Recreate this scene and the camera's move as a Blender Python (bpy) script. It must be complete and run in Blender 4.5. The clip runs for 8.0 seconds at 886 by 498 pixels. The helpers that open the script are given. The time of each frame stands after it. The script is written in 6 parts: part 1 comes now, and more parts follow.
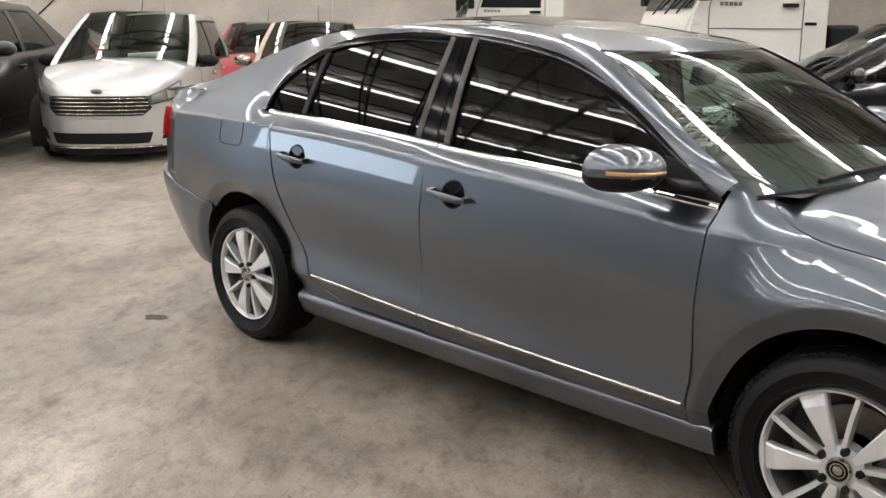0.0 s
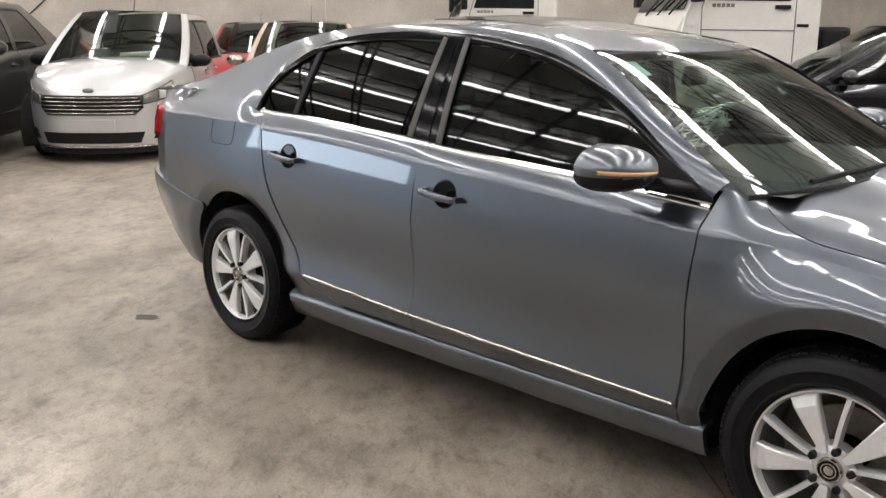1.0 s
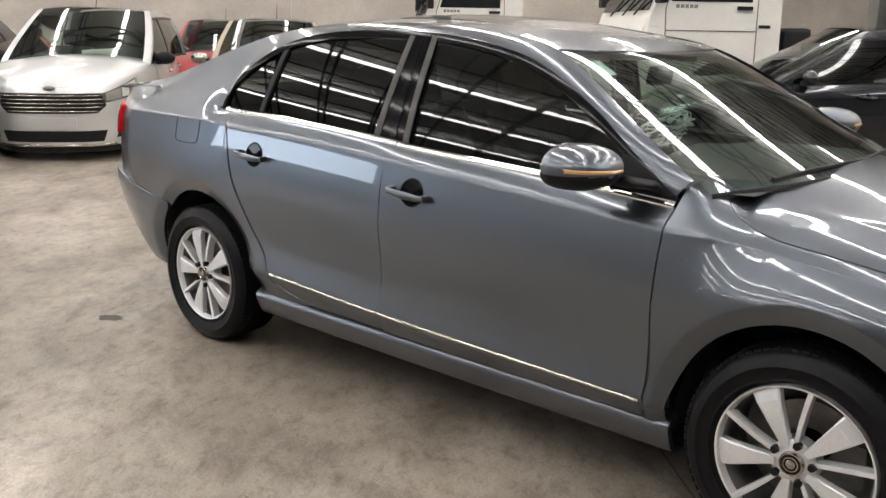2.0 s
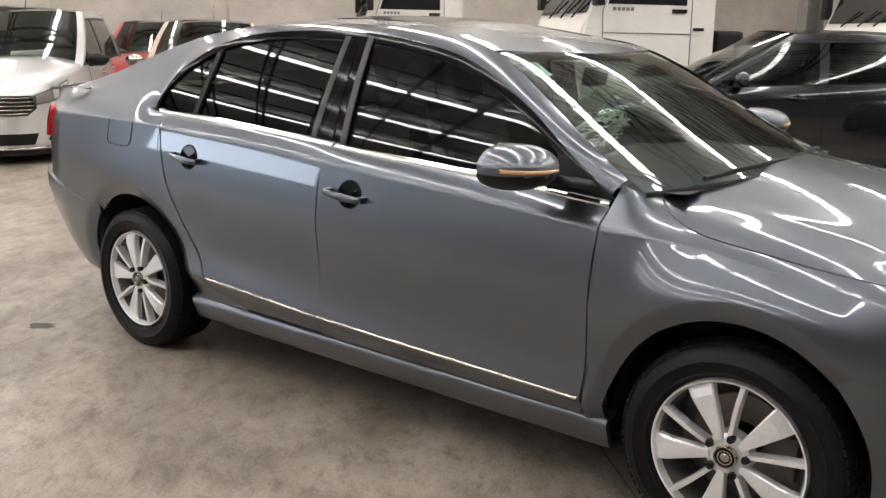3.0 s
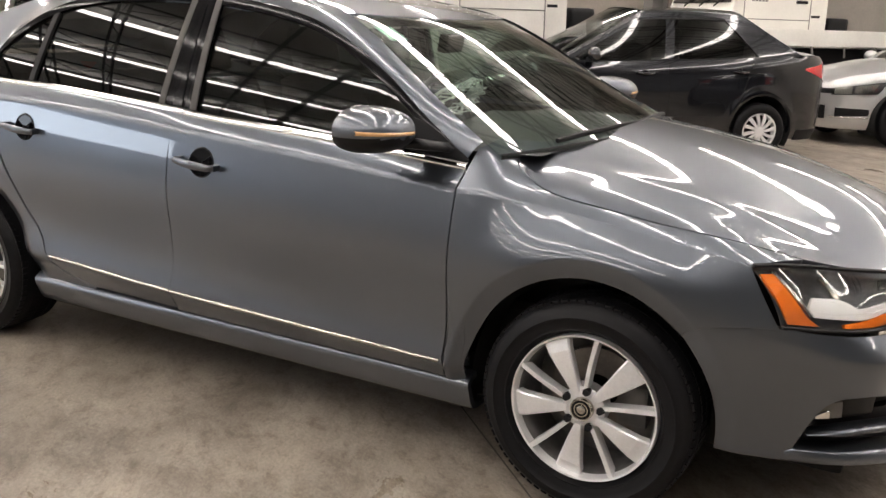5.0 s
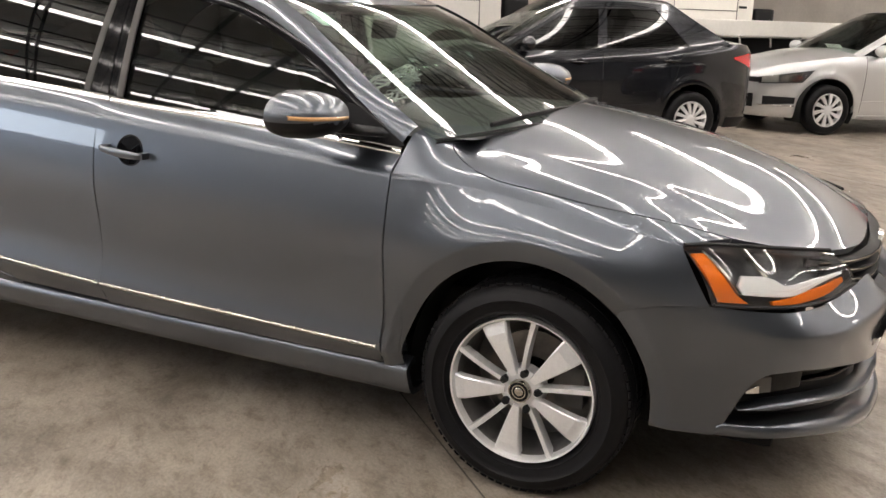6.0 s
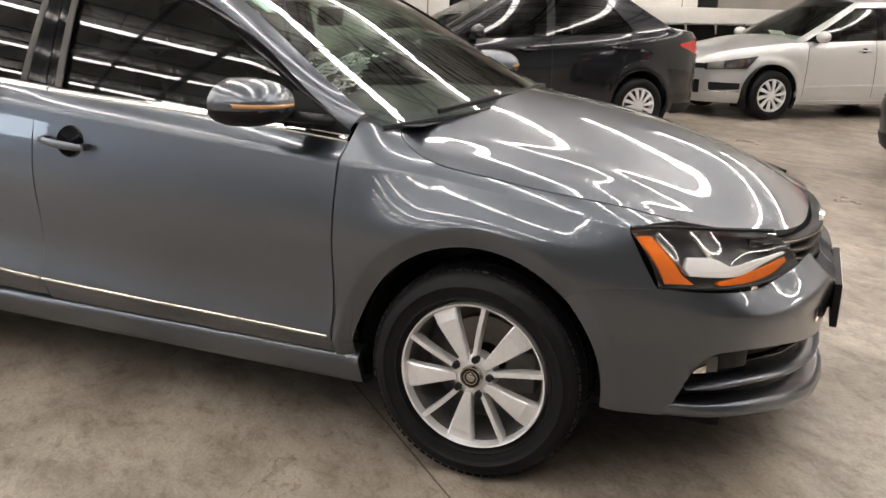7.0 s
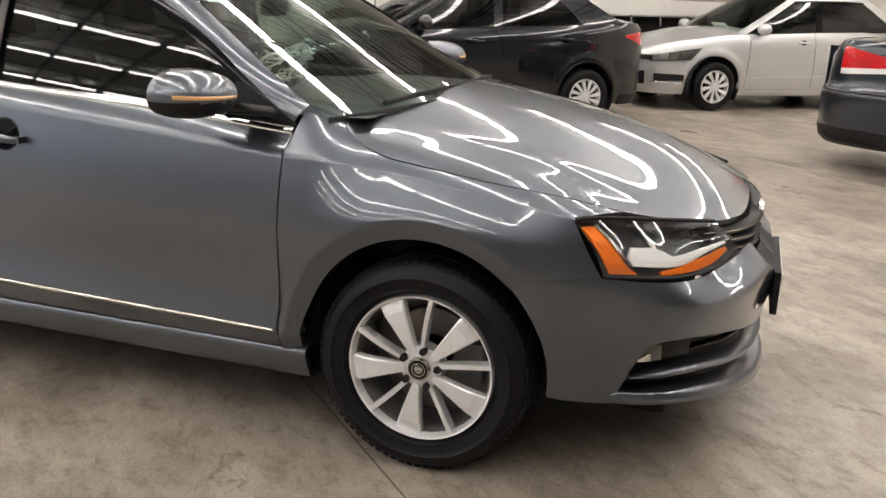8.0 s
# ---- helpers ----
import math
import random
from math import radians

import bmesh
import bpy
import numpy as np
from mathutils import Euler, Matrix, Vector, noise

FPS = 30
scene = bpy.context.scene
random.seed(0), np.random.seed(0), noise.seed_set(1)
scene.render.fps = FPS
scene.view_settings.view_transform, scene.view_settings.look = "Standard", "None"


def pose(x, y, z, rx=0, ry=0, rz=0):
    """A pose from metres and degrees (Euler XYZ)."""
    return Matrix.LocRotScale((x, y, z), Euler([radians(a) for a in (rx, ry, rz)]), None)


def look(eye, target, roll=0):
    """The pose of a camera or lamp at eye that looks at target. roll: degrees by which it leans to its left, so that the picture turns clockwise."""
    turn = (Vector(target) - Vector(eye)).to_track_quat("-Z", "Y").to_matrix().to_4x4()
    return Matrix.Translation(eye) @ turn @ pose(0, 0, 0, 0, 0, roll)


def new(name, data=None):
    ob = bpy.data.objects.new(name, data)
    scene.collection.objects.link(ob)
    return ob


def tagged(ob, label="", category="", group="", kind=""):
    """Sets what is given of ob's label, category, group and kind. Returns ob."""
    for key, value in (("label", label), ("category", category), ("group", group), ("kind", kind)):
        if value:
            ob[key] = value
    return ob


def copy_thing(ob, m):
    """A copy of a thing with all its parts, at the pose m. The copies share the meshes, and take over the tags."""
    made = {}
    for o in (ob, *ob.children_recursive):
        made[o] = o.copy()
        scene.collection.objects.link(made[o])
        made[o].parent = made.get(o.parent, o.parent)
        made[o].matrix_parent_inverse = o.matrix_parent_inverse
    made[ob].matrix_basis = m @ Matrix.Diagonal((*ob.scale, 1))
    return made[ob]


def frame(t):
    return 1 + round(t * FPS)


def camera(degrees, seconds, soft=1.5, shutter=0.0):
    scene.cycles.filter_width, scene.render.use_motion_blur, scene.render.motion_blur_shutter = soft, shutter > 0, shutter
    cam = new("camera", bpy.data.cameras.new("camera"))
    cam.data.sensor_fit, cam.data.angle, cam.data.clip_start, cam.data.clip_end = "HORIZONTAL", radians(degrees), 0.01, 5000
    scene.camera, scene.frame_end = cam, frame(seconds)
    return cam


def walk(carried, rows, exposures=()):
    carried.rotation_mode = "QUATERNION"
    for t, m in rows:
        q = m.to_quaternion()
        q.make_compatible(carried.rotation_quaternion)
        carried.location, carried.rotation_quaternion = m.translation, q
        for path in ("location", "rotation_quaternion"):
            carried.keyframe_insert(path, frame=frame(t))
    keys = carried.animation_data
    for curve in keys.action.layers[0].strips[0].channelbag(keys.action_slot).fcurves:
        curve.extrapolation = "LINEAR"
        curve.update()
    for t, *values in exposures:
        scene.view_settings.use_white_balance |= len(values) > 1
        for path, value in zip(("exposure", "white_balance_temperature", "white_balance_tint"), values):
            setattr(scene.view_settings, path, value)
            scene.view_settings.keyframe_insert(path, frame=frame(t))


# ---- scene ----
cam = camera(52.8, 8.0)
PATH = [
    (0, (3.37, -3.062, 1.386), (2.018, -1.666, 0.914), 0.4),
    (0.5, (3.371, -3.064, 1.383), (2.023, -1.662, 0.916), 0.5),
    (1, (3.369, -3.054, 1.381), (2.028, -1.647, 0.911), 0.6),
    (1.5, (3.369, -3.062, 1.38), (2.049, -1.635, 0.907), 0.8),
    (3, (3.38, -3.041, 1.375), (2.189, -1.503, 0.911), 1.1),
    (3.5, (3.385, -3.04, 1.366), (2.254, -1.457, 0.899), 1.2),
    (4, (3.387, -3.037, 1.356), (2.315, -1.417, 0.878), 1.3),
    (4.5, (3.39, -3.027, 1.348), (2.381, -1.373, 0.854), 1.4),
    (5, (3.392, -3.023, 1.33), (2.458, -1.327, 0.828), 1.8),
    (6.5, (3.404, -3.013, 1.306), (2.643, -1.239, 0.782), 1.8),
    (7, (3.409, -3.008, 1.302), (2.696, -1.218, 0.767), 1.7),
    (7.5, (3.415, -3.004, 1.304), (2.753, -1.196, 0.762), 1.7),
    (8, (3.417, -3.0, 1.304), (2.81, -1.175, 0.753), 2.1),
]
LEVELS = [(0, 0.0, 6350, 10), (3, 0.04, 6450, 11), (5, 0.10, 6700, 13), (8, 0.06, 6620, 11)]
walk(cam, [(t, look(eye, target, roll)) for t, eye, target, roll in PATH], LEVELS)

# ---- light ----
world = bpy.data.worlds.new("hall_air")
scene.world = world
world.use_nodes = True
world.node_tree.nodes["Background"].inputs[0].default_value = (0.9, 0.92, 1.0, 1)
world.node_tree.nodes["Background"].inputs[1].default_value = 0.012


# ---- materials ----
def material(name, color, rough=0.5, metal=0.0, coat=0.0, coat_rough=0.03, grain=0.0, grain_size=40.0, stain=0.0,
             stain_size=1.5, bump=0.0, emit=0.0, transmission=0.0, ior=1.45, alpha=1.0, flake=0.0, spread=0.0, spec=0.5):
    m = bpy.data.materials.new(name)
    m.use_nodes = True
    nt = m.node_tree
    b = nt.nodes["Principled BSDF"]
    b.inputs["Base Color"].default_value = (*color, 1)
    b.inputs["Roughness"].default_value = rough
    b.inputs["Metallic"].default_value = metal
    b.inputs["Coat Weight"].default_value = coat
    b.inputs["Coat Roughness"].default_value = coat_rough
    b.inputs["Transmission Weight"].default_value = transmission
    b.inputs["IOR"].default_value = ior
    b.inputs["Alpha"].default_value = alpha
    b.inputs["Specular IOR Level"].default_value = spec
    if emit:
        b.inputs["Emission Color"].default_value = (*color, 1)
        b.inputs["Emission Strength"].default_value = emit
    co = nt.nodes.new("ShaderNodeTexCoord")
    last = None

    def mul(prev, amount, fac):
        mix = nt.nodes.new("ShaderNodeMix")
        mix.data_type, mix.blend_type = "RGBA", "MULTIPLY"
        mix.inputs["Factor"].default_value = 1.0
        if prev is None:
            mix.inputs["A"].default_value = (*color, 1)
        else:
            nt.links.new(prev, mix.inputs["A"])
        ramp = nt.nodes.new("ShaderNodeMapRange")
        ramp.inputs["From Min"].default_value, ramp.inputs["From Max"].default_value = 0.3, 0.7
        ramp.inputs["To Min"].default_value, ramp.inputs["To Max"].default_value = 1 - amount, 1 + amount
        nt.links.new(fac, ramp.inputs["Value"])
        nt.links.new(ramp.outputs[0], mix.inputs["B"])
        return mix.outputs["Result"]

    def tex(scale, detail=6.0, rough_=0.6):
        n = nt.nodes.new("ShaderNodeTexNoise")
        n.inputs["Scale"].default_value, n.inputs["Detail"].default_value = scale, detail
        n.inputs["Roughness"].default_value = rough_
        nt.links.new(co.outputs["Object"], n.inputs["Vector"])
        return n.outputs["Fac"]

    if stain:
        last = mul(last, stain, tex(stain_size))
    if grain:
        last = mul(last, grain, tex(grain_size, 3.0))
    if spread:
        info = nt.nodes.new("ShaderNodeObjectInfo")
        last = mul(last, spread, info.outputs["Random"])
    if last is not None:
        nt.links.new(last, b.inputs["Base Color"])
        r = nt.nodes.new("ShaderNodeMapRange")
        r.inputs["To Min"].default_value, r.inputs["To Max"].default_value = max(0.02, rough * 0.8), min(1, rough * 1.2)
        nt.links.new(tex(stain_size * 2.3 if stain else grain_size), r.inputs["Value"])
        nt.links.new(r.outputs[0], b.inputs["Roughness"])
    if bump:
        bn = nt.nodes.new("ShaderNodeBump")
        bn.inputs["Strength"].default_value = bump
        bn.inputs["Distance"].default_value = 0.01
        nt.links.new(tex(grain_size), bn.inputs["Height"])
        nt.links.new(bn.outputs[0], b.inputs["Normal"])
    return m


def floor_material():
    m = material("polished_concrete", (0.3, 0.275, 0.24), rough=0.42)
    nt = m.node_tree
    b = nt.nodes["Principled BSDF"]
    co = nt.nodes.new("ShaderNodeTexCoord")
    mapping = nt.nodes.new("ShaderNodeMapping")
    mapping.inputs["Rotation"].default_value = (0, 0, 0.6)
    mapping.inputs["Scale"].default_value = (1.0, 1.7, 1.0)
    nt.links.new(co.outputs["Object"], mapping.inputs["Vector"])

    def tex(scale, detail, rough_, distortion=0.0):
        n = nt.nodes.new("ShaderNodeTexNoise")
        n.inputs["Scale"].default_value, n.inputs["Detail"].default_value = scale, detail
        n.inputs["Roughness"].default_value, n.inputs["Distortion"].default_value = rough_, distortion
        nt.links.new(mapping.outputs[0], n.inputs["Vector"])
        return n.outputs["Fac"]

    def ramp(fac, stops):
        r = nt.nodes.new("ShaderNodeValToRGB")
        r.color_ramp.elements[0].position, r.color_ramp.elements[0].color = stops[0][0], (*stops[0][1], 1)
        r.color_ramp.elements[1].position, r.color_ramp.elements[1].color = stops[-1][0], (*stops[-1][1], 1)
        for p, c in stops[1:-1]:
            e = r.color_ramp.elements.new(p)
            e.color = (*c, 1)
        nt.links.new(fac, r.inputs[0])
        return r.outputs[0]

    def mul(a, c, f=1.0):
        x = nt.nodes.new("ShaderNodeMix")
        x.data_type, x.blend_type = "RGBA", "MULTIPLY"
        x.inputs["Factor"].default_value = f
        nt.links.new(a, x.inputs["A"])
        nt.links.new(c, x.inputs["B"])
        return x.outputs["Result"]

    big = ramp(tex(0.55, 6, 0.62, 0.6), [(0.3, FLOOR_A), (0.5, FLOOR_B), (0.68, FLOOR_C)])
    mid = ramp(tex(2.6, 8, 0.72, 0.35), [(0.32, (0.56, 0.54, 0.52)), (0.52, (1, 1, 1)), (0.72, (1.18, 1.17, 1.15))])
    fine = ramp(tex(60, 5, 0.75), [(0.3, (0.72, 0.71, 0.7)), (0.7, (1.2, 1.2, 1.2))])
    smear = ramp(tex(9.0, 9, 0.75, 0.3), [(0.36, (0.66, 0.64, 0.615)), (0.5, (1, 1, 1)), (0.8, (1.08, 1.08, 1.08))])
    nt.links.new(mul(mul(mul(big, mid), fine), smear), b.inputs["Base Color"])
    rr = nt.nodes.new("ShaderNodeMapRange")
    rr.inputs["From Min"].default_value, rr.inputs["From Max"].default_value = 0.3, 0.7
    rr.inputs["To Min"].default_value, rr.inputs["To Max"].default_value = 0.24, 0.52
    nt.links.new(tex(1.6, 8, 0.7, 0.8), rr.inputs["Value"])
    nt.links.new(rr.outputs[0], b.inputs["Roughness"])
    bn = nt.nodes.new("ShaderNodeBump")
    bn.inputs["Strength"].default_value, bn.inputs["Distance"].default_value = 0.12, 0.004
    nt.links.new(tex(9, 6, 0.6), bn.inputs["Height"])
    nt.links.new(bn.outputs[0], b.inputs["Normal"])
    return m


FLOOR_A, FLOOR_B, FLOOR_C = (0.178, 0.152, 0.124), (0.305, 0.264, 0.22), (0.445, 0.397, 0.34)
CONCRETE_FLOOR = floor_material()
WALL = material("painted_wall", (0.62, 0.58, 0.53), rough=0.8, grain=0.05, grain_size=18, stain=0.12, stain_size=0.9, bump=0.1)
WALL_GREY = material("grey_block_wall", (0.37, 0.39, 0.42), rough=0.85, grain=0.06, stain=0.15)
CONCRETE = material("concrete_panel", (0.5, 0.46, 0.41), rough=0.85, grain=0.07, grain_size=24, stain=0.15, stain_size=1.2, bump=0.12)
STEEL_DARK = material("dark_truss_steel", (0.02, 0.02, 0.021), rough=0.6, metal=0.3, grain=0.1)
STEEL_GREY = material("grey_painted_steel", (0.18, 0.175, 0.165), rough=0.55, grain=0.08, stain=0.1)
ROOF_SHEET = material("roof_sheet", (0.52, 0.52, 0.50), rough=0.7, metal=0.0, grain=0.06, stain=0.12)
TUBE = material("light_strip", (1.0, 0.955, 0.91), rough=0.4, emit=24.5)
PAINT = material("graphite_metallic_paint", (0.108, 0.121, 0.142), rough=0.33, metal=0.95, coat=1.0, coat_rough=0.02)
PAINT_DARK = material("dark_metallic_paint", (0.012, 0.013, 0.017), rough=0.24, metal=0.6, coat=1.0)
PAINT_BLACK = material("black_metallic_paint", (0.012, 0.012, 0.013), rough=0.3, metal=0.5, coat=0.8)
PAINT_NAVY = material("navy_metallic_paint", (0.02, 0.026, 0.036), rough=0.35, metal=0.6, coat=1.0)
PAINT_SILVER = material("silver_metallic_paint", (0.6, 0.605, 0.605), rough=0.36, metal=0.6, coat=1.0)
PAINT_RED = material("red_paint", (0.32, 0.02, 0.025), rough=0.3, coat=1.0)
PAINT_BEIGE = material("beige_paint", (0.5, 0.42, 0.32), rough=0.35, metal=0.4, coat=1.0)
PAINT_WHITE = material("white_truck_paint", (0.78, 0.76, 0.71), rough=0.35, coat=0.6, grain=0.03, stain=0.06, stain_size=2)
BLACK_TRIM = material("black_trim", (0.01, 0.01, 0.011), rough=0.5, spec=0.25, grain=0.1, grain_size=200)
FRAME_GREY = material("frame_grey", (0.07, 0.066, 0.062), rough=0.4, spec=0.35)
BLACK_GLOSS = material("black_gloss_trim", (0.006, 0.006, 0.007), rough=0.07, spec=0.18)
LINER = material("wheel_well_liner", (0.008, 0.008, 0.008), rough=0.9)
RUBBER = material("tyre_rubber", (0.007, 0.007, 0.008), rough=0.46, spec=0.2, grain=0.15, grain_size=60, bump=0.05)
ALLOY = material("silver_alloy", (0.77, 0.77, 0.775), rough=0.38, metal=0.5, coat=0.3, grain=0.04, grain_size=120, stain=0.05, stain_size=9)
# alloy barrel with the shade behind the spokes put into its dark base colour
BARREL = material("shaded_barrel", (0.16, 0.155, 0.15), rough=0.55, metal=0.4, grain=0.1, stain=0.25, stain_size=14)
STEEL_BARE = material("brake_steel", (0.2, 0.18, 0.16), rough=0.45, metal=0.9, grain=0.15, stain=0.2, stain_size=12)
CHROME = material("chrome", (0.85, 0.84, 0.82), rough=0.08, metal=1.0)
SATIN = material("satin_chrome", (0.5, 0.47, 0.42), rough=0.22, metal=1.0)
GLASS_DARK = material("tinted_glass", (0.012, 0.014, 0.014), rough=0.015, coat=0.0, ior=1.52, spec=0.5)
AMBER = material("amber_lens", (0.85, 0.2, 0.02), rough=0.12, coat=1.0)
RED_LENS = material("red_lens", (0.6, 0.01, 0.012), rough=0.1, coat=1.0)
SIGNAL_LENS = material("signal_lens", (0.62, 0.36, 0.16), rough=0.15, coat=1.0)
WHITE_LENS = material("white_lens", (0.8, 0.8, 0.78), rough=0.15, coat=1.0)
DAYLIGHT = material("daylight_outside", (0.78, 0.89, 1.0), emit=7.0)
JOINT = material("joint_filler", (0.09, 0.08, 0.07), rough=0.7, grain=0.1)
PAPER = material("white_paper", (0.85, 0.84, 0.8), rough=0.7)
CLOTH = material("seat_cloth", (0.05, 0.05, 0.052), rough=0.9, grain=0.15, grain_size=150)
DASH = material("dashboard_plastic", (0.03, 0.031, 0.03), rough=0.6, grain=0.1)


def glass_material(name, tint, reflect=1.0):
    m = bpy.data.materials.new(name)
    m.use_nodes = True
    nt = m.node_tree
    nt.nodes.remove(nt.nodes["Principled BSDF"])
    out = nt.nodes["Material Output"]
    tr = nt.nodes.new("ShaderNodeBsdfTransparent")
    tr.inputs[0].default_value = (*tint, 1)
    gl = nt.nodes.new("ShaderNodeBsdfGlossy")
    gl.inputs["Roughness"].default_value = 0.012
    gl.inputs["Color"].default_value = (reflect, reflect, reflect, 1)
    fr = nt.nodes.new("ShaderNodeFresnel")
    fr.inputs["IOR"].default_value = 1.5
    mix = nt.nodes.new("ShaderNodeMixShader")
    nt.links.new(fr.outputs[0], mix.inputs[0])
    nt.links.new(tr.outputs[0], mix.inputs[1])
    nt.links.new(gl.outputs[0], mix.inputs[2])
    nt.links.new(mix.outputs[0], out.inputs[0])
    return m


GLASS_CLEAR = glass_material("windscreen_glass", (0.68, 0.8, 0.71))
GLASS_TINT = glass_material("tinted_side_glass", (0.05, 0.055, 0.055))
GLASS_TINT2 = glass_material("half_tinted_side_glass", (0.30, 0.36, 0.33))
LENS_CLEAR = glass_material("clear_lens", (0.93, 0.94, 0.94))


# ---- mesh helpers ----
def pchip(points):
    """A smooth curve without overshoot through (x, y) points."""
    xs = np.array([p[0] for p in points], float)
    ys = np.array([p[1] for p in points], float)
    h = np.diff(xs)
    d = np.diff(ys) / h
    m = np.zeros(len(xs))
    m[0], m[-1] = d[0], d[-1]
    for i in range(1, len(xs) - 1):
        if d[i - 1] * d[i] > 0:
            w1, w2 = 2 * h[i] + h[i - 1], h[i] + 2 * h[i - 1]
            m[i] = (w1 + w2) / (w1 / d[i - 1] + w2 / d[i])

    def at(x):
        x = np.asarray(x, float)
        i = np.clip(np.searchsorted(xs, x) - 1, 0, len(h) - 1)
        t = np.clip((x - xs[i]) / h[i], 0, 1)
        t2, t3 = t * t, t * t * t
        return (ys[i] * (2 * t3 - 3 * t2 + 1) + h[i] * m[i] * (t3 - 2 * t2 + t)
                + ys[i + 1] * (-2 * t3 + 3 * t2) + h[i] * m[i + 1] * (t3 - t2))
    return at


def cubic(points):
    """A natural cubic curve through (x, y) points, straight beyond its ends."""
    x = np.array([p[0] for p in points], float)
    y = np.array([p[1] for p in points], float)
    n, h = len(x), np.diff(x)
    A, r = np.eye(n), np.zeros(n)
    for i in range(1, n - 1):
        A[i, i - 1:i + 2] = h[i - 1], 2 * (h[i - 1] + h[i]), h[i]
        r[i] = 6 * ((y[i + 1] - y[i]) / h[i] - (y[i] - y[i - 1]) / h[i - 1])
    m = np.linalg.solve(A, r)

    def at(q):
        q = np.asarray(q, float)
        c = np.clip(q, x[0], x[-1])
        i = np.clip(np.searchsorted(x, c) - 1, 0, n - 2)
        a, b = x[i + 1] - c, c - x[i]
        v = (m[i] * a ** 3 + m[i + 1] * b ** 3) / (6 * h[i]) + (y[i] / h[i] - m[i] * h[i] / 6) * a + (y[i + 1] / h[i] - m[i + 1] * h[i] / 6) * b
        s0 = (y[1] - y[0]) / h[0] - m[1] * h[0] / 6
        s1 = (y[-1] - y[-2]) / h[-1] + m[-2] * h[-1] / 6
        return v + np.minimum(q - x[0], 0) * s0 + np.maximum(q - x[-1], 0) * s1
    return at


def spline(points, n):
    """n places along a smooth 3D curve through points, evenly spaced."""
    p = np.array(points, float)
    if len(p) == 2:
        return p[0] + (p[1] - p[0]) * np.linspace(0, 1, n)[:, None]
    q = np.vstack([2 * p[0] - p[1], p, 2 * p[-1] - p[-2]])
    out = []
    for i in range(1, len(q) - 2):
        t = np.linspace(0, 1, 24, endpoint=False)[:, None]
        a, b, c, d = q[i - 1], q[i], q[i + 1], q[i + 2]
        out.append(0.5 * (2 * b + (c - a) * t + (2 * a - 5 * b + 4 * c - d) * t ** 2 + (3 * b - a - 3 * c + d) * t ** 3))
    c = np.vstack(out + [p[-1:]])
    s = np.concatenate([[0], np.cumsum(np.linalg.norm(np.diff(c, axis=0), axis=1))])
    w = np.linspace(0, s[-1], n)
    return np.stack([np.interp(w, s, c[:, k]) for k in range(3)], 1)


def link(name, mesh, mat, parent=None, label="", smooth=True):
    if smooth:
        mesh.polygons.foreach_set("use_smooth", [True] * len(mesh.polygons))
    if mat is not None:
        mesh.materials.append(mat)
    ob = new(name, mesh)
    ob.parent = parent
    if label:
        tagged(ob, label)
    return ob


def part(name, bm, mat, parent=None, label="", smooth=False):
    me = bpy.data.meshes.new(name)
    bmesh.ops.recalc_face_normals(bm, faces=bm.faces)
    bm.to_mesh(me)
    bm.free()
    return link(name, me, mat, parent, label, smooth)


def raw(name, verts, faces, mat, parent=None, label="", smooth=True, sharp=None):
    me = bpy.data.meshes.new(name)
    me.from_pydata([tuple(v) for v in verts], [], faces)
    me.update()
    if sharp is not None:
        me.set_sharp_from_angle(angle=radians(sharp))
    return link(name, me, mat, parent, label, smooth)


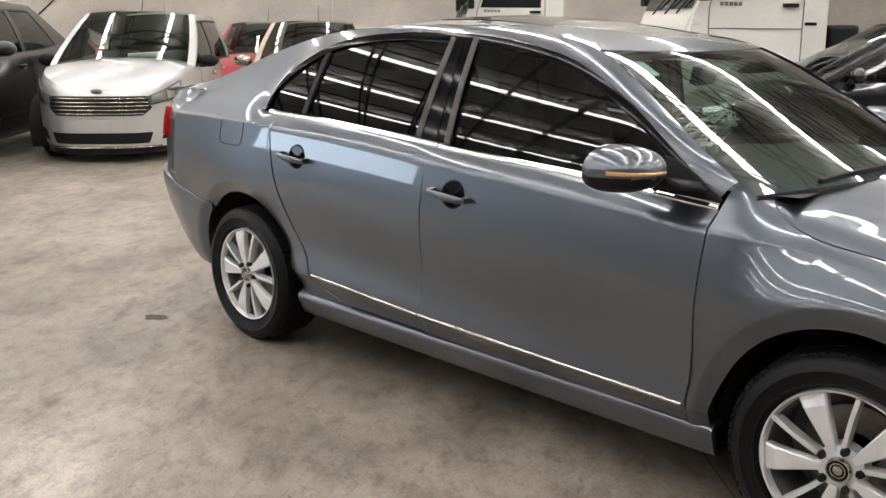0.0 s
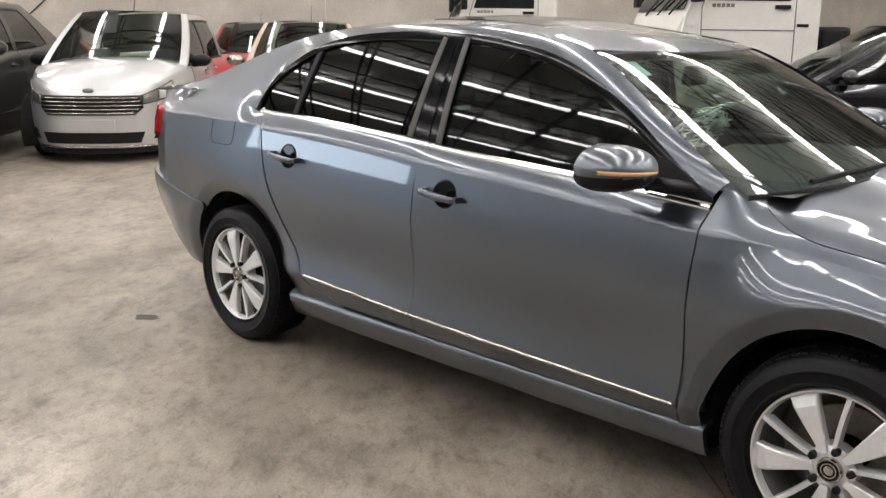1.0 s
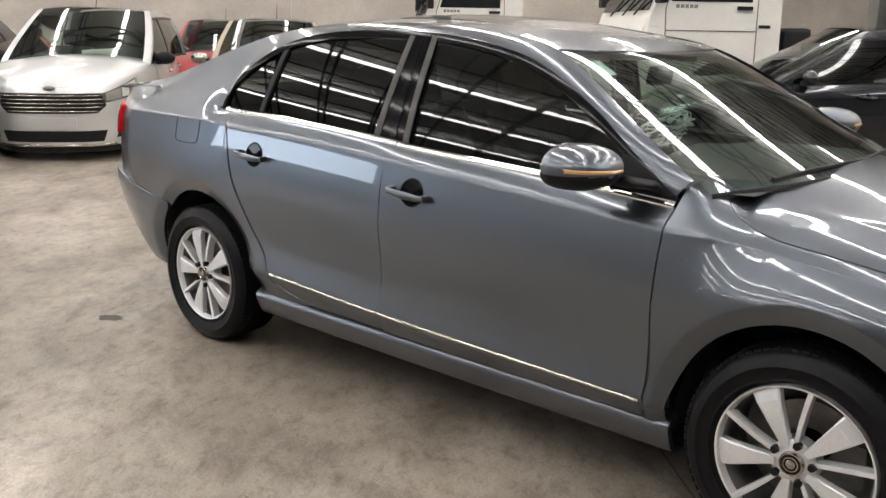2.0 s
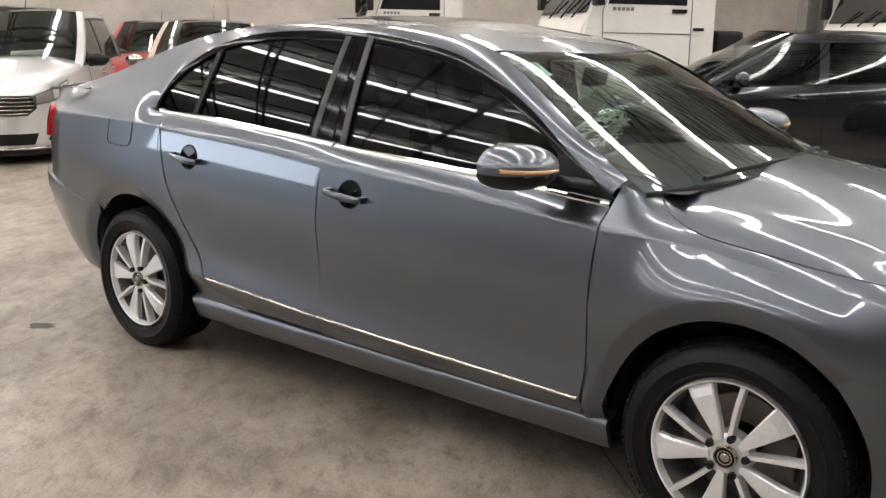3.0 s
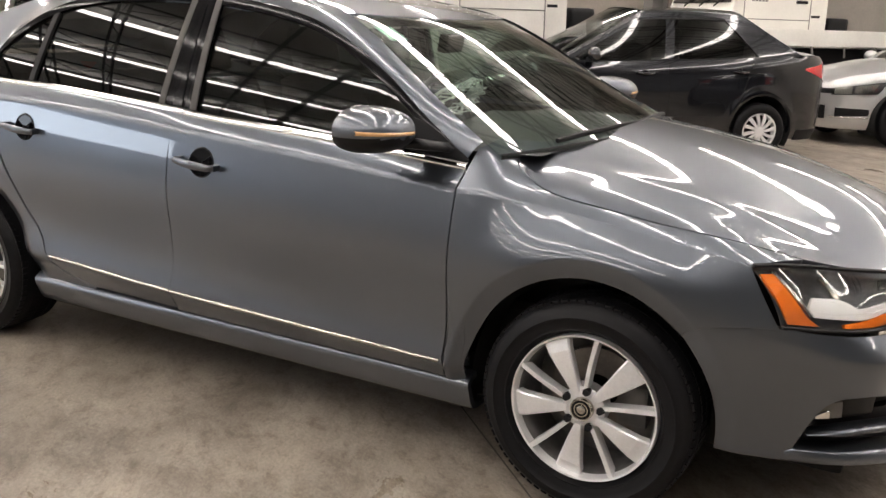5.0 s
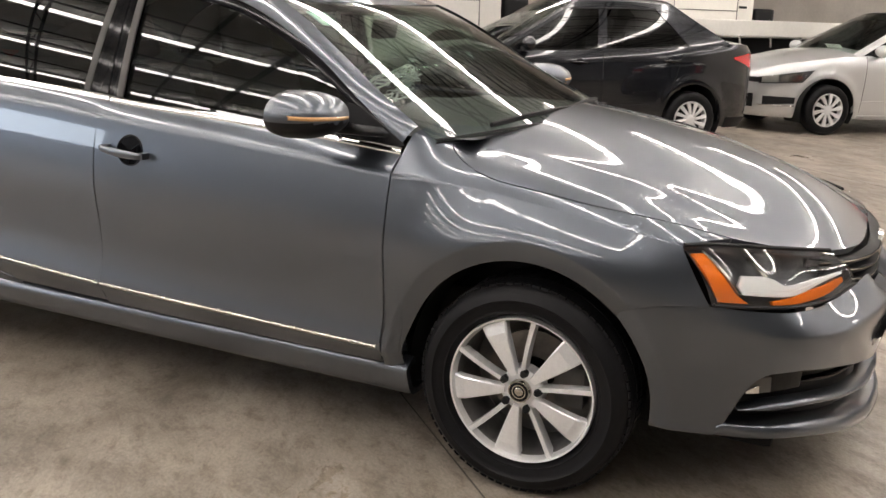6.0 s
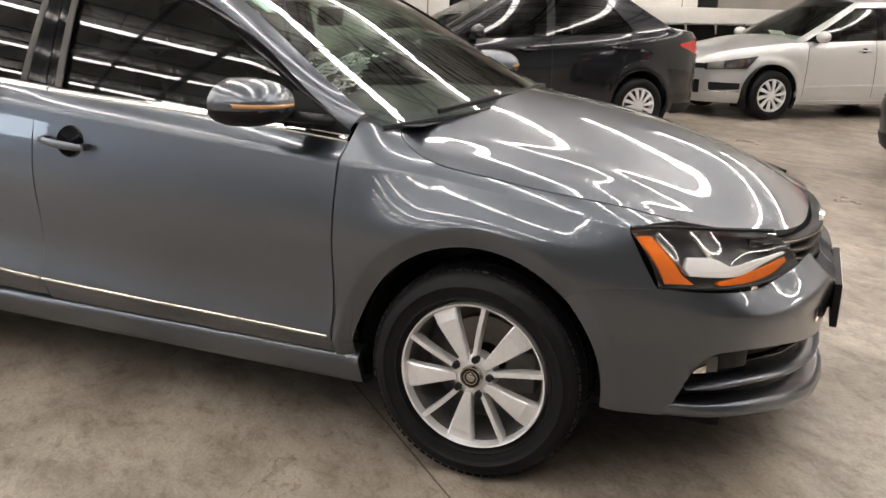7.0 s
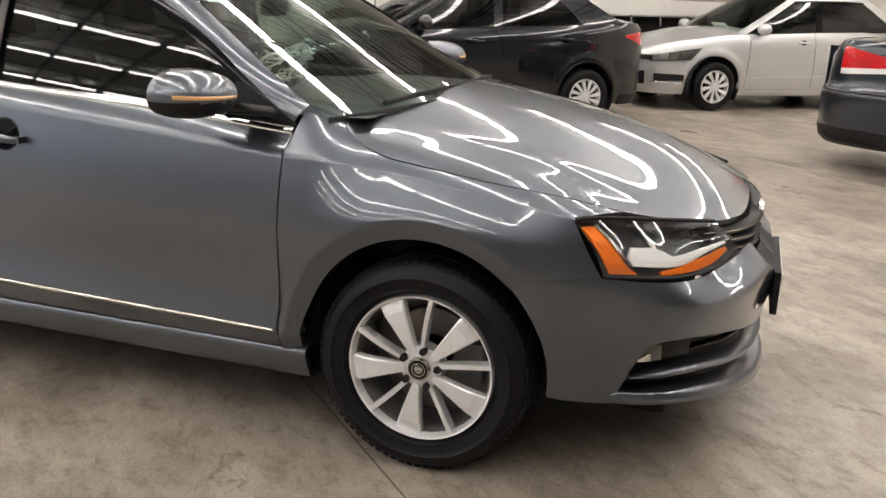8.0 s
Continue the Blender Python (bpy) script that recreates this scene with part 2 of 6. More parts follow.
def sheet(name, P, mat, parent=None, label="", flange=0.014, inward=None, closed=False):
    """A panel from a grid of places (rows, columns, 3), with its borders turned in by flange metres away from its outer side.
    inward: a place on its inner side."""
    P = np.array(P, float)
    nu, nv = P.shape[:2]
    du, dv = np.gradient(P, axis=0), np.gradient(P, axis=1)
    N = np.cross(du, dv)
    N /= np.maximum(np.linalg.norm(N, axis=2, keepdims=True), 1e-9)
    c = P.reshape(-1, 3).mean(0)
    inside = np.array(inward, float) if inward is not None else c + np.array((0, 1, 0))
    flip = np.sum(N * (c - inside)) < 0
    if flip:
        N = -N
    idx = np.arange(nu * nv).reshape(nu, nv)
    V = [P.reshape(-1, 3)]
    F = []
    for i in range(nu - 1 + (1 if closed else 0)):
        i2 = (i + 1) % nu
        for j in range(nv - 1):
            f = (idx[i, j], idx[i2, j], idx[i2, j + 1], idx[i, j + 1])
            F.append(tuple(int(k) for k in (f[::-1] if flip else f)))
    sharp_pairs = set()
    if flange:
        ring = [(i, 0) for i in range(nu)] + [(nu - 1, j) for j in range(1, nv)] + [(i, nv - 1) for i in range(nu - 2, -1, -1)] + [(0, j) for j in range(nv - 2, 0, -1)]
        if closed:
            ring = []
        base = nu * nv
        r1, r2 = [], []
        for i, j in ring:
            ii = min(max(i, 1), nu - 2) if nu > 2 else i
            jj = min(max(j, 1), nv - 2) if nv > 2 else j
            t = P[i, j] - P[ii, jj]
            n = N[i, j]
            t = t - n * np.dot(t, n)
            l = np.linalg.norm(t)
            t = t / l if l > 1e-9 else t
            r1.append(P[i, j] + t * 0.0012 - n * 0.0015)
            r2.append(P[i, j] + t * 0.0012 - n * flange)
        if ring:
            V += [np.array(r1), np.array(r2)]
            m = len(ring)
            for k in range(m):
                k2 = (k + 1) % m
                a, b = int(idx[ring[k]]), int(idx[ring[k2]])
                q1 = (a, b, base + k2, base + k)
                q2 = (base + k, base + k2, base + m + k2, base + m + k)
                F += [q1[::-1], q2[::-1]] if not flip else [q1, q2]
                sharp_pairs.add((min(a, b), max(a, b)))
                sharp_pairs.add((min(base + k, base + k2), max(base + k, base + k2)))
    me = bpy.data.meshes.new(name)
    me.from_pydata([tuple(v) for v in np.vstack(V)], [], F)
    me.update()
    if sharp_pairs:
        at = me.attributes.new("sharp_edge", "BOOLEAN", "EDGE")
        at.data.foreach_set("value", [tuple(sorted(e.vertices)) in sharp_pairs for e in me.edges])
    return link(name, me, mat, parent, label)


def box(bm, x0, y0, z0, x1, y1, z1, bevel=0.0, m=None):
    mat = Matrix.Translation(((x0 + x1) / 2, (y0 + y1) / 2, (z0 + z1) / 2)) @ Matrix.Diagonal((abs(x1 - x0), abs(y1 - y0), abs(z1 - z0), 1))
    r = bmesh.ops.create_cube(bm, size=1, matrix=mat)
    if bevel:
        edges = list({e for v in r["verts"] for e in v.link_edges})
        rb = bmesh.ops.bevel(bm, geom=edges, offset=bevel, segments=2, affect="EDGES", profile=0.7)
        vs = list({v for f in rb["faces"] for v in f.verts} | {v for v in r["verts"] if v.is_valid})
    else:
        vs = r["verts"]
    if m is not None:
        bmesh.ops.transform(bm, matrix=m, verts=vs)
    return vs


def tube(bm, places, radius, sides=8, cap=True):
    """A round bar along places."""
    pts = [Vector(p) for p in places]
    rings = []
    for i, p in enumerate(pts):
        d = (pts[min(i + 1, len(pts) - 1)] - pts[max(i - 1, 0)]).normalized()
        a = d.orthogonal().normalized() if i == 0 else (rings_a - d * rings_a.dot(d)).normalized()
        rings_a = a
        b = d.cross(a)
        r = radius[i] if isinstance(radius, (list, tuple)) else radius
        rings.append([bm.verts.new(p + (a * math.cos(t) + b * math.sin(t)) * r) for t in (k * math.tau / sides for k in range(sides))])
    for r0, r1 in zip(rings, rings[1:]):
        for k in range(sides):
            bm.faces.new((r0[k], r0[(k + 1) % sides], r1[(k + 1) % sides], r1[k]))
    if cap:
        bm.faces.new(rings[0][::-1])
        bm.faces.new(rings[-1])


def lathe(name, profile, mat, parent=None, label="", n=48, axis="y", centre=(0, 0, 0), sharp=40, closed=False):
    """Turns (radius, along) round the y axis."""
    V, F = [], []
    m = len(profile)
    for k in range(n):
        a = k * math.tau / n
        for r, y in profile:
            V.append((centre[0] + r * math.cos(a), centre[1] + y, centre[2] + r * math.sin(a)))
    for k in range(n):
        k2 = (k + 1) % n
        for j in range(m if closed else m - 1):
            j2 = (j + 1) % m
            F.append((k * m + j, k * m + j2, k2 * m + j2, k2 * m + j))
    return raw(name, V, F, mat, parent, label, True, sharp)


def empty(name, m=None):
    e = new(name)
    e.empty_display_size = 0.1
    if m is not None:
        e.matrix_basis = m
    return e


def solid(name, P, mat, parent, thick, toward, label=""):
    """A thin plate: a grid of places and the same grid moved by thick towards a direction, closed round the border."""
    P = np.array(P, float)
    nu, nv = P.shape[:2]
    Q = P + np.array(toward, float) * thick
    idx = np.arange(nu * nv).reshape(nu, nv)
    F = []
    k = nu * nv
    for i in range(nu - 1):
        for j in range(nv - 1):
            f = [int(a) for a in (idx[i, j], idx[i + 1, j], idx[i + 1, j + 1], idx[i, j + 1])]
            F += [tuple(f), tuple(a + k for a in f[::-1])]
    ring = [idx[i, 0] for i in range(nu)] + [idx[nu - 1, j] for j in range(1, nv)] + [idx[i, nv - 1] for i in range(nu - 2, -1, -1)] + [idx[0, j] for j in range(nv - 2, 0, -1)]
    for a, b in zip(ring, ring[1:] + ring[:1]):
        a, b = int(a), int(b)
        F.append((b, a, a + k, b + k))
    bm = bmesh.new()
    vs = [bm.verts.new(v) for v in np.vstack([P.reshape(-1, 3), Q.reshape(-1, 3)])]
    for f in F:
        try:
            bm.faces.new([vs[i] for i in f])
        except ValueError:
            pass
    ob = part(name, bm, mat, parent, label, True)
    ob.data.set_sharp_from_angle(angle=radians(35))
    return ob


# ---- the hall: its axes are turned against the grey saloon; u runs along the rows of lights, w across them ----
TURN_HALL = -43.5
HALL = pose(0, 0, 0, 0, 0, TURN_HALL)
U0, U1, W0, W1, EAVE, RIDGE = -14.5, 16.5, -15.0, 14.5, 5.0, 6.35
WM = 2.0
GATE = (-2.7, 1.2, 3.3)


def roof_z(w):
    return EAVE + (RIDGE - EAVE) * (1 - ((w - WM) / 17.0) ** 2)


def in_hall(ob):
    ob.matrix_basis = HALL @ ob.matrix_basis
    return ob


def build_hall():
    bm = bmesh.new()
    box(bm, U0 - 0.3, W0 - 4.5, -0.2, U1 + 0.3, W1 + 0.3, 0)
    in_hall(tagged(part("floor", bm, CONCRETE_FLOOR), "worn polished concrete floor of a vehicle hall", "floor", kind="structure"))
    H = RIDGE + 0.4
    g0, g1, gz = GATE
    for name, b in (("wall_north", (U0 - 0.3, W1, 0, U1 + 0.3, W1 + 0.3, H)), ("wall_west", (U0 - 0.3, W0, 0, U0, W1, H)), ("wall_east", (U1, W0, 0, U1 + 0.3, W1, H)),
                    ("wall_south_1", (U0 - 0.3, W0 - 0.3, 0, g0, W0, H)), ("wall_south_2", (g0, W0 - 0.3, gz, g1, W0, H)), ("wall_south_3", (g1, W0 - 0.3, 0, U1 + 0.3, W0, H)), ("wall_south_4", (g0, W0 - 0.3, 0, g1, W0, 1.8))):
        bm = bmesh.new()
        box(bm, *b)
        in_hall(tagged(part(name, bm, WALL_GREY if name.startswith("wall_south") or name == "wall_east" else WALL), "painted concrete wall of the hall", "wall", kind="structure"))
    bm = bmesh.new()
    box(bm, g0 - 4, W0 - 4.2, -0.1, g1 + 4, W0 - 4.1, 7)
    in_hall(tagged(part("backdrop", bm, DAYLIGHT), "pale daylight outside the open gateway", "daylight", kind="structure"))
    P = np.array([[(u, w, roof_z(w)) for w in np.linspace(W0 - 0.3, W1 + 0.3, 33)] for u in np.linspace(U0 - 0.3, U1 + 0.3, 3)])
    in_hall(tagged(solid("ceiling", P, ROOF_SHEET, None, 0.08, (0, 0, 1)), "arched sheet metal roof", "ceiling", kind="structure"))


def build_wall_panels():
    """Concrete panels on the west wall, with joints between them, and slim posts."""
    wall = [o for o in scene.objects if o.name == "wall_west"][0]
    bm = bmesh.new()
    box(bm, 0, 0.012, 0.012, 0.035, 3.388, 1.188, 0.006)
    me = bpy.data.meshes.new("wall_panel")
    bm.to_mesh(me)
    bm.free()
    me.materials.append(CONCRETE)
    bm = bmesh.new()
    tube(bm, [(U0 + 0.06, -7.95, 1.14), (U0 + 0.05, -7.0, 1.97), (U0 + 0.05, -5.8, 3.0)], 0.014, 6)
    in_hall(tagged(part("wall_cable", bm, BLACK_TRIM), "slack dark cable running up the pale wall", "cable", kind="structure"))
    for i in range(8):
        for j in range(3):
            ob = new("wall_panel", me)
            ob.parent = wall
            ob.location = (U0, W0 + 3.4 * i, 1.2 * j)


TRUSS_US = [U1 - 0.85 - 1.3 * k for k in range(24)]


def truss():
    """One arched lattice truss across the hall."""
    bm = bmesh.new()
    n = 25
    ys = np.linspace(W0 + 0.05, W1 - 0.05, n)
    top = [(0, y, roof_z(y) - 0.2) for y in ys]
    low = [(0, y, roof_z(y) - 0.62) for y in ys]
    tube(bm, top, 0.035, 6)
    tube(bm, low, 0.03, 6)
    for k in range(n - 1):
        a, b = (top[k], low[k + 1]) if k % 2 else (low[k], top[k + 1])
        tube(bm, [a, b], 0.011, 5)
    return bm


def build_roof_steel():
    me = None
    for u in TRUSS_US:
        if me is None:
            ob = part("roof_truss", truss(), STEEL_DARK)
            me = ob.data
        else:
            ob = new("roof_truss", me)
        ob.matrix_basis = HALL @ pose(u, 0, 0)
        tagged(ob, "dark steel lattice arch under the roof", "roof truss", "roof trusses", "structure")


def purlin():
    """A lattice beam along the hall, between two rows of lights."""
    bm = bmesh.new()
    us = np.linspace(U0 + 0.05, U1 - 0.05, 25)
    tube(bm, [(u, 0, 0) for u in (us[0], us[-1])], 0.03, 6)
    tube(bm, [(u, 0, -0.4) for u in (us[0], us[-1])], 0.03, 6)
    for k in range(24):
        tube(bm, [(us[k], 0, 0 if k % 2 else -0.4), (us[k + 1], 0, -0.4 if k % 2 else 0)], 0.011, 5)
    return bm


def build_purlins():
    me = None
    for w in LIGHT_WS[:-1]:
        ob = part("roof_purlin", purlin(), STEEL_DARK) if me is None else new("roof_purlin", me)
        me = ob.data
        ob.matrix_basis = HALL @ pose(0, w + 0.9, roof_z(w + 0.9) - 0.14)
        tagged(ob, "dark steel lattice purlin along the roof", "roof purlin", "roof purlins", "structure")


LIGHT_WS = [-12.65 + 2.35 * k for k in range(12)]


def build_lights():
    bm = bmesh.new()
    box(bm, -0.63, -0.035, 0.032, 0.63, 0.035, 0.07, 0.008)
    lamp = empty("strip_light")
    part("housing", bm, STEEL_GREY, lamp)
    bm = bmesh.new()
    box(bm, -0.6, -0.08, 0.0, 0.6, 0.08, 0.031)
    part("diffuser", bm, TUBE, lamp, "glowing white diffuser")
    tagged(lamp, "white strip light fixed under the roof ribs", "strip light", "rows of roof lights")
    first = True
    for w in LIGHT_WS:
        for k in range(5, 23 if w < 8 else 17):
            m = HALL @ pose(U1 - 1.5 - 1.3 * k, w, roof_z(w) - 0.26)
            if first:
                lamp.matrix_basis = m
                first = False
            else:
                copy_thing(lamp, m)


def build_floor_marks():
    """Saw-cut joints along the hall, and a dark spot."""
    w0 = 2.322 * math.sin(radians(-TURN_HALL)) - 0.68 * math.cos(radians(TURN_HALL))
    for k in (-2, -1, 0, 1, 2):
        bm = bmesh.new()
        w = w0 + 5.2 * k
        box(bm, U0 + 0.1, w - 0.0025, 0.0, U1 - 0.1, w + 0.0025, 0.0012)
        in_hall(tagged(part("floor_joint", bm, JOINT), "thin saw-cut joint in the concrete floor", "floor joint", "floor joints", "structure"))
    bm = bmesh.new()
    rng = random.Random(2)
    vs = [bm.verts.new((0.07 * math.cos(a) * rng.uniform(0.7, 1.1), 0.05 * math.sin(a) * rng.uniform(0.7, 1.1), 0.0012)) for a in np.linspace(0, math.tau, 18, endpoint=False)]
    bm.faces.new(vs)
    spot = part("oil_spot", bm, JOINT)
    spot.matrix_basis = pose(-0.59, -1.018, 0, 0, 0, 30)
    tagged(spot, "small dark oil spot on the concrete", "oil spot", kind="structure")


build_hall()
build_floor_marks()
build_wall_panels()
build_roof_steel()
build_purlins()
build_lights()


# ---- wheels ----
def bar_mesh(bm, a0, w0, r0, y0, a1, w1, r1, y1, depth, nseg=5, crown=0.0):
    """A spoke from radius r0 to r1; widths and angles at its ends; y is its face."""
    rows = []
    for k in range(nseg + 1):
        t = k / nseg
        r, a, w = r0 + (r1 - r0) * t, a0 + (a1 - a0) * t, w0 + (w1 - w0) * t
        y = y0 + (y1 - y0) * t - crown * math.sin(math.pi * t)
        c, s = math.cos(a), math.sin(a)
        row = []
        for u, d in ((-0.5, depth), (-0.5, 0.004), (-0.42, 0.0), (0.42, 0.0), (0.5, 0.004), (0.5, depth)):
            row.append(bm.verts.new((r * c - u * w * s, y + d, r * s + u * w * c)))
        rows.append(row)
    for p, q in zip(rows, rows[1:]):
        for k in range(5):
            bm.faces.new((p[k], p[k + 1], q[k + 1], q[k]))
        bm.faces.new((p[5], p[0], q[0], q[5]))
    bm.faces.new(rows[0][::-1])
    bm.faces.new(rows[-1])


def big_wheel(parent, name, centre, turn, side):
    """The saloon's wheel: five broad blades and five thin spokes. The origin is the middle of its outer face; it faces -y."""
    w = empty(name)
    w.parent = parent
    R = 0.3115
    prof = [(0.205, 0.03), (0.2165, 0.002), (0.224, -0.009), (0.2255, -0.012), (0.2285, -0.0125), (0.230, -0.0115), (0.244, -0.0165), (0.258, -0.0185), (0.2595, -0.0205), (0.2625, -0.0205), (0.264, -0.0185), (0.28, -0.0155), (0.294, -0.002), (0.302, 0.012), (0.3065, 0.03),
            (0.3075, 0.06), (0.3075, 0.15), (0.302, 0.18), (0.285, 0.2), (0.24, 0.19), (0.215, 0.17)]
    tyre = lathe("tyre", prof, RUBBER, w, "black road tyre", 72, closed=True, sharp=50)
    # tread blocks round both shoulders
    bm = bmesh.new()
    for k in range(76):
        a = k * math.tau / 76
        for y0, y1, r in ((0.004, 0.052, 0.2985), (0.062, 0.1, 0.303), (0.11, 0.148, 0.303), (0.158, 0.196, 0.2985)):
            box(bm, -0.009, y0, r, 0.0095, y1, r + 0.0065, 0.0, Matrix.Rotation(a + (0.02 if y0 > 0.1 else 0), 4, "Y"))
    tread = part("tread", bm, RUBBER, tyre, "blocks of the tread")
    tread["kind"] = "stuff"
    # rim
    rim = lathe("rim", [(0.2135, 0.02), (0.2065, -0.004), (0.2095, -0.008), (0.204, -0.006), (0.199, 0.010), (0.197, 0.016)], ALLOY, w,
                "silver alloy rim", 72, sharp=45)
    # inner rim in a darker grey that stands in for shade in the spoke gaps
    lathe("barrel", [(0.197, 0.016), (0.191, 0.03), (0.192, 0.09), (0.19, 0.16), (0.15, 0.165), (0.05, 0.165)], BARREL, rim, "inside of the rim, coloured dark grey for the shade there", 72)
    step = math.tau / 5
    for k in range(5):
        a = turn + k * step
        bm = bmesh.new()
        bar_mesh(bm, a - 0.02, 0.021, 0.046, -0.004, a, 0.067, 0.168, -0.004, 0.026, 6, 0.002)
        bar_mesh(bm, a, 0.067, 0.168, -0.004, a, 0.081, 0.206, 0.008, 0.026, 4)
        part("blade", bm, ALLOY, rim)
        bm = bmesh.new()
        b = a - radians(35)
        bar_mesh(bm, b + 0.06, 0.013, 0.046, 0.0, b, 0.0155, 0.2065, -0.004, 0.034, 6, 0.003)
        part("spoke", bm, ALLOY, rim)
        bm = bmesh.new()
        c = a - radians(38)
        bmesh.ops.create_cone(bm, cap_ends=True, segments=6, radius1=0.0115, radius2=0.0105, depth=0.02,
                              matrix=Matrix.Translation((0.053 * math.cos(c), -0.002, 0.053 * math.sin(c))) @ Matrix.Rotation(radians(90), 4, "X"))
        part("bolt_cap", bm, BLACK_TRIM, rim)
    lathe("hub", [(0.0, 0.002), (0.05, 0.003), (0.061, 0.01), (0.064, 0.05)], ALLOY, rim, "", 40)
    cap = lathe("hub_cap", [(0.0, -0.011), (0.026, -0.0105), (0.0285, -0.009), (0.029, 0.004)], BLACK_GLOSS, rim, "round black and chrome hub cap", 40)
    lathe("cap_ring", [(0.0265, -0.0105), (0.0275, -0.0125), (0.0305, -0.0125), (0.0325, -0.009), (0.033, 0.003)], SATIN, rim, "", 40)
    lathe("cap_mark", [(0.0, -0.0135), (0.009, -0.0132), (0.0125, -0.0115), (0.0125, -0.0095)], SATIN, rim, "", 32)
    lathe("cap_mark", [(0.0165, -0.0108), (0.0172, -0.0128), (0.0205, -0.0128), (0.0212, -0.0105)], SATIN, rim, "", 32)
    # brake
    lathe("brake_disc", [(0.06, 0.115), (0.138, 0.115), (0.138, 0.137), (0.06, 0.137)], STEEL_BARE, w, "rusty brake disc", 48)
    bm = bmesh.new()
    box(bm, 0.07, 0.085, -0.06, 0.155, 0.15, 0.06, 0.01)
    part("brake_caliper", bm, STEEL_GREY, w)
    w.matrix_basis = Matrix.Translation(centre) @ (Matrix.Rotation(math.pi, 4, "Z") if side > 0 else Matrix.Identity(4))
    return w


def small_wheel(parent, centre, side, radius, rim_r, turn=0.2, spokes=10, cap=ALLOY, label="silver wheel", width=0.09):
    """A plainer wheel for the other cars."""
    w = empty("wheel")
    w.parent = parent
    R = radius
    lathe("tyre", [(rim_r - 0.004, 0.03), (rim_r + 0.006, 0.0), (rim_r + 0.03, -0.012), (R - 0.03, -0.008), (R - 0.006, 0.012), (R, 0.035), (R, 0.14), (R - 0.02, 0.16), (rim_r, 0.15)],
          RUBBER, w, "black road tyre", 48)
    rim = lathe("rim", [(rim_r, 0.015), (rim_r, -0.004), (rim_r - 0.012, -0.004), (rim_r - 0.02, 0.02), (rim_r - 0.022, 0.1)], cap, w, label, 48)
    lathe("barrel", [(rim_r - 0.022, 0.06), (0.03, 0.06)], LINER, rim, "", 32)
    for k in range(spokes):
        a = turn + k * math.tau / spokes
        bm = bmesh.new()
        bar_mesh(bm, a - 0.12, rim_r * 0.13, rim_r * 0.24, -0.004, a, width * rim_r / 0.19, rim_r - 0.008, 0.002, 0.02, 4, 0.004)
        part("spoke", bm, cap, rim)
    lathe("hub", [(0.0, -0.008), (rim_r * 0.2, -0.006), (rim_r * 0.3, 0.004), (rim_r * 0.31, 0.04)], cap, rim, "", 24)
    w.matrix_basis = Matrix.Translation(centre) @ (Matrix.Rotation(math.pi, 4, "Z") if side > 0 else Matrix.Identity(4))
    return w


# ---- the grey saloon: x forward, its axles at x 0 and 2.651 ----

def spline_of(points, degree):
    """A polynomial through the spirit of a few places, for curves that must not ripple."""
    x, z = np.array([p[0] for p in points]), np.array([p[1] for p in points])
    m = x.mean()
    c = np.polyfit(x - m, z, degree)
    return lambda q: np.polyval(c, np.asarray(q, float) - m)


PLAN = pchip([(-1.12, 0.70), (-1.0, 0.765), (-0.85, 0.81), (-0.6, 0.85), (0, 0.884), (0.6, 0.889), (1.5, 0.889), (2.2, 0.886), (2.65, 0.884), (2.95, 0.868), (3.1, 0.845), (3.25, 0.80)])
HOOD_MID = cubic([(2.28, 1.034), (2.45, 1.022), (2.62, 1.0), (2.8, 0.970), (2.93, 0.943), (3.12, 0.892), (3.25, 0.845), (3.36, 0.790), (3.43, 0.744), (3.47, 0.712)])
STRIP_Z = pchip([(-1.2, 0.43), (0.5, 0.408), (1.13, 0.381), (2.2, 0.359), (3.2, 0.335)])
CREASE_Z = spline_of([(-1.2, 1.0), (-0.4, 1.005), (0.24, 0.995), (1.17, 0.95), (1.55, 0.921), (2.24, 0.872), (2.65, 0.828), (3.06, 0.765), (3.2, 0.74)], 6)
# inward offset along the section: 0 sill, 1 strip, 2 shoulder crease
LOW_OFFSET = pchip([(0, 0.10), (0.45, 0.058), (0.8, 0.024), (0.98, 0.006), (1.03, 0.006)])
HIGH_OFFSET = cubic([(1.03, 0.006), (1.08, 0.0125), (1.15, 0.0168), (1.22, 0.0162), (1.3, 0.0115), (1.45, 0.0), (1.56, -0.0075), (1.66, -0.0085), (1.74, -0.0045), (1.82, 0.0015), (1.9, 0.0095), (2.0, 0.0215)])
CREASE_IN = 0.0215


def OFFSET(v):
    return LOW_OFFSET(v) if v < 1.03 else HIGH_OFFSET(v)


TOP_Y = pchip([(-1.12, 0.60), (-0.75, 0.665), (-0.4, 0.715), (0, 0.772), (0.15, 0.792), (1.1, 0.822), (2.25, 0.806)])
TOP_Z = pchip([(-1.12, 1.07), (-0.75, 1.10), (-0.4, 1.105), (0, 1.07), (0.15, 1.038), (0.45, 1.032), (1.1, 0.997), (1.23, 0.985), (1.8, 0.952), (2.25, 0.915)])


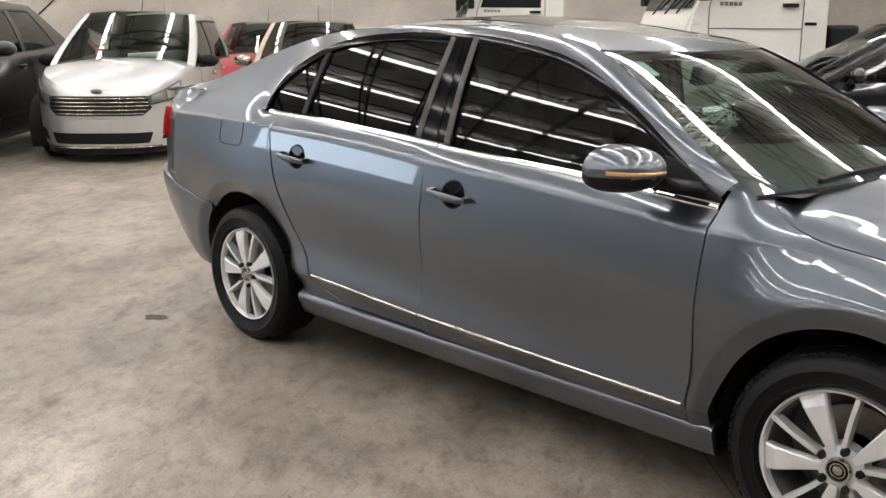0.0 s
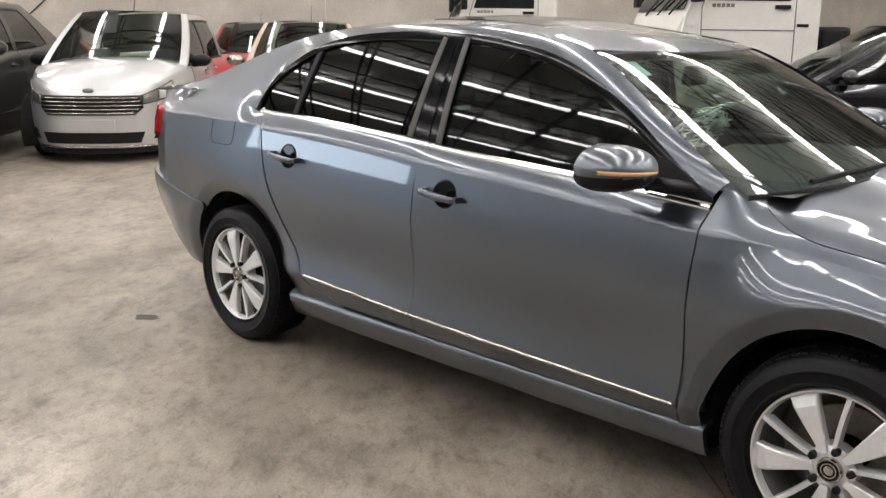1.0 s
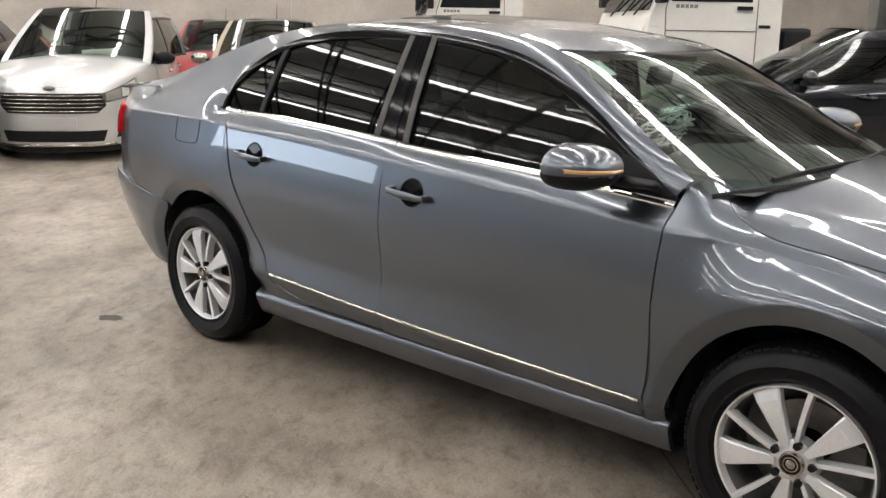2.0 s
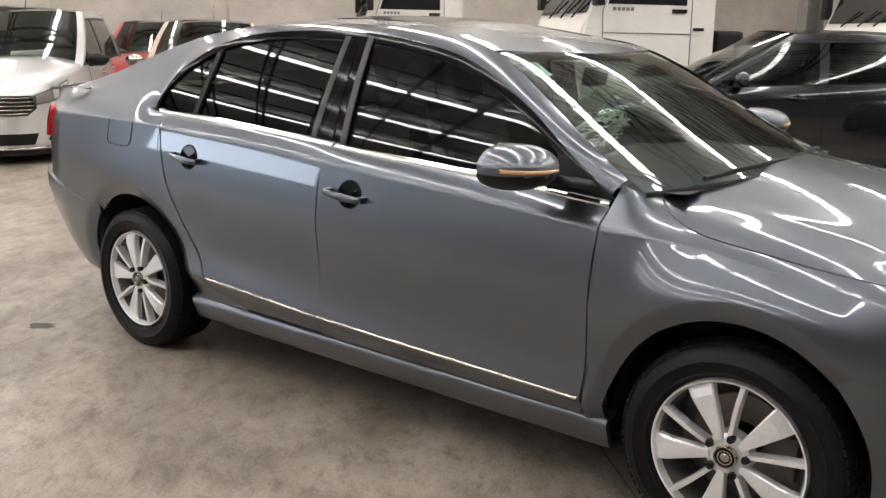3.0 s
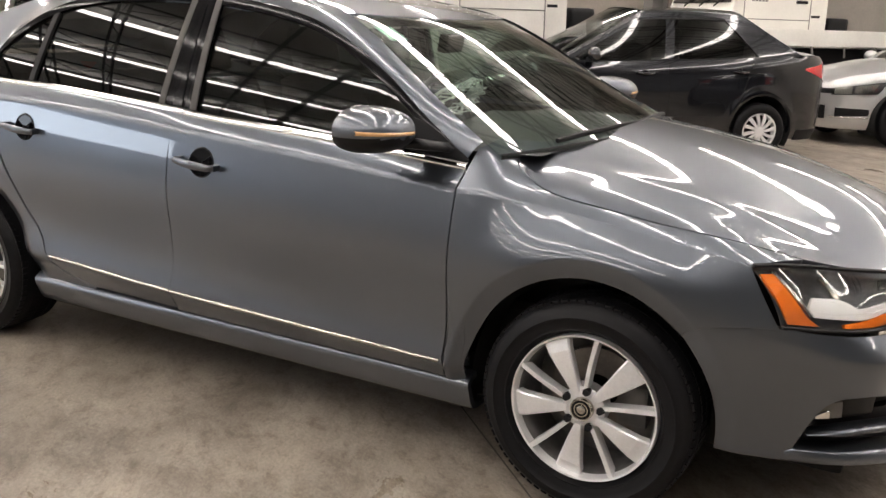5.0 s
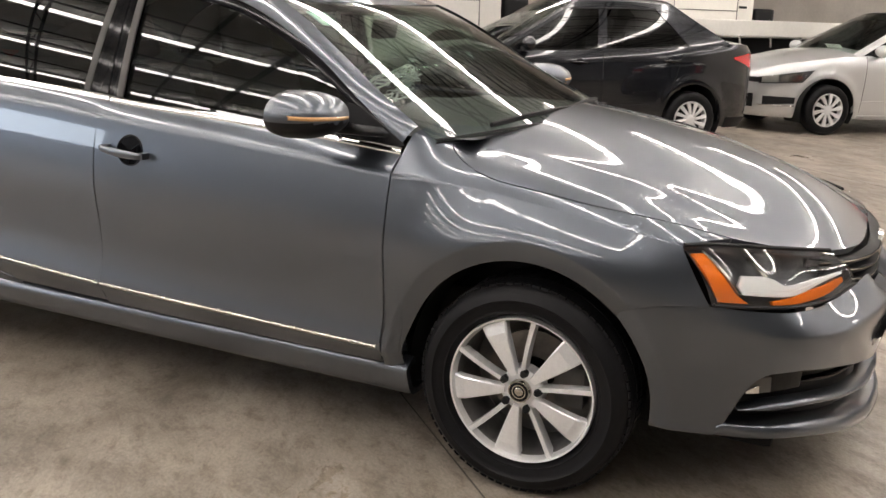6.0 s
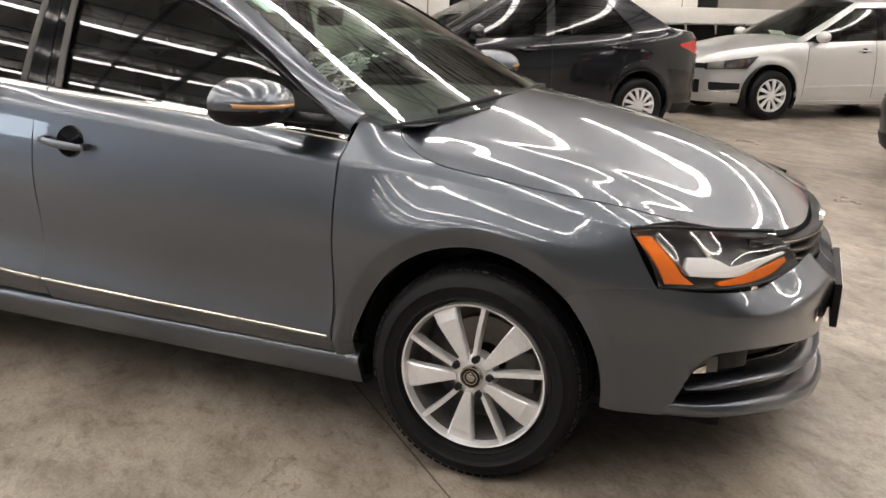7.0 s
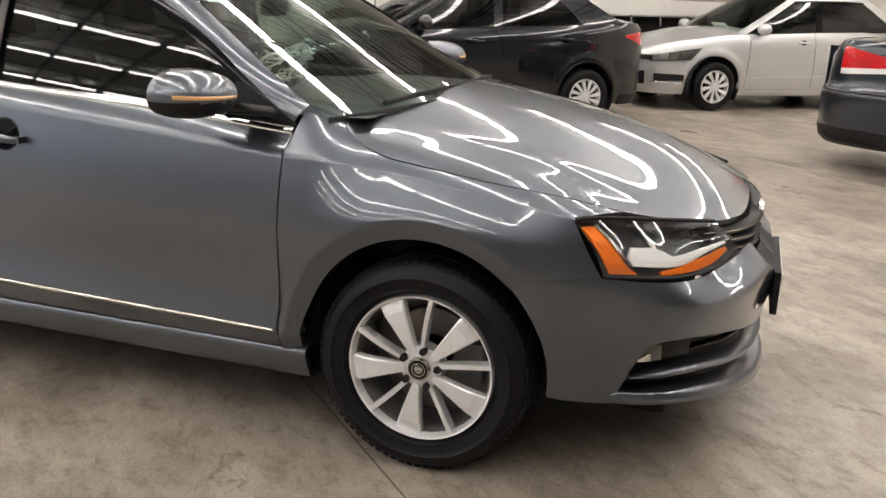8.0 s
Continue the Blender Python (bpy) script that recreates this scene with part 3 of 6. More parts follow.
# plan line of the hood's shut line, with the windscreen's corner before it
SEAM_Y = pchip([(2.2, 0.765), (2.25, 0.735), (2.275, 0.66), (2.30, 0.632), (2.325, 0.636), (2.343, 0.685), (2.363, 0.728), (2.397, 0.757), (2.462, 0.782), (2.559, 0.795), (2.754, 0.80),
                (2.935, 0.78), (3.05, 0.745), (3.115, 0.72), (3.2, 0.68)])
SHOULDER = cubic([(2.2, 0.135), (2.27, 0.125), (2.34, 0.110), (2.42, 0.096), (2.56, 0.087), (2.75, 0.085), (2.95, 0.07), (3.1, 0.04), (3.25, 0.02)])
DOOR_RISE = cubic([(0.0, 0.0), (0.065, 0.053), (0.121, 0.098), (0.2, 0.124), (0.4, 0.15)])
# wheel openings: middle, half length and height
ARCH = {0: (-0.012, 0.312, 0.368, 0.375), 1: (2.643, 0.300, 0.358, 0.378)}
BAND = 0.052
GAP_B = pchip([(0.25, 1.120), (0.38, 1.131), (0.5, 1.146), (0.61, 1.153), (0.86, 1.155), (0.95, 1.163), (1.02, 1.172)])
GAP_F = pchip([(0.25, 2.206), (0.31, 2.213), (0.49, 2.226), (0.63, 2.231), (0.88, 2.238), (1.05, 2.244)])
GAP_R = pchip([(0.3, 0.72), (0.315, 0.675), (0.332, 0.603), (0.356, 0.535), (0.397, 0.493), (0.475, 0.459), (0.572, 0.389), (0.706, 0.315), (0.797, 0.275), (0.914, 0.24), (0.995, 0.221), (1.06, 0.205)])


def flare(x, z):
    """The turned-in band round each wheel opening and the swelling above it."""
    out = 0.0
    for cx, cz, rx, rz in ARCH.values():
        d = (np.hypot((x - cx) / rx, (z - cz) / rz) - 1) * 0.37
        lip = np.clip((BAND - d) / BAND, 0, 1.3)
        over = np.clip((z - cz) / 0.42, 0, 1) ** 2
        out = out - 0.021 * lip + 0.008 * over * np.exp(-((d - BAND) / 0.09) ** 2)
    # the front wing leans in between the wheel opening and the crease
    w = np.clip((x - 2.27) / 0.26, 0, 1)
    w = w * w * (3 - 2 * w) * np.clip((3.12 - x) / 0.22, 0, 1)
    return out - 0.034 * w * np.clip((z - 0.685) / 0.15, 0, 1.1) ** 1.6


def v_of_z(x, z):
    s, c = STRIP_Z(x), CREASE_Z(x)
    return np.where(z < s, (z - 0.2) / (s - 0.2), 1 + (z - s) / (c - s))


def nose_z(x, y):
    """Height of the hood and of the wings' tops."""
    y = abs(y)
    xc = min(x, 3.06)
    c = float(CREASE_Z(xc)) - 0.19 * max(0, x - 3.06)
    edge = float(PLAN(xc)) - CREASE_IN + float(flare(xc, float(CREASE_Z(xc))))
    rise = float(SHOULDER(x))
    w = min(1, max(0, (2.37 - x) / 0.135))
    w = w * w * (3 - 2 * w)

    def outer(q):
        q = max(0.0, q)
        return c + (1 - w) * rise * (1 - math.exp(-q / 0.1)) + w * float(DOOR_RISE(q))

    yj = 0.70
    if y > yj:
        z = outer(edge - y)
    else:
        z1 = outer(edge - yj)
        k = (outer(edge - yj + 0.005) - outer(edge - yj - 0.005)) / 0.01
        zm = float(HOOD_MID(x))
        t = y / yj
        z = zm * (2 * t ** 3 - 3 * t ** 2 + 1) + z1 * (3 * t ** 2 - 2 * t ** 3) - k * yj * (t ** 3 - t ** 2)
    fade = min(1, max(0, (x - 2.36) / 0.2)) * min(1, max(0, (3.3 - x) / 0.35))
    return z + 0.0045 * fade * math.exp(-((y - 0.635 + 0.14 * max(0, x - 2.75)) / 0.042) ** 2)


def side_point(x, v, wing=False):
    """Half width and height of the body side at x; v: 0 sill, 1 strip, 2 shoulder crease, 3 top."""
    s, c = float(STRIP_Z(x)), float(CREASE_Z(x))
    yt, zt = float(TOP_Y(x)), float(TOP_Z(x))
    p = float(PLAN(x))
    if v <= 2:
        z = 0.2 + (s - 0.2) * v if v < 1 else s + (c - s) * (v - 1)
        y = p - float(OFFSET(v)) + float(flare(x, z))
    elif wing:
        y2 = p - CREASE_IN + float(flare(x, c))
        y = y2 + (float(SEAM_Y(x)) - y2) * (v - 2)
        z = nose_z(x, y)
    else:
        t = v - 2
        y2 = p - CREASE_IN + float(flare(x, c))
        bulge = 0.10
        y = y2 + (yt - y2) * (t ** (1 + bulge * 1.6))
        z = c + (zt - c) * (1 - (1 - t) ** (1 + bulge * 1.2))
    return y, z


EDGE = [(2.262, 0.752, 0.992), (2.12, 0.715, 1.075), (1.96, 0.672, 1.178), (1.80, 0.625, 1.275), (1.66, 0.585, 1.338), (1.50, 0.572, 1.376), (1.25, 0.568, 1.403), (0.95, 0.566, 1.416),
        (0.65, 0.562, 1.41), (0.35, 0.553, 1.388), (0.05, 0.545, 1.34), (-0.2, 0.555, 1.275), (-0.45, 0.585, 1.195), (-0.65, 0.62, 1.13), (-0.80, 0.64, 1.10)]
EDGE_Y = pchip([(e[0], e[1]) for e in EDGE[::-1]])
EDGE_Z = pchip([(e[0], e[2]) for e in EDGE[::-1]])


def haunch(x, s):
    """The curve from the shoulder crease to the roof edge, behind the windows; s: 0 to 1."""
    c = float(CREASE_Z(x))
    a = np.array((float(PLAN(x)) - CREASE_IN + float(flare(x, c)), c))
    e = np.array((float(EDGE_Y(x)), float(EDGE_Z(x))))
    h = e[1] - a[1]
    p1 = a + np.array((-0.07, 0.07)) * min(1, h / 0.2)
    p2 = e + np.array((0.10, -0.13)) * min(1, h / 0.3)
    return a * (1 - s) ** 3 + 3 * p1 * s * (1 - s) ** 2 + 3 * p2 * s * s * (1 - s) + e * s ** 3


def haunch_mid(x):
    """Where the wing's panel ends on that curve."""
    zt = float(TOP_Z(x))
    ss = np.linspace(0, 1, 41)
    zs = [haunch(x, s)[1] for s in ss]
    return float(np.interp(zt, zs, ss))


def wing_top(x, t):
    """The rear wing above the crease: t 0 to 1."""
    w = min(1, max(0, (x + 0.03) / 0.15))
    w = w * w * (3 - 2 * w)
    q = np.array(side_point(x, 2 + t))
    if x < 0.14 and w < 1:
        q = q * w + haunch(x, t * haunch_mid(x)) * (1 - w)
    return q


def door_panel(parent, sign, left, right, z_low, name, label):
    """A door skin between two shut lines."""
    xm = 0.5 * (float(left(0.7)) + float(right(0.7)))
    P = []
    for a in np.linspace(0, 1, 44):
        col = []
        v0 = float(v_of_z(xm, z_low))
        for v in np.concatenate([np.linspace(v0, 1, 8), np.linspace(1, 2, 34)[1:], np.linspace(2, 3, 12)[1:]]):
            v = float(v)
            zz = side_point(xm, v)[1]
            x = float(left(zz)) + 0.003 + (float(right(zz)) - float(left(zz)) - 0.006) * a
            if v < 1:
                zz = z_low + (float(STRIP_Z(x)) - z_low) * (v - v0) / (1 - v0)
                v = float(v_of_z(x, zz))
            y, z = side_point(x, v)
            col.append((x, sign * y, z))
        P.append(col)
    return sheet(name, P, PAINT, parent, label, 0.016, inward=(1.2, 0, 0.6))


def column_panel(name, xs, v_low, v_high, sign, mat, parent, nv, label="", wing=False, shift=None, crown=None):
    P = []
    upper = nv // 3
    for k, x in enumerate(xs):
        a, b = v_low(x), v_high(x)
        if b > 2.05:
            k = ARCH[1 if wing else 0]
            u = 1 - ((x - k[0]) / (k[2] * (1 + BAND / 0.37))) ** 2
            e = float(v_of_z(x, k[1] + k[3] * (1 + BAND / 0.37) * math.sqrt(u))) if u > 0 else 0
            e = max(e, a + 0.04)
            vs = np.concatenate([np.linspace(a, e - 0.004, 12), np.linspace(e + 0.004, 2, nv - upper - 12), np.linspace(2, b, upper + 1)[1:]])
        else:
            vs = np.linspace(a, b, nv)
        col = []
        for v in vs:
            xx = x + (shift(x, float(v)) if shift else 0)
            y, z = crown(xx, float(v) - 2) if crown and v > 2 else side_point(xx, float(v), wing)
            col.append((xx, sign * y, z))
        P.append(col)
    return sheet(name, P, mat, parent, label, 0.02, inward=(1.2, 0, 0.6))


def arch_z(k, x):
    cx, cz, rx, rz = ARCH[k]
    d = 1 - ((x - cx) / rx) ** 2
    return cz + rz * math.sqrt(d) if d > 0 else None


def wing_shift(x, v):
    """Bends the wing's ends to the door's shut line and to the headlamp."""
    z = side_point(x, v, True)[1]
    d = (float(GAP_F(min(z, 1.04))) + 0.003 - 2.235) * max(0, 1 - (x - 2.235) / 0.1)
    w = max(0, (x - 2.9) / 0.14) ** 2
    if v <= 2:
        d += 0.085 * w * min(1, max(0, (0.765 - z) / 0.13))
    d += 0.10 * max(0, v - 2) * max(0, (x - 2.7) / 0.34) ** 2
    return d


def saloon_side(car, sign):
    door_r = door_panel(car, sign, GAP_R, GAP_B, 0.308, "rear_door", "graphite grey rear door")
    door_f = door_panel(car, sign, GAP_B, GAP_F, 0.298, "front_door", "graphite grey front door")
    # satin strips along the doors and chrome under the windows
    for door, x0, x1 in ((door_r, 0.505, 1.127), (door_f, 1.137, 2.208)):
        P = []
        for x in np.linspace(x0, x1, 30):
            y, z = side_point(x, 1.0)
            P.append([(x, sign * (y - 0.003), z - 0.008), (x, sign * (y + 0.005), z - 0.006), (x, sign * (y + 0.006), z + 0.001), (x, sign * (y - 0.003), z + 0.004)])
        sheet("sill_strip", P, SATIN, door, "thin satin metal strip", 0.0, inward=(1.2, 0, 0.3))
    for door, x0, x1 in ((door_r, 0.115, 1.168), (door_f, 1.174, 2.236)):
        P = []
        for x in np.linspace(x0, x1, 40):
            y, z = side_point(x, 3.0)
            P.append([(x, sign * (y + 0.002), z - 0.002), (x, sign * (y + 0.004), z + 0.004), (x, sign * (y - 0.002), z + 0.012), (x, sign * (y - 0.012), z + 0.017)])
        sheet("window_strip", P, CHROME, door, "bright chrome strip under the window", 0.0, inward=(1.2, 0, 0.6))
    for door, x0, z0, z1 in ((door_r, 0.33, 0.895, 0.880), (door_f, 1.205, 0.853, 0.838)):
        handle(door, x0, x0 + 0.18, z0, z1, sign)
    # rear wing
    xs = np.concatenate([np.linspace(-0.60, -0.384, 8), ARCH[0][0] - (ARCH[0][2] - 0.0002) * np.cos(np.linspace(0, math.pi, 80)), np.linspace(0.362, 0.70, 18)])

    def low(x):
        a = arch_z(0, x)
        if a is not None:
            z = max(a, 0.26)
        else:
            z = 0.262 if x > 0 else 0.60 - (x + 0.384) * 0.12
        if x < -0.275:
            z = max(z, 0.60)
        return float(v_of_z(x, z))

    gx = np.linspace(1.0, 0.3, 140)
    gap_x = [float(GAP_R(z)) for z in gx]

    def high(x):
        if x <= gap_x[0]:
            return 3.0
        z = float(np.interp(x, gap_x, gx)) - 0.002
        return max(float(v_of_z(x - 0.004, z)), low(x) + 0.02)

    xs = np.unique(np.concatenate([xs, np.linspace(0.2, 0.26, 8)]))
    q = column_panel("rear_wing", [x - 0.0 for x in xs], low, high, sign, PAINT, car, 66, "graphite grey rear wing", crown=wing_top)
    P = []
    for x in np.linspace(-0.147, 0.026, 20):
        col = []
        for z in np.linspace(0.902, 0.993, 14):
            y, zz = side_point(x, float(v_of_z(x, z)))
            col.append((x, sign * (y + 0.0006), z))
        P.append(col)
    flap = sheet("fuel_flap", P, PAINT, q, "small square fuel flap", 0.004, inward=(1.2, 0, 0.6))
    seam(flap, [(-0.149, 0.998), (-0.151, 0.935), (-0.147, 0.911), (-0.128, 0.899), (-0.06, 0.896), (0.0, 0.899), (0.02, 0.911), (0.027, 0.935), (0.03, 0.998)], sign)
    # front wing
    cx, cz, r, rz = ARCH[1]
    xs = np.concatenate([np.linspace(2.235, cx - r - 0.002, 14), cx - (r - 0.0002) * np.cos(np.linspace(0, math.radians(138), 90)), np.linspace(2.915, 3.04, 14)])
    seam_z = pchip([(2.88, 0.56), (2.905, 0.582), (2.94, 0.605), (2.99, 0.626), (3.045, 0.638), (3.2, 0.642)])

    def low_f(x):
        a = arch_z(1, x)
        z = 0.262 if x < cx else float(seam_z(x))
        if a is not None:
            z = max(a, 0.262) if x < cx else max(a, float(seam_z(x)) if x > 2.9 else 0)
        return float(v_of_z(x, z))

    column_panel("front_wing", list(xs), low_f, lambda x: 3.0, sign, PAINT, car, 72, "graphite grey front wing", True,
                 wing_shift)
    # arch liners
    for k, (cx, cz, r, rz) in ARCH.items():
        V, F = [], []
        n = 40
        for i in range(n + 1):
            a = math.radians(-6) + math.radians(192) * i / n
            for y, g in ((0.802, 0.003), (0.78, 0.012), (0.45, 0.012)):
                V.append((cx + (r + g) * math.cos(a), sign * y, cz + (rz + g) * math.sin(a)))
        for i in range(n):
            for j in range(2):
                F.append((i * 3 + j, i * 3 + j + 1, i * 3 + 4 + j, i * 3 + 3 + j))
        raw("arch_liner", V, F, LINER, car)
    # sill
    P = []
    for x in np.linspace(0.352, 2.287, 50):
        p = float(PLAN(x))
        P.append([(x, sign * (p - w), z) for w, z in ((0.17, 0.184), (0.122, 0.185), (0.094, 0.189), (0.079, 0.199), (0.069, 0.215), (0.060, 0.235), (0.052, 0.256), (0.047, 0.27), (0.0465, 0.286), (0.053, 0.292),
                                                   (0.06, 0.298), (0.07, 0.306), (0.1, 0.312))])
    sheet("sill", P, PAINT, car, "graphite grey sill under the doors", 0.02, inward=(1.2, 0, 0.3))
    return door_r, door_f


def seam(parent, pts, sign):
    """A thin dark groove drawn on the body side through (x, z) places."""
    c = spline([(x, 0, z) for x, z in pts], 50)
    bm = bmesh.new()
    tube(bm, [(p[0], sign * (side_point(p[0], float(v_of_z(p[0], p[2])))[0] + 0.0006), p[2]) for p in c], 0.0016, 5)
    part("shut_line", bm, LINER, parent)


def handle(door, x0, x1, z0, z1, sign):
    """A bow handle before its round dark recess."""
    xm, zm = (x0 + x1) / 2, (z0 + z1) / 2
    y = side_point(xm, float(v_of_z(xm, zm)))[0]
    V, F = [], []
    rings = [(0.0495, 0.0), (0.0475, 0.0035), (0.0445, 0.0036), (0.043, 0.0012), (0.0, 0.0016)]
    n = 40
    for rr, dy in rings:
        for k in range(n):
            a = k * math.tau / n
            px, pz = xm + 0.012 + rr * 1.08 * math.cos(a), zm + 0.004 + rr * math.sin(a)
            py = side_point(px, float(v_of_z(px, pz)))[0]
            V.append((px, sign * (py + dy), pz))
    for j in range(len(rings) - 1):
        for k in range(n):
            F.append((j * n + k, j * n + (k + 1) % n, (j + 1) * n + (k + 1) % n, (j + 1) * n + k))
    rec = raw("handle_recess", V, F, BLACK_GLOSS, door, "round dark recess behind the handle", True, 60)
    bm = bmesh.new()
    rows = []
    for k in range(13):
        t = k / 12
        x, z = x0 + (x1 - x0) * t, z0 + (z1 - z0) * t
        out = 0.03 + 0.010 * math.sin(math.pi * t)
        if t in (0.0, 1.0):
            out = 0.012
        h = 0.0135 * (0.72 + 0.28 * math.sin(math.pi * min(1, max(0, t)))) * (0.75 if t in (0.0, 1.0) else 1)
        yb = side_point(x, float(v_of_z(x, z)))[0]
        row = []
        for i in range(10):
            a = i * math.tau / 10
            row.append(bm.verts.new((x, sign * (yb + out + 0.009 * math.cos(a)), z + h * math.sin(a))))
        rows.append(row)
    for p, q in zip(rows, rows[1:]):
        for i in range(10):
            bm.faces.new((p[i], p[(i + 1) % 10], q[(i + 1) % 10], q[i]))
    bm.faces.new(rows[0])
    bm.faces.new(rows[-1])
    part("door_handle", bm, PAINT, door, "body-coloured bow handle", True)
    for t in (0.06, 0.94):
        bm = bmesh.new()
        x, z = x0 + (x1 - x0) * t, z0 + (z1 - z0) * t
        yb = side_point(x, float(v_of_z(x, z)))[0]
        box(bm, x - 0.012, sign * (yb - 0.005), z - 0.010, x + 0.012, sign * (yb + 0.03), z + 0.010, 0.004)
        part("handle_foot", bm, PAINT, door)


# greenhouse: window outline (x, z) and the glass plane
def glass_y(x, z):
    return 0.822 - 0.235 * (z - 0.93) - 0.285 * (z - 0.93) ** 2 - 0.022 * ((x - 1.1) / 1.05) ** 2 - 0.035 * max(0, (x - 1.9) / 0.4) ** 2


DLO_TOP = pchip([(0.085, 1.085), (0.115, 1.14), (0.18, 1.195), (0.3, 1.268), (0.42, 1.315), (0.55, 1.345), (0.72, 1.363), (0.95, 1.371), (1.15, 1.366), (1.35, 1.349), (1.5, 1.326), (1.62, 1.298),
                 (1.75, 1.247), (1.85, 1.195), (1.97, 1.12), (2.06, 1.05), (2.15, 0.985), (2.215, 0.93)])


def belt_z(x):
    return float(TOP_Z(x)) + 0.02 if x > 0.1 else 1.06


def pane(name, x0, x1, lean, mat, parent, sign, n=24, inset=0.0, label=""):
    """A side pane between two upright edges; lean: how far its top edge lies aft of its foot at either end."""
    P = []
    for a in np.linspace(0, 1, n):
        xb = x0[0] + (x1[0] - x0[0]) * a
        xt = x0[1] + (x1[1] - x0[1]) * a
        zb, zt = belt_z(xb) - 0.012, float(DLO_TOP(xt)) + 0.004
        col = []
        for b in np.linspace(0, 1, 14):
            x, z = xb + (xt - xb) * b, zb + (zt - zb) * b
            col.append((x, sign * (glass_y(x, z) - inset), z))
        P.append(col)
    return sheet(name, P, mat, parent, label, 0.004, inward=(1.1, 0, 1.1))


def band(name, a, b, mat, parent, sign, lift, label="", n=60, w=8):
    """A strip of trim between two (x, z) curves on the glass plane."""
    A, B = spline([(p[0], 0, p[1]) for p in a], n), spline([(p[0], 0, p[1]) for p in b], n)
    P = []
    for p, q in zip(A, B):
        col = []
        for t in np.linspace(0, 1, w):
            x, z = p[0] + (q[0] - p[0]) * t, p[2] + (q[2] - p[2]) * t
            col.append((x, sign * (glass_y(x, z) + lift * (1 - (2 * t - 1) ** 6 * 0.04)), z))
        P.append(col)
    return sheet(name, P, mat, parent, label, 0.012, inward=(1.1, 0, 1.1))


def saloon_top(car):
    edge = spline(EDGE, 120)
    for sign in (-1, 1):
        # sheet metal from the window edge to the roof edge
        P = []
        # roof rail and front pillar
        head = [k for k in range(120) if edge[k][0] >= 0.34]
        xin = np.linspace(2.225, edge[head[-1]][0], len(head))

        def rail(p, o):
            d = o - p
            col = []
            for t in np.linspace(0, 1, 13):
                q = p + d * t
                bul = 0.007 * math.sin(math.pi * t) * min(1, np.linalg.norm(d) / 0.08)
                col.append(np.array((q[0], q[1] + bul * 0.75, q[2] + bul * 0.65)))
            return np.array(col)

        for i, k in enumerate(head):
            x = xin[i]
            z = float(DLO_TOP(x)) + 0.012
            P.append(rail(np.array((x, glass_y(x, z) + 0.006, z)), edge[k]))
        # rear pillar, down to the wing
        foot = pchip([(0.066, 1.056), (0.075, 1.076), (0.09, 1.108), (0.12, 1.16), (0.18, 1.208), (0.3, 1.28), (0.45, 1.335)])
        for x in np.concatenate([np.linspace(edge[head[-1]][0] - 0.012, 0.068, 34), np.linspace(0.062, -0.80, 50)]):
            o = np.array((x, float(EDGE_Y(x)), float(EDGE_Z(x))))
            if x > 0.066:
                z = float(foot(x))
                p = np.array((x, glass_y(x, z) + 0.006, z))
            else:
                b = wing_top(x, 1.0)
                p = np.array((x, b[0], b[1]))
            ss = np.linspace(0, 1, 41)
            zs = [haunch(x, q)[1] for q in ss]
            s0 = float(np.interp(p[2], zs, ss))
            curve = []
            for t in np.linspace(0, 1, 13):
                h = haunch(x, s0 + (1 - s0) * t)
                h0 = haunch(x, s0)
                curve.append((x, h[0] + (p[1] - h0[0]) * (1 - t) ** 2, h[1] + (p[2] - h0[1]) * (1 - t) ** 2))
            w = min(1, max(0, (x - 0.08) / 0.24))
            w = w * w * (3 - 2 * w)
            P.append(np.array(curve) * (1 - w) + rail(p, o) * w)
        P = np.array(P)
        n0 = max(1, len(head) - 14)
        for _ in range(60):
            Q = P.copy()
            Q[1:-1, 1:-1] = 0.5 * P[1:-1, 1:-1] + 0.125 * (P[2:, 1:-1] + P[:-2, 1:-1] + P[1:-1, 2:] + P[1:-1, :-2])
            Q[1:-1, -1] = 0.5 * P[1:-1, -1] + 0.25 * (P[2:, -1] + P[:-2, -1])
            P[n0:] = Q[n0:]
        P = P * (1, sign, 1)
        sheet("roof_pillar", P, PAINT, car, "graphite grey door frame and pillar", 0.0, inward=(1.1, 0, 1.0))
        # black window frame
        top = [(x, float(DLO_TOP(x)) + 0.016) for x in np.linspace(2.215, 0.09, 34)] + [(0.066, 1.055)]
        low = [(x, float(DLO_TOP(x + 0.004)) - 0.012) for x in np.linspace(2.195, 0.115, 34)] + [(0.088, 1.058)]
        band("window_frame", top, low, BLACK_GLOSS, car, sign, 0.0085, "black frame round the side windows", 110, 4)
        pane("rear_quarter_window", (0.085, 0.105), (0.352, 0.415), 0, GLASS_TINT, car, sign, 12, 0.004, "dark tinted quarter pane")
        pane("rear_window", (0.352, 0.415), (1.052, 1.10), 0, GLASS_TINT, car, sign, 24, 0.004, "dark tinted rear pane")
        pane("front_window", (1.215, 1.225), (2.17, 2.0), 0, GLASS_TINT2, car, sign, 30, 0.004, "tinted front pane")
        band("window_divider", [(0.338, belt_z(0.338)), (0.40, 1.305)], [(0.366, belt_z(0.366)), (0.428, 1.312)], BLACK_TRIM, car, sign, 0.008, "", 10, 4)
        for a, b in (((1.046, 1.094), (1.072, 1.118)), ((1.192, 1.202), (1.218, 1.226))):
            band("pane_frame", [(a[0], belt_z(a[0])), (a[1], 1.37)], [(b[0], belt_z(b[0])), (b[1], 1.367)], FRAME_GREY, car, sign, 0.0125, "dark grey edge of the window frame", 16, 4)
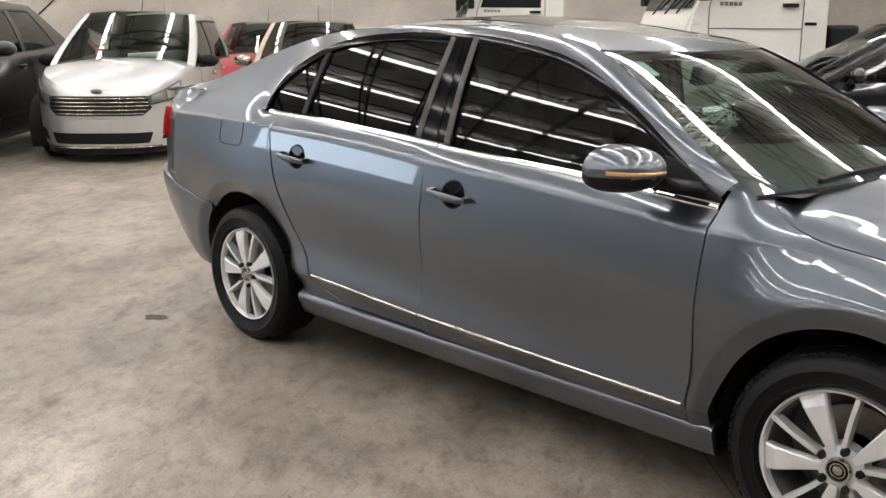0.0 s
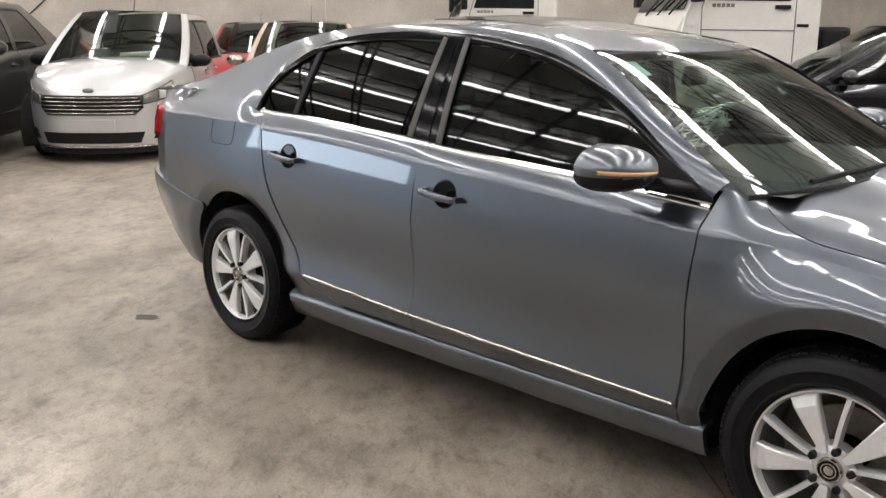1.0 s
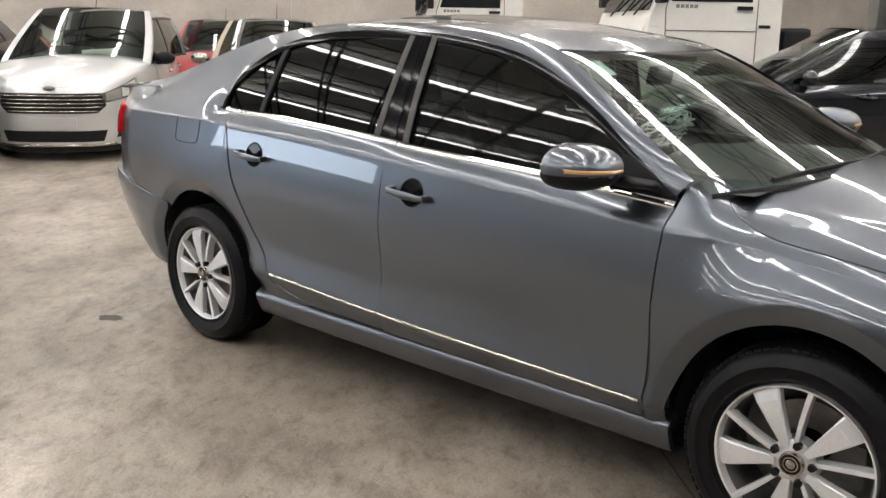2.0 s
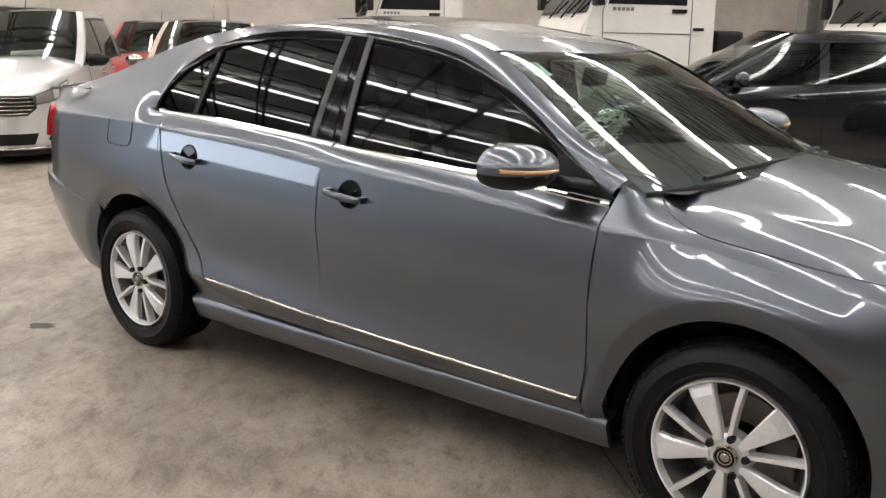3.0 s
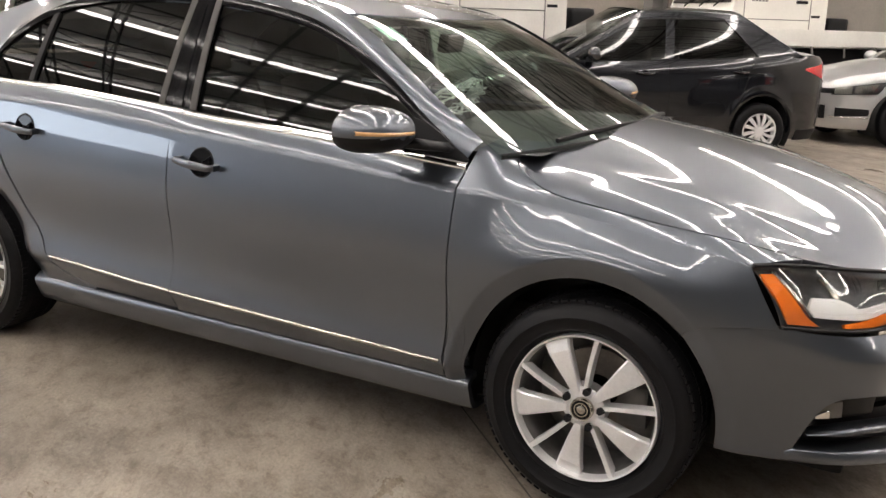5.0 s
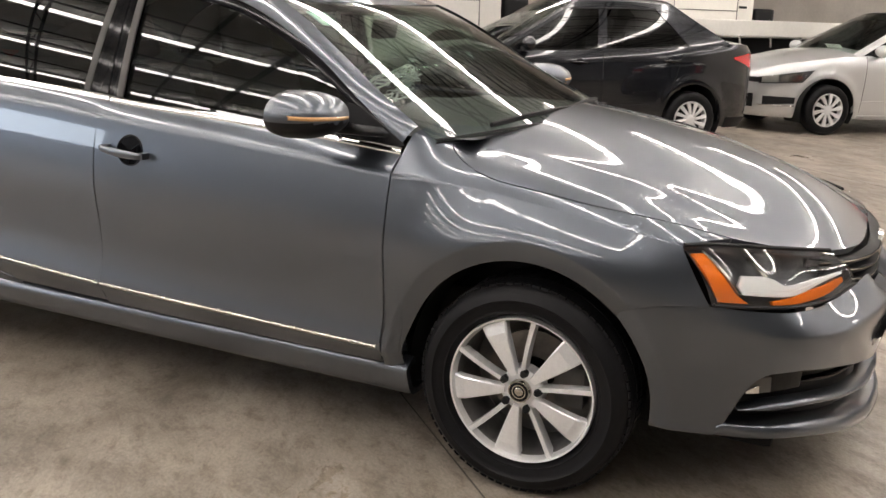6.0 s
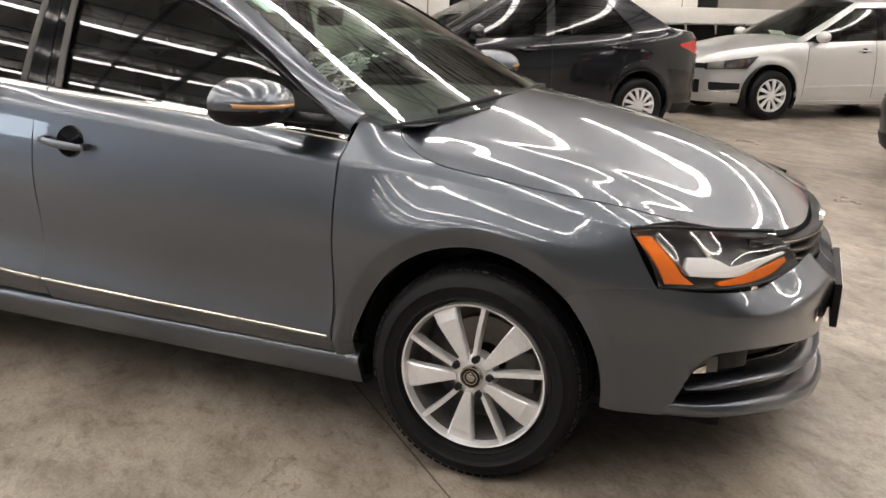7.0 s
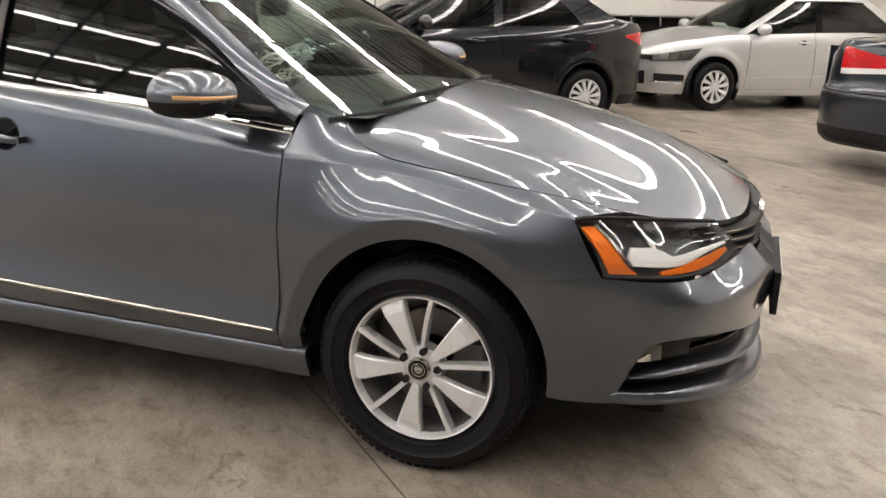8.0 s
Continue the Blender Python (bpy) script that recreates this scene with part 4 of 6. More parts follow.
        band("centre_pillar", [(1.048, belt_z(1.048)), (1.096, 1.37)], [(1.150, belt_z(1.15)), (1.163, 1.368)], BLACK_GLOSS, car, sign, 0.009, "glossy black pillar trim", 16, 5)
        band("front_door_frame", [(1.156, belt_z(1.156)), (1.168, 1.366)], [(1.218, belt_z(1.218)), (1.226, 1.362)], BLACK_GLOSS, car, sign, 0.009, "", 16, 5)
        band("mirror_triangle", [(2.03, belt_z(2.03)), (2.03, belt_z(2.03) + 0.002), (2.225, 0.935)], [(2.03, belt_z(2.03) + 0.012), (2.06, 1.045), (2.235, 0.94)], BLACK_TRIM, car, sign, 0.01, "", 12, 4)
    # roof skin
    k0 = min(range(120), key=lambda k: abs(edge[k][0] - 1.66))
    k1 = min(range(120), key=lambda k: abs(edge[k][0] - 0.02))
    P = []
    for k in range(k0, k1 + 1):
        x, y, z = edge[k]
        end = max(0, (x - 1.25) / 0.41)
        rise = 0.038 - 0.016 * end
        col = []
        for t in np.linspace(-1, 1, 33):
            bow = 0.075 * max(0, (x - 1.0) / 0.66) ** 1.5
            col.append((x + bow * (1 - t * t), t * y, z + rise * (1 - abs(t) ** 2.2) - 0.03 * bow / 0.075 * (1 - t * t)))
        P.append(col)
    roof = sheet("roof", P, PAINT, car, "graphite grey roof", 0.012, inward=(1.0, 0, 0.8))
    sun = []
    for a in np.linspace(0, 1, 14):
        x = 1.42 - 0.62 * a
        row = []
        for t in np.linspace(-1, 1, 15):
            z = np.interp(x, edge[::-1, 0], edge[::-1, 2])
            y = np.interp(x, edge[::-1, 0], edge[::-1, 1])
            u = t * 0.42 / y
            row.append((x, t * 0.42, z + (0.038 - 0.016 * max(0, (x - 1.25) / 0.41)) * (1 - abs(u) ** 2.2) + 0.002 - 0.03 * max(0, (x - 1.0) / 0.66) ** 1.5 * (1 - u * u)))
        sun.append(row)
    sheet("sunroof", sun, BLACK_GLOSS, roof, "dark glass sunroof", 0.004, inward=(1.0, 0, 0.8))
    # windscreen
    kf = range(0, k0 + 1)
    P = []
    for k in kf:
        x, y, z = edge[k]
        f = k / k0
        bow = 0.225 * (1 - f) + 0.078 * f
        col = []
        for t in np.linspace(-1, 1, 33):
            col.append((x + bow * (1 - abs(t) ** 2.1) - 0.004, t * (y - 0.018), z - 0.002 + (0.028 * (1 - f) - 0.008 * f) * (1 - t * t)))
        P.append(col)
    P = np.array(P)
    down = (P[0] - P[2])
    down /= np.linalg.norm(down, axis=1, keepdims=True)
    P = np.concatenate([[P[0] + down * 0.074], P])
    ws = sheet("windscreen", P, GLASS_CLEAR, car, "clear raked windscreen", 0.004, inward=(1.0, 0, 0.9))
    ws.visible_shadow = False
    sheet("windscreen_seal", [P[0] - down * 0.008 + np.array((0.0, 0.0, 0.0015)), P[0] + np.array((0.0, 0.0, 0.001)), P[0] + np.array((-0.01, 0.0, -0.05))], BLACK_TRIM, car, "black seal along the windscreen's foot", 0.0, inward=(1.0, 0, 0.9))
    # back light
    kb = [k for k in range(120) if edge[k][0] <= edge[k1][0]]
    P = []
    for k in kb[: int(len(kb) * 0.86)]:
        x, y, z = edge[k]
        P.append([(x - 0.05 * (1 - t * t), t * (y - 0.012), z + 0.02 * (1 - t * t)) for t in np.linspace(-1, 1, 17)])
    sheet("back_window", P, GLASS_TINT, car, "dark tinted back window", 0.004, inward=(1.0, 0, 0.8))
    # boot lid
    P = []
    for x in np.linspace(-0.62, -1.085, 16):
        f = (-0.62 - x) / 0.465
        y = float(TOP_Y(x)) - 0.004
        z = float(TOP_Z(x)) + 0.001 + 0.012 * f ** 4
        P.append([(x - 0.03 * (1 - t * t) * f, t * y, z + 0.03 * (1 - t * t)) for t in np.linspace(-1, 1, 21)])
    sheet("boot_lid", P, PAINT, car, "graphite grey boot lid", 0.012, inward=(-0.6, 0, 0.6))


def hood_point(a, t):
    """a: 0 at the cowl to 1 at the nose; t: -1 to 1 across."""
    side = abs(t)
    xe = 2.300 + (3.142 - 2.300) * a
    xm = 2.510 + (3.455 - 2.510) * a
    x = xm + (xe - xm) * side ** (2.1 + 1.6 * a)
    y = side * (float(SEAM_Y(xe)) - 0.004)
    return x, math.copysign(y, t), nose_z(x, y) + 0.0006


def saloon_front(car):
    P = [[hood_point(a, t) for t in np.linspace(-1, 1, 61)] for a in np.linspace(0, 1, 46)]
    sheet("hood", P, PAINT, car, "graphite grey hood", 0.02, inward=(2.7, 0, 0.5))
    for y0, x0, y1, x1 in ((-0.12, 2.50, 0.50, 2.425), (-0.55, 2.405, 0.02, 2.505)):
        bm = bmesh.new()
        tube(bm, [(x0 + (x1 - x0) * t - 0.0 + 0.02 * math.sin(math.pi * t), y0 + (y1 - y0) * t, 1.004 + 0.012 * math.sin(math.pi * t) - 0.03 * abs(y0 + (y1 - y0) * t)) for t in np.linspace(0, 1, 12)], 0.008, 6)
        part("wiper", bm, BLACK_TRIM, car, "black wiper blade")
    # bumper: plan line from the wheel arch round to the middle
    plan = spline([(2.80, 0.873, 0), (2.93, 0.866, 0), (3.05, 0.853, 0), (3.2, 0.815, 0), (3.32, 0.752, 0), (3.415, 0.63, 0), (3.495, 0.45, 0), (3.548, 0.25, 0), (3.57, 0.08, 0), (3.572, 0, 0)], 160)
    arc = np.concatenate([[0], np.cumsum(np.linalg.norm(np.diff(plan, axis=0), axis=1))])
    top = pchip([(0, 0.572), (0.16, 0.585), (0.25, 0.632), (0.33, 0.618), (0.5, 0.602), (0.7, 0.618), (0.85, 0.634), (0.89, 0.632), (0.93, 0.620), (0.97, 0.600), (1.0, 0.580)])
    off = pchip([(0.0, 0.03), (0.2, 0.032), (0.45, 0.022), (0.65, 0.008), (0.8, 0.0), (0.835, 0.002), (0.865, 0.012), (1.0, 0.064)])
    offside = pchip([(0.0, 0.055), (0.2, 0.04), (0.5, 0.019), (0.75, 0.002), (0.85, 0.0), (1.0, 0.004)])
    cx, cz, r, rz = ARCH[1]

    def at(f, z, lift=0.0):
        """A place on the bumper skin; f: 0 in the middle, 1 and -1 at the wheel arches."""
        g = abs(f)
        edge = cx + (r + 0.002) * math.sqrt(max(0, 1 - ((z - cz) / rz) ** 2))
        s0 = float(np.interp(edge, plan[:, 0], arc))
        s = s0 + (arc[-1] - s0) * (1 - g)
        p = np.array([np.interp(s, arc, plan[:, k]) for k in range(3)])
        q = np.array([np.interp(min(s + 0.004, arc[-1]), arc, plan[:, k]) for k in range(3)]) - np.array([np.interp(s - 0.004, arc, plan[:, k]) for k in range(3)])
        n = np.array((-q[1], q[0], 0))
        n /= np.linalg.norm(n)
        zt = float(top(g))
        u = min(1, max(0, (z - 0.235) / (zt - 0.235)))
        w = min(1, max(0, (g - 0.42) / 0.36))
        w = w * w * (3 - 2 * w)
        d = float(off(u)) * (1 - w) + float(offside(u)) * w - 0.6 * float(flare(p[0], z)) * min(1, max(0, (g - 0.6) / 0.25))
        c = p - n * (d - lift)
        return np.array((c[0], math.copysign(c[1], f) if f else 0.0, z))

    def rows(fs, z0, z1, nz, lift=0.0):
        return np.array([[at(f, z0(abs(f)) + (z1(abs(f)) - z0(abs(f))) * b, lift) for b in np.linspace(0, 1, nz)] for f in fs])

    open_top = pchip([(0, 0.37), (0.2, 0.372), (0.36, 0.402), (0.56, 0.445), (0.66, 0.457), (0.71, 0.455), (0.75, 0.438), (0.78, 0.405), (0.80, 0.37), (0.825, 0.31), (0.84, 0.268), (0.86, 0.262), (1.0, 0.262)])
    open_low = pchip([(0, 0.205), (0.2, 0.218), (0.37, 0.25), (0.67, 0.298), (0.83, 0.30), (0.845, 0.29)])
    lip_low = pchip([(0, 0.178), (0.2, 0.183), (0.37, 0.208), (0.67, 0.258), (0.83, 0.263), (0.845, 0.264)])
    fs = np.concatenate([-np.linspace(1, 0, 110), np.linspace(0, 1, 110)[1:]])
    bumper = sheet("front_bumper", rows(fs, lambda g: float(open_top(g)), lambda g: float(top(g)), 44), PAINT, car, "graphite grey front bumper", 0.02, inward=(2.9, 0, 0.45))
    for sg in (-1, 1):
        bm = bmesh.new()
        tube(bm, [at(sg * g, float(top(g)) + 0.001, 0.0012) for g in np.linspace(0.76, 0.998, 40)], 0.003, 5)
        part("shut_line", bm, LINER, bumper)
    L = []
    for f in np.linspace(-0.845, 0.845, 110):
        g = abs(f)
        z1, z0 = float(open_low(g)), float(lip_low(g))
        h = z1 - z0
        k = min(1, (0.85 - g) / 0.2)
        L.append([at(f, z1, -0.06), at(f, z1, 0.0), at(f, z1 - 0.12 * h, 0.004 + 0.006 * k), at(f, z1 - 0.5 * h, 0.005 + 0.013 * k), at(f, z1 - 0.85 * h, 0.006 + 0.015 * k), at(f, z0, 0.008 * k), at(f, z0 - 0.004, -0.06)])
    sheet("bumper_lip", L, PAINT, bumper, "lower lip of the bumper", 0.0, inward=(2.9, 0, 0.4))
    sheet("lower_grille", rows(np.linspace(-0.835, 0.835, 80), lambda g: float(open_low(g)) - 0.012, lambda g: max(float(open_top(g)) + 0.02, float(open_low(g)) + 0.01), 6, -0.06), BLACK_TRIM, bumper, "black plastic lower grille", 0.0, inward=(2.9, 0, 0.4))
    bar = pchip([(0, 0.285), (0.2, 0.293), (0.37, 0.312), (0.67, 0.352), (0.8, 0.345)])
    for up, hh, o, lim, mat, nm in ((0.0, 0.010, 0.0, 0.80, PAINT, "grille_bar"), (0.05, 0.006, -0.04, 0.60, BLACK_GLOSS, "grille_slat"), (0.08, 0.006, -0.042, 0.5, BLACK_GLOSS, "grille_slat")):
        B = []
        for f in np.linspace(-lim, lim, 80):
            z = float(bar(abs(f))) + up
            h = hh / 0.012 * min(1.0, max(0.15, (lim - abs(f)) / 0.08))
            B.append([at(f, z - 0.013 * h, o - 0.045), at(f, z - 0.010 * h, o), at(f, z - 0.002, o + 0.004), at(f, z + 0.008 * h, o), at(f, z + 0.013 * h, o - 0.045)])
        sheet(nm, B, mat, bumper, "", 0.0, inward=(2.9, 0, 0.4))
    for sg in (-1, 1):
        def lamp_row(g, a, b, o):
            zt = float(open_top(g)) - 0.008
            zl = min(0.384, zt - 0.006)
            return [at(sg * g, zl + (zt - zl) * (a + (b - a) * t), o) for t in np.linspace(0, 1, 5)]
        fog = sheet("fog_light", [lamp_row(g, 0, 1, -0.034) for g in np.linspace(0.785, 0.60, 12)], BLACK_GLOSS, bumper, "small clear fog lamp in a black recess", 0.02, inward=(2.9, 0, 0.4))
        sheet("fog_glass", [lamp_row(g + 0.004, 0.05, 0.92 - 0.5 * (0.765 - g) / 0.06 * 0.3, -0.024) for g in np.linspace(0.765, 0.705, 8)], FOG_GLASS, fog, "clear grey lens", 0.012, inward=(2.9, 0, 0.4))
        sheet("fog_reflector", [lamp_row(g, 0.08, 0.5, -0.018) for g in np.linspace(0.778, 0.745, 4)], CHROME, fog, "", 0.004, inward=(2.9, 0, 0.4))
    # upper grille
    gp = spline([(3.335, 0.545, 0), (3.42, 0.42, 0), (3.475, 0.22, 0), (3.49, 0, 0)], 20)
    gf = np.vstack([gp * (1, -1, 1), gp[::-1][1:]])
    gr = np.abs(np.linspace(-1, 1, len(gf)))
    zl = pchip([(0, 0.572), (0.5, 0.60), (1, 0.66)])
    zh = pchip([(0, 0.690), (0.6, 0.702), (1, 0.708)])
    G = [[(p[0] - 0.03 + 0.015 * (1 - b), p[1], float(zl(g)) - 0.02 + (float(zh(g)) + 0.02 - float(zl(g))) * b) for b in np.linspace(0, 1, 5)] for p, g in zip(gf, gr)]
    grille = sheet("grille", G, BLACK_TRIM, car, "black radiator grille with chrome bars", 0.0, inward=(2.9, 0, 0.5))
    for b in (0.2, 0.52, 0.86):
        B = []
        for p, g in zip(gf, gr):
            z = float(zl(g)) + (float(zh(g)) - float(zl(g))) * b
            B.append([(p[0] - 0.02, p[1], z - 0.012), (p[0] + 0.01, p[1], z - 0.009), (p[0] + 0.013, p[1], z - 0.002), (p[0] + 0.008, p[1], z + 0.003), (p[0] - 0.02, p[1], z + 0.006)])
        s = sheet("grille_slat", B, BLACK_TRIM, grille, "", 0.0, inward=(2.9, 0, 0.5))
        C = [[(q[2][0] + 0.0015, q[2][1], q[2][2] - 0.001), (q[2][0] + 0.002, q[2][1], q[2][2] + 0.001), (q[2][0] + 0.0005, q[2][1], q[2][2] + 0.003)] for q in B]
        sheet("slat_trim", C, SATIN, s, "thin chrome edge", 0.0, inward=(2.9, 0, 0.5))
    lathe_badge(grille)
    bm = bmesh.new()
    box(bm, 3.555, -0.235, 0.395, 3.576, 0.235, 0.53, 0.005)
    plate = part("number_plate_holder", bm, BLACK_TRIM, car, "black plate holder")
    bm = bmesh.new()
    box(bm, 3.576, -0.225, 0.405, 3.579, 0.225, 0.52, 0.001)
    part("number_plate", bm, PAPER, plate)
    for sign in (-1, 1):
        headlight(car, sign)


def lathe_badge(grille):
    bm = bmesh.new()
    bmesh.ops.create_cone(bm, cap_ends=True, segments=40, radius1=0.055, radius2=0.05, depth=0.014, matrix=Matrix.Translation((3.497, 0, 0.65)) @ Matrix.Rotation(radians(90), 4, "Y"))
    part("badge", bm, CHROME, grille, "plain round chrome badge")


LAMP_PALE = material("pale_lamp_housing", (0.55, 0.54, 0.5), rough=0.2, metal=0.5)
FOG_GLASS = material("fog_lamp_glass", (0.09, 0.088, 0.085), rough=0.15, coat=0.6)
LAMP_GREY = material("lamp_housing_grey", (0.075, 0.075, 0.078), rough=0.3, metal=0.3)


def headlight(car, sign):
    """A clear lens over a dark housing with amber corner reflectors."""
    up = spline([(3.037, 0.820, 0.768), (3.09, 0.768, 0.7655), (3.148, 0.70, 0.756), (3.22, 0.645, 0.748), (3.30, 0.565, 0.737), (3.362, 0.50, 0.728)], 30)
    lo = spline([(3.128, 0.838, 0.632), (3.21, 0.79, 0.626), (3.30, 0.71, 0.619), (3.38, 0.60, 0.622), (3.436, 0.50, 0.65)], 30)

    def at(a, b, inset=0.0):
        i = a * 29
        k = min(28, int(i))
        p = up[k] + (up[k + 1] - up[k]) * (i - k)
        q = lo[k] + (lo[k + 1] - lo[k]) * (i - k)
        c = q + (p - q) * b
        out = np.array((0.62, 0.72, 0.25))
        c = c + out * (0.022 * math.sin(math.pi * b) + 0.008) - out * inset
        return (c[0], sign * c[1], c[2])

    housing = sheet("headlight", [[at(a, b, 0.075 * math.sin(math.pi * a) ** 0.5 * math.sin(math.pi * b) ** 0.5 + 0.012) for b in np.linspace(0, 1, 14)] for a in np.linspace(0, 1, 30)],
                    LAMP_GREY, car, "headlamp with amber reflectors behind a clear lens", 0.0, inward=(2.9, 0, 0.5))
    lens = sheet("lens", [[at(a, b, 0.0) for b in np.linspace(0, 1, 14)] for a in np.linspace(0, 1, 30)], LENS_CLEAR, housing, "clear lens", 0.006, inward=(2.9, 0, 0.5))
    lens.visible_shadow = False

    def strip(name, poly, mat, lift, label=""):
        """A patch of the lamp: for a along, (a, low b, high b)."""
        lo_b, hi_b = pchip([(p[0], p[1]) for p in poly]), pchip([(p[0], p[2]) for p in poly])
        aa = np.linspace(poly[0][0], poly[-1][0], 16)
        sheet(name, [[at(a, float(lo_b(a)) + (float(hi_b(a)) - float(lo_b(a))) * t, lift) for t in np.linspace(0, 1, 6)] for a in aa], mat, housing, label, 0.01, inward=(2.9, 0, 0.5))

    sheet("corner_reflector", [[at(a0 + (a1 - a0) * t, b, 0.012) for t in np.linspace(0, 1, 6)] for b, a0, a1 in
          [(b, 0.02 + 0.02 * (1 - b), 0.085 + 0.085 * (1 - b) + (0.06 if b < 0.2 else 0) * (0.2 - b) / 0.2) for b in np.linspace(0.06, 0.86, 14)]], AMBER, housing, "amber corner reflector", 0.01, inward=(2.9, 0, 0.5))
    strip("turn_lamp", [(0.36, 0.04, 0.10), (0.5, 0.04, 0.15), (0.65, 0.06, 0.23), (0.8, 0.1, 0.27), (0.93, 0.18, 0.29)], AMBER, 0.012, "amber turn signal")
    strip("reflector", [(0.20, 0.26, 0.34), (0.23, 0.26, 0.5), (0.42, 0.26, 0.5), (0.5, 0.26, 0.34), (0.8, 0.36, 0.42), (0.95, 0.38, 0.42)], WHITE_LENS, 0.018, "bright white reflector")
    sheet("side_trim", [[at(a0 + 0.02 * t, b, 0.016) for t in np.linspace(0, 1, 4)] for b, a0 in [(b, 0.105 + 0.10 * (0.9 - b)) for b in np.linspace(0.2, 0.9, 10)]], SATIN, housing, "", 0.006, inward=(2.9, 0, 0.5))
    strip("light_pipe", [(0.2, 0.2, 0.26), (0.5, 0.17, 0.25), (0.8, 0.34, 0.38), (0.95, 0.36, 0.40)], WHITE_LENS, 0.014, "white light guide")
    strip("upright_trim", [(0.41, 0.5, 0.82), (0.44, 0.5, 0.82)], SATIN, 0.03)
    bm = bmesh.new()
    tube(bm, [at(a, 1.0, -0.001) for a in np.linspace(0, 1, 24)], 0.006, 6)
    tube(bm, [at(a, 0.0, 0.002) for a in np.linspace(0, 1, 24)], 0.005, 6)
    part("lamp_seal", bm, BLACK_TRIM, housing)


def saloon_rear(car):
    plan = spline([(-0.28, 0.872, 0), (-0.45, 0.866, 0), (-0.62, 0.852, 0), (-0.82, 0.80, 0), (-0.98, 0.69, 0), (-1.06, 0.5, 0), (-1.10, 0.25, 0), (-1.11, 0, 0)], 140)
    arc = np.concatenate([[0], np.cumsum(np.linalg.norm(np.diff(plan, axis=0), axis=1))])
    top = pchip([(0, 0.70), (0.45, 0.70), (0.62, 0.69), (0.8, 0.645), (1, 0.60)])
    low = pchip([(0, 0.41), (0.4, 0.41), (0.6, 0.39), (0.78, 0.33), (0.9, 0.28), (1, 0.262)])
    off = pchip([(0, 0.12), (0.14, 0.08), (0.3, 0.054), (0.5, 0.026), (0.7, 0.009), (0.85, 0.0), (0.97, 0.001), (1, 0.004)])
    cx, cz, r, rz = ARCH[0]

    def at(f, b):
        g = abs(f)
        z = float(low(g)) + (float(top(g)) - float(low(g))) * b
        edge = cx - (r + 0.002) * math.sqrt(max(0, 1 - ((z - cz) / rz) ** 2))
        s0 = float(np.interp(-edge, -plan[:, 0], arc))
        s = s0 + (arc[-1] - s0) * (1 - g)
        p = np.array([np.interp(s, arc, plan[:, k]) for k in range(3)])
        q = np.array([np.interp(min(s + 0.004, arc[-1]), arc, plan[:, k]) for k in range(3)]) - np.array([np.interp(s - 0.004, arc, plan[:, k]) for k in range(3)])
        n = np.array((q[1], -q[0], 0))
        n /= np.linalg.norm(n)
        w = min(1, max(0, (g - 0.55) / 0.35))
        d = float(off(b)) * (1 - 0.4 * w) - float(flare(p[0], z)) * min(1, max(0, (g - 0.7) / 0.2))
        c = p - n * d
        return (c[0], math.copysign(c[1], f) if f else 0.0, z)

    fs = np.concatenate([-np.linspace(1, 0, 70), np.linspace(0, 1, 70)[1:]])
    b = sheet("rear_bumper", [[at(f, t) for t in np.linspace(0, 1, 30)] for f in fs], PAINT, car, "graphite grey rear bumper", 0.02, inward=(0, 0, 0.5))
    up = spline([(-0.585, 0.838, 0), (-0.82, 0.778, 0), (-0.97, 0.668, 0), (-1.04, 0.5, 0), (-1.075, 0.25, 0), (-1.08, 0, 0)], 30)
    uf = np.vstack([up * (1, -1, 1), up[::-1][1:]])
    P = []
    for q in uf:
        zt = float(TOP_Z(max(q[0], -1.1))) - 0.004
        yt = float(TOP_Y(max(q[0], -1.1)))
        col = []
        for t in np.linspace(0, 1, 20):
            z = 0.60 + (zt - 0.60) * t
            k = max(0, (t - 0.75) / 0.25) ** 1.5
            y = abs(q[1]) * (1 - 0.02 * t) 
            y = y + (min(y, yt) - y) * k
            col.append((q[0] + 0.02 * t * t, math.copysign(y, q[1]), z))
        P.append(col)
    sheet("tail_panel", P, PAINT, car, "graphite grey tail", 0.0, inward=(0, 0, 0.7))
    for sign in (-1, 1):
        tl = spline([(-0.77, 0.797, 0), (-0.85, 0.762, 0), (-0.955, 0.684, 0), (-1.02, 0.56, 0)], 20)
        P = [[(q[0] - 0.006 + 0.018 * b, sign * (q[1] + 0.008 - 0.02 * b * b), 0.875 - 0.03 * i / 19 + (0.14 + 0.04 * i / 19) * b) for b in np.linspace(0, 1, 8)] for i, q in enumerate(tl)]
        sheet("tail_light", P, RED_LENS, car, "red tail lamp", 0.02, inward=(0, 0, 0.7))


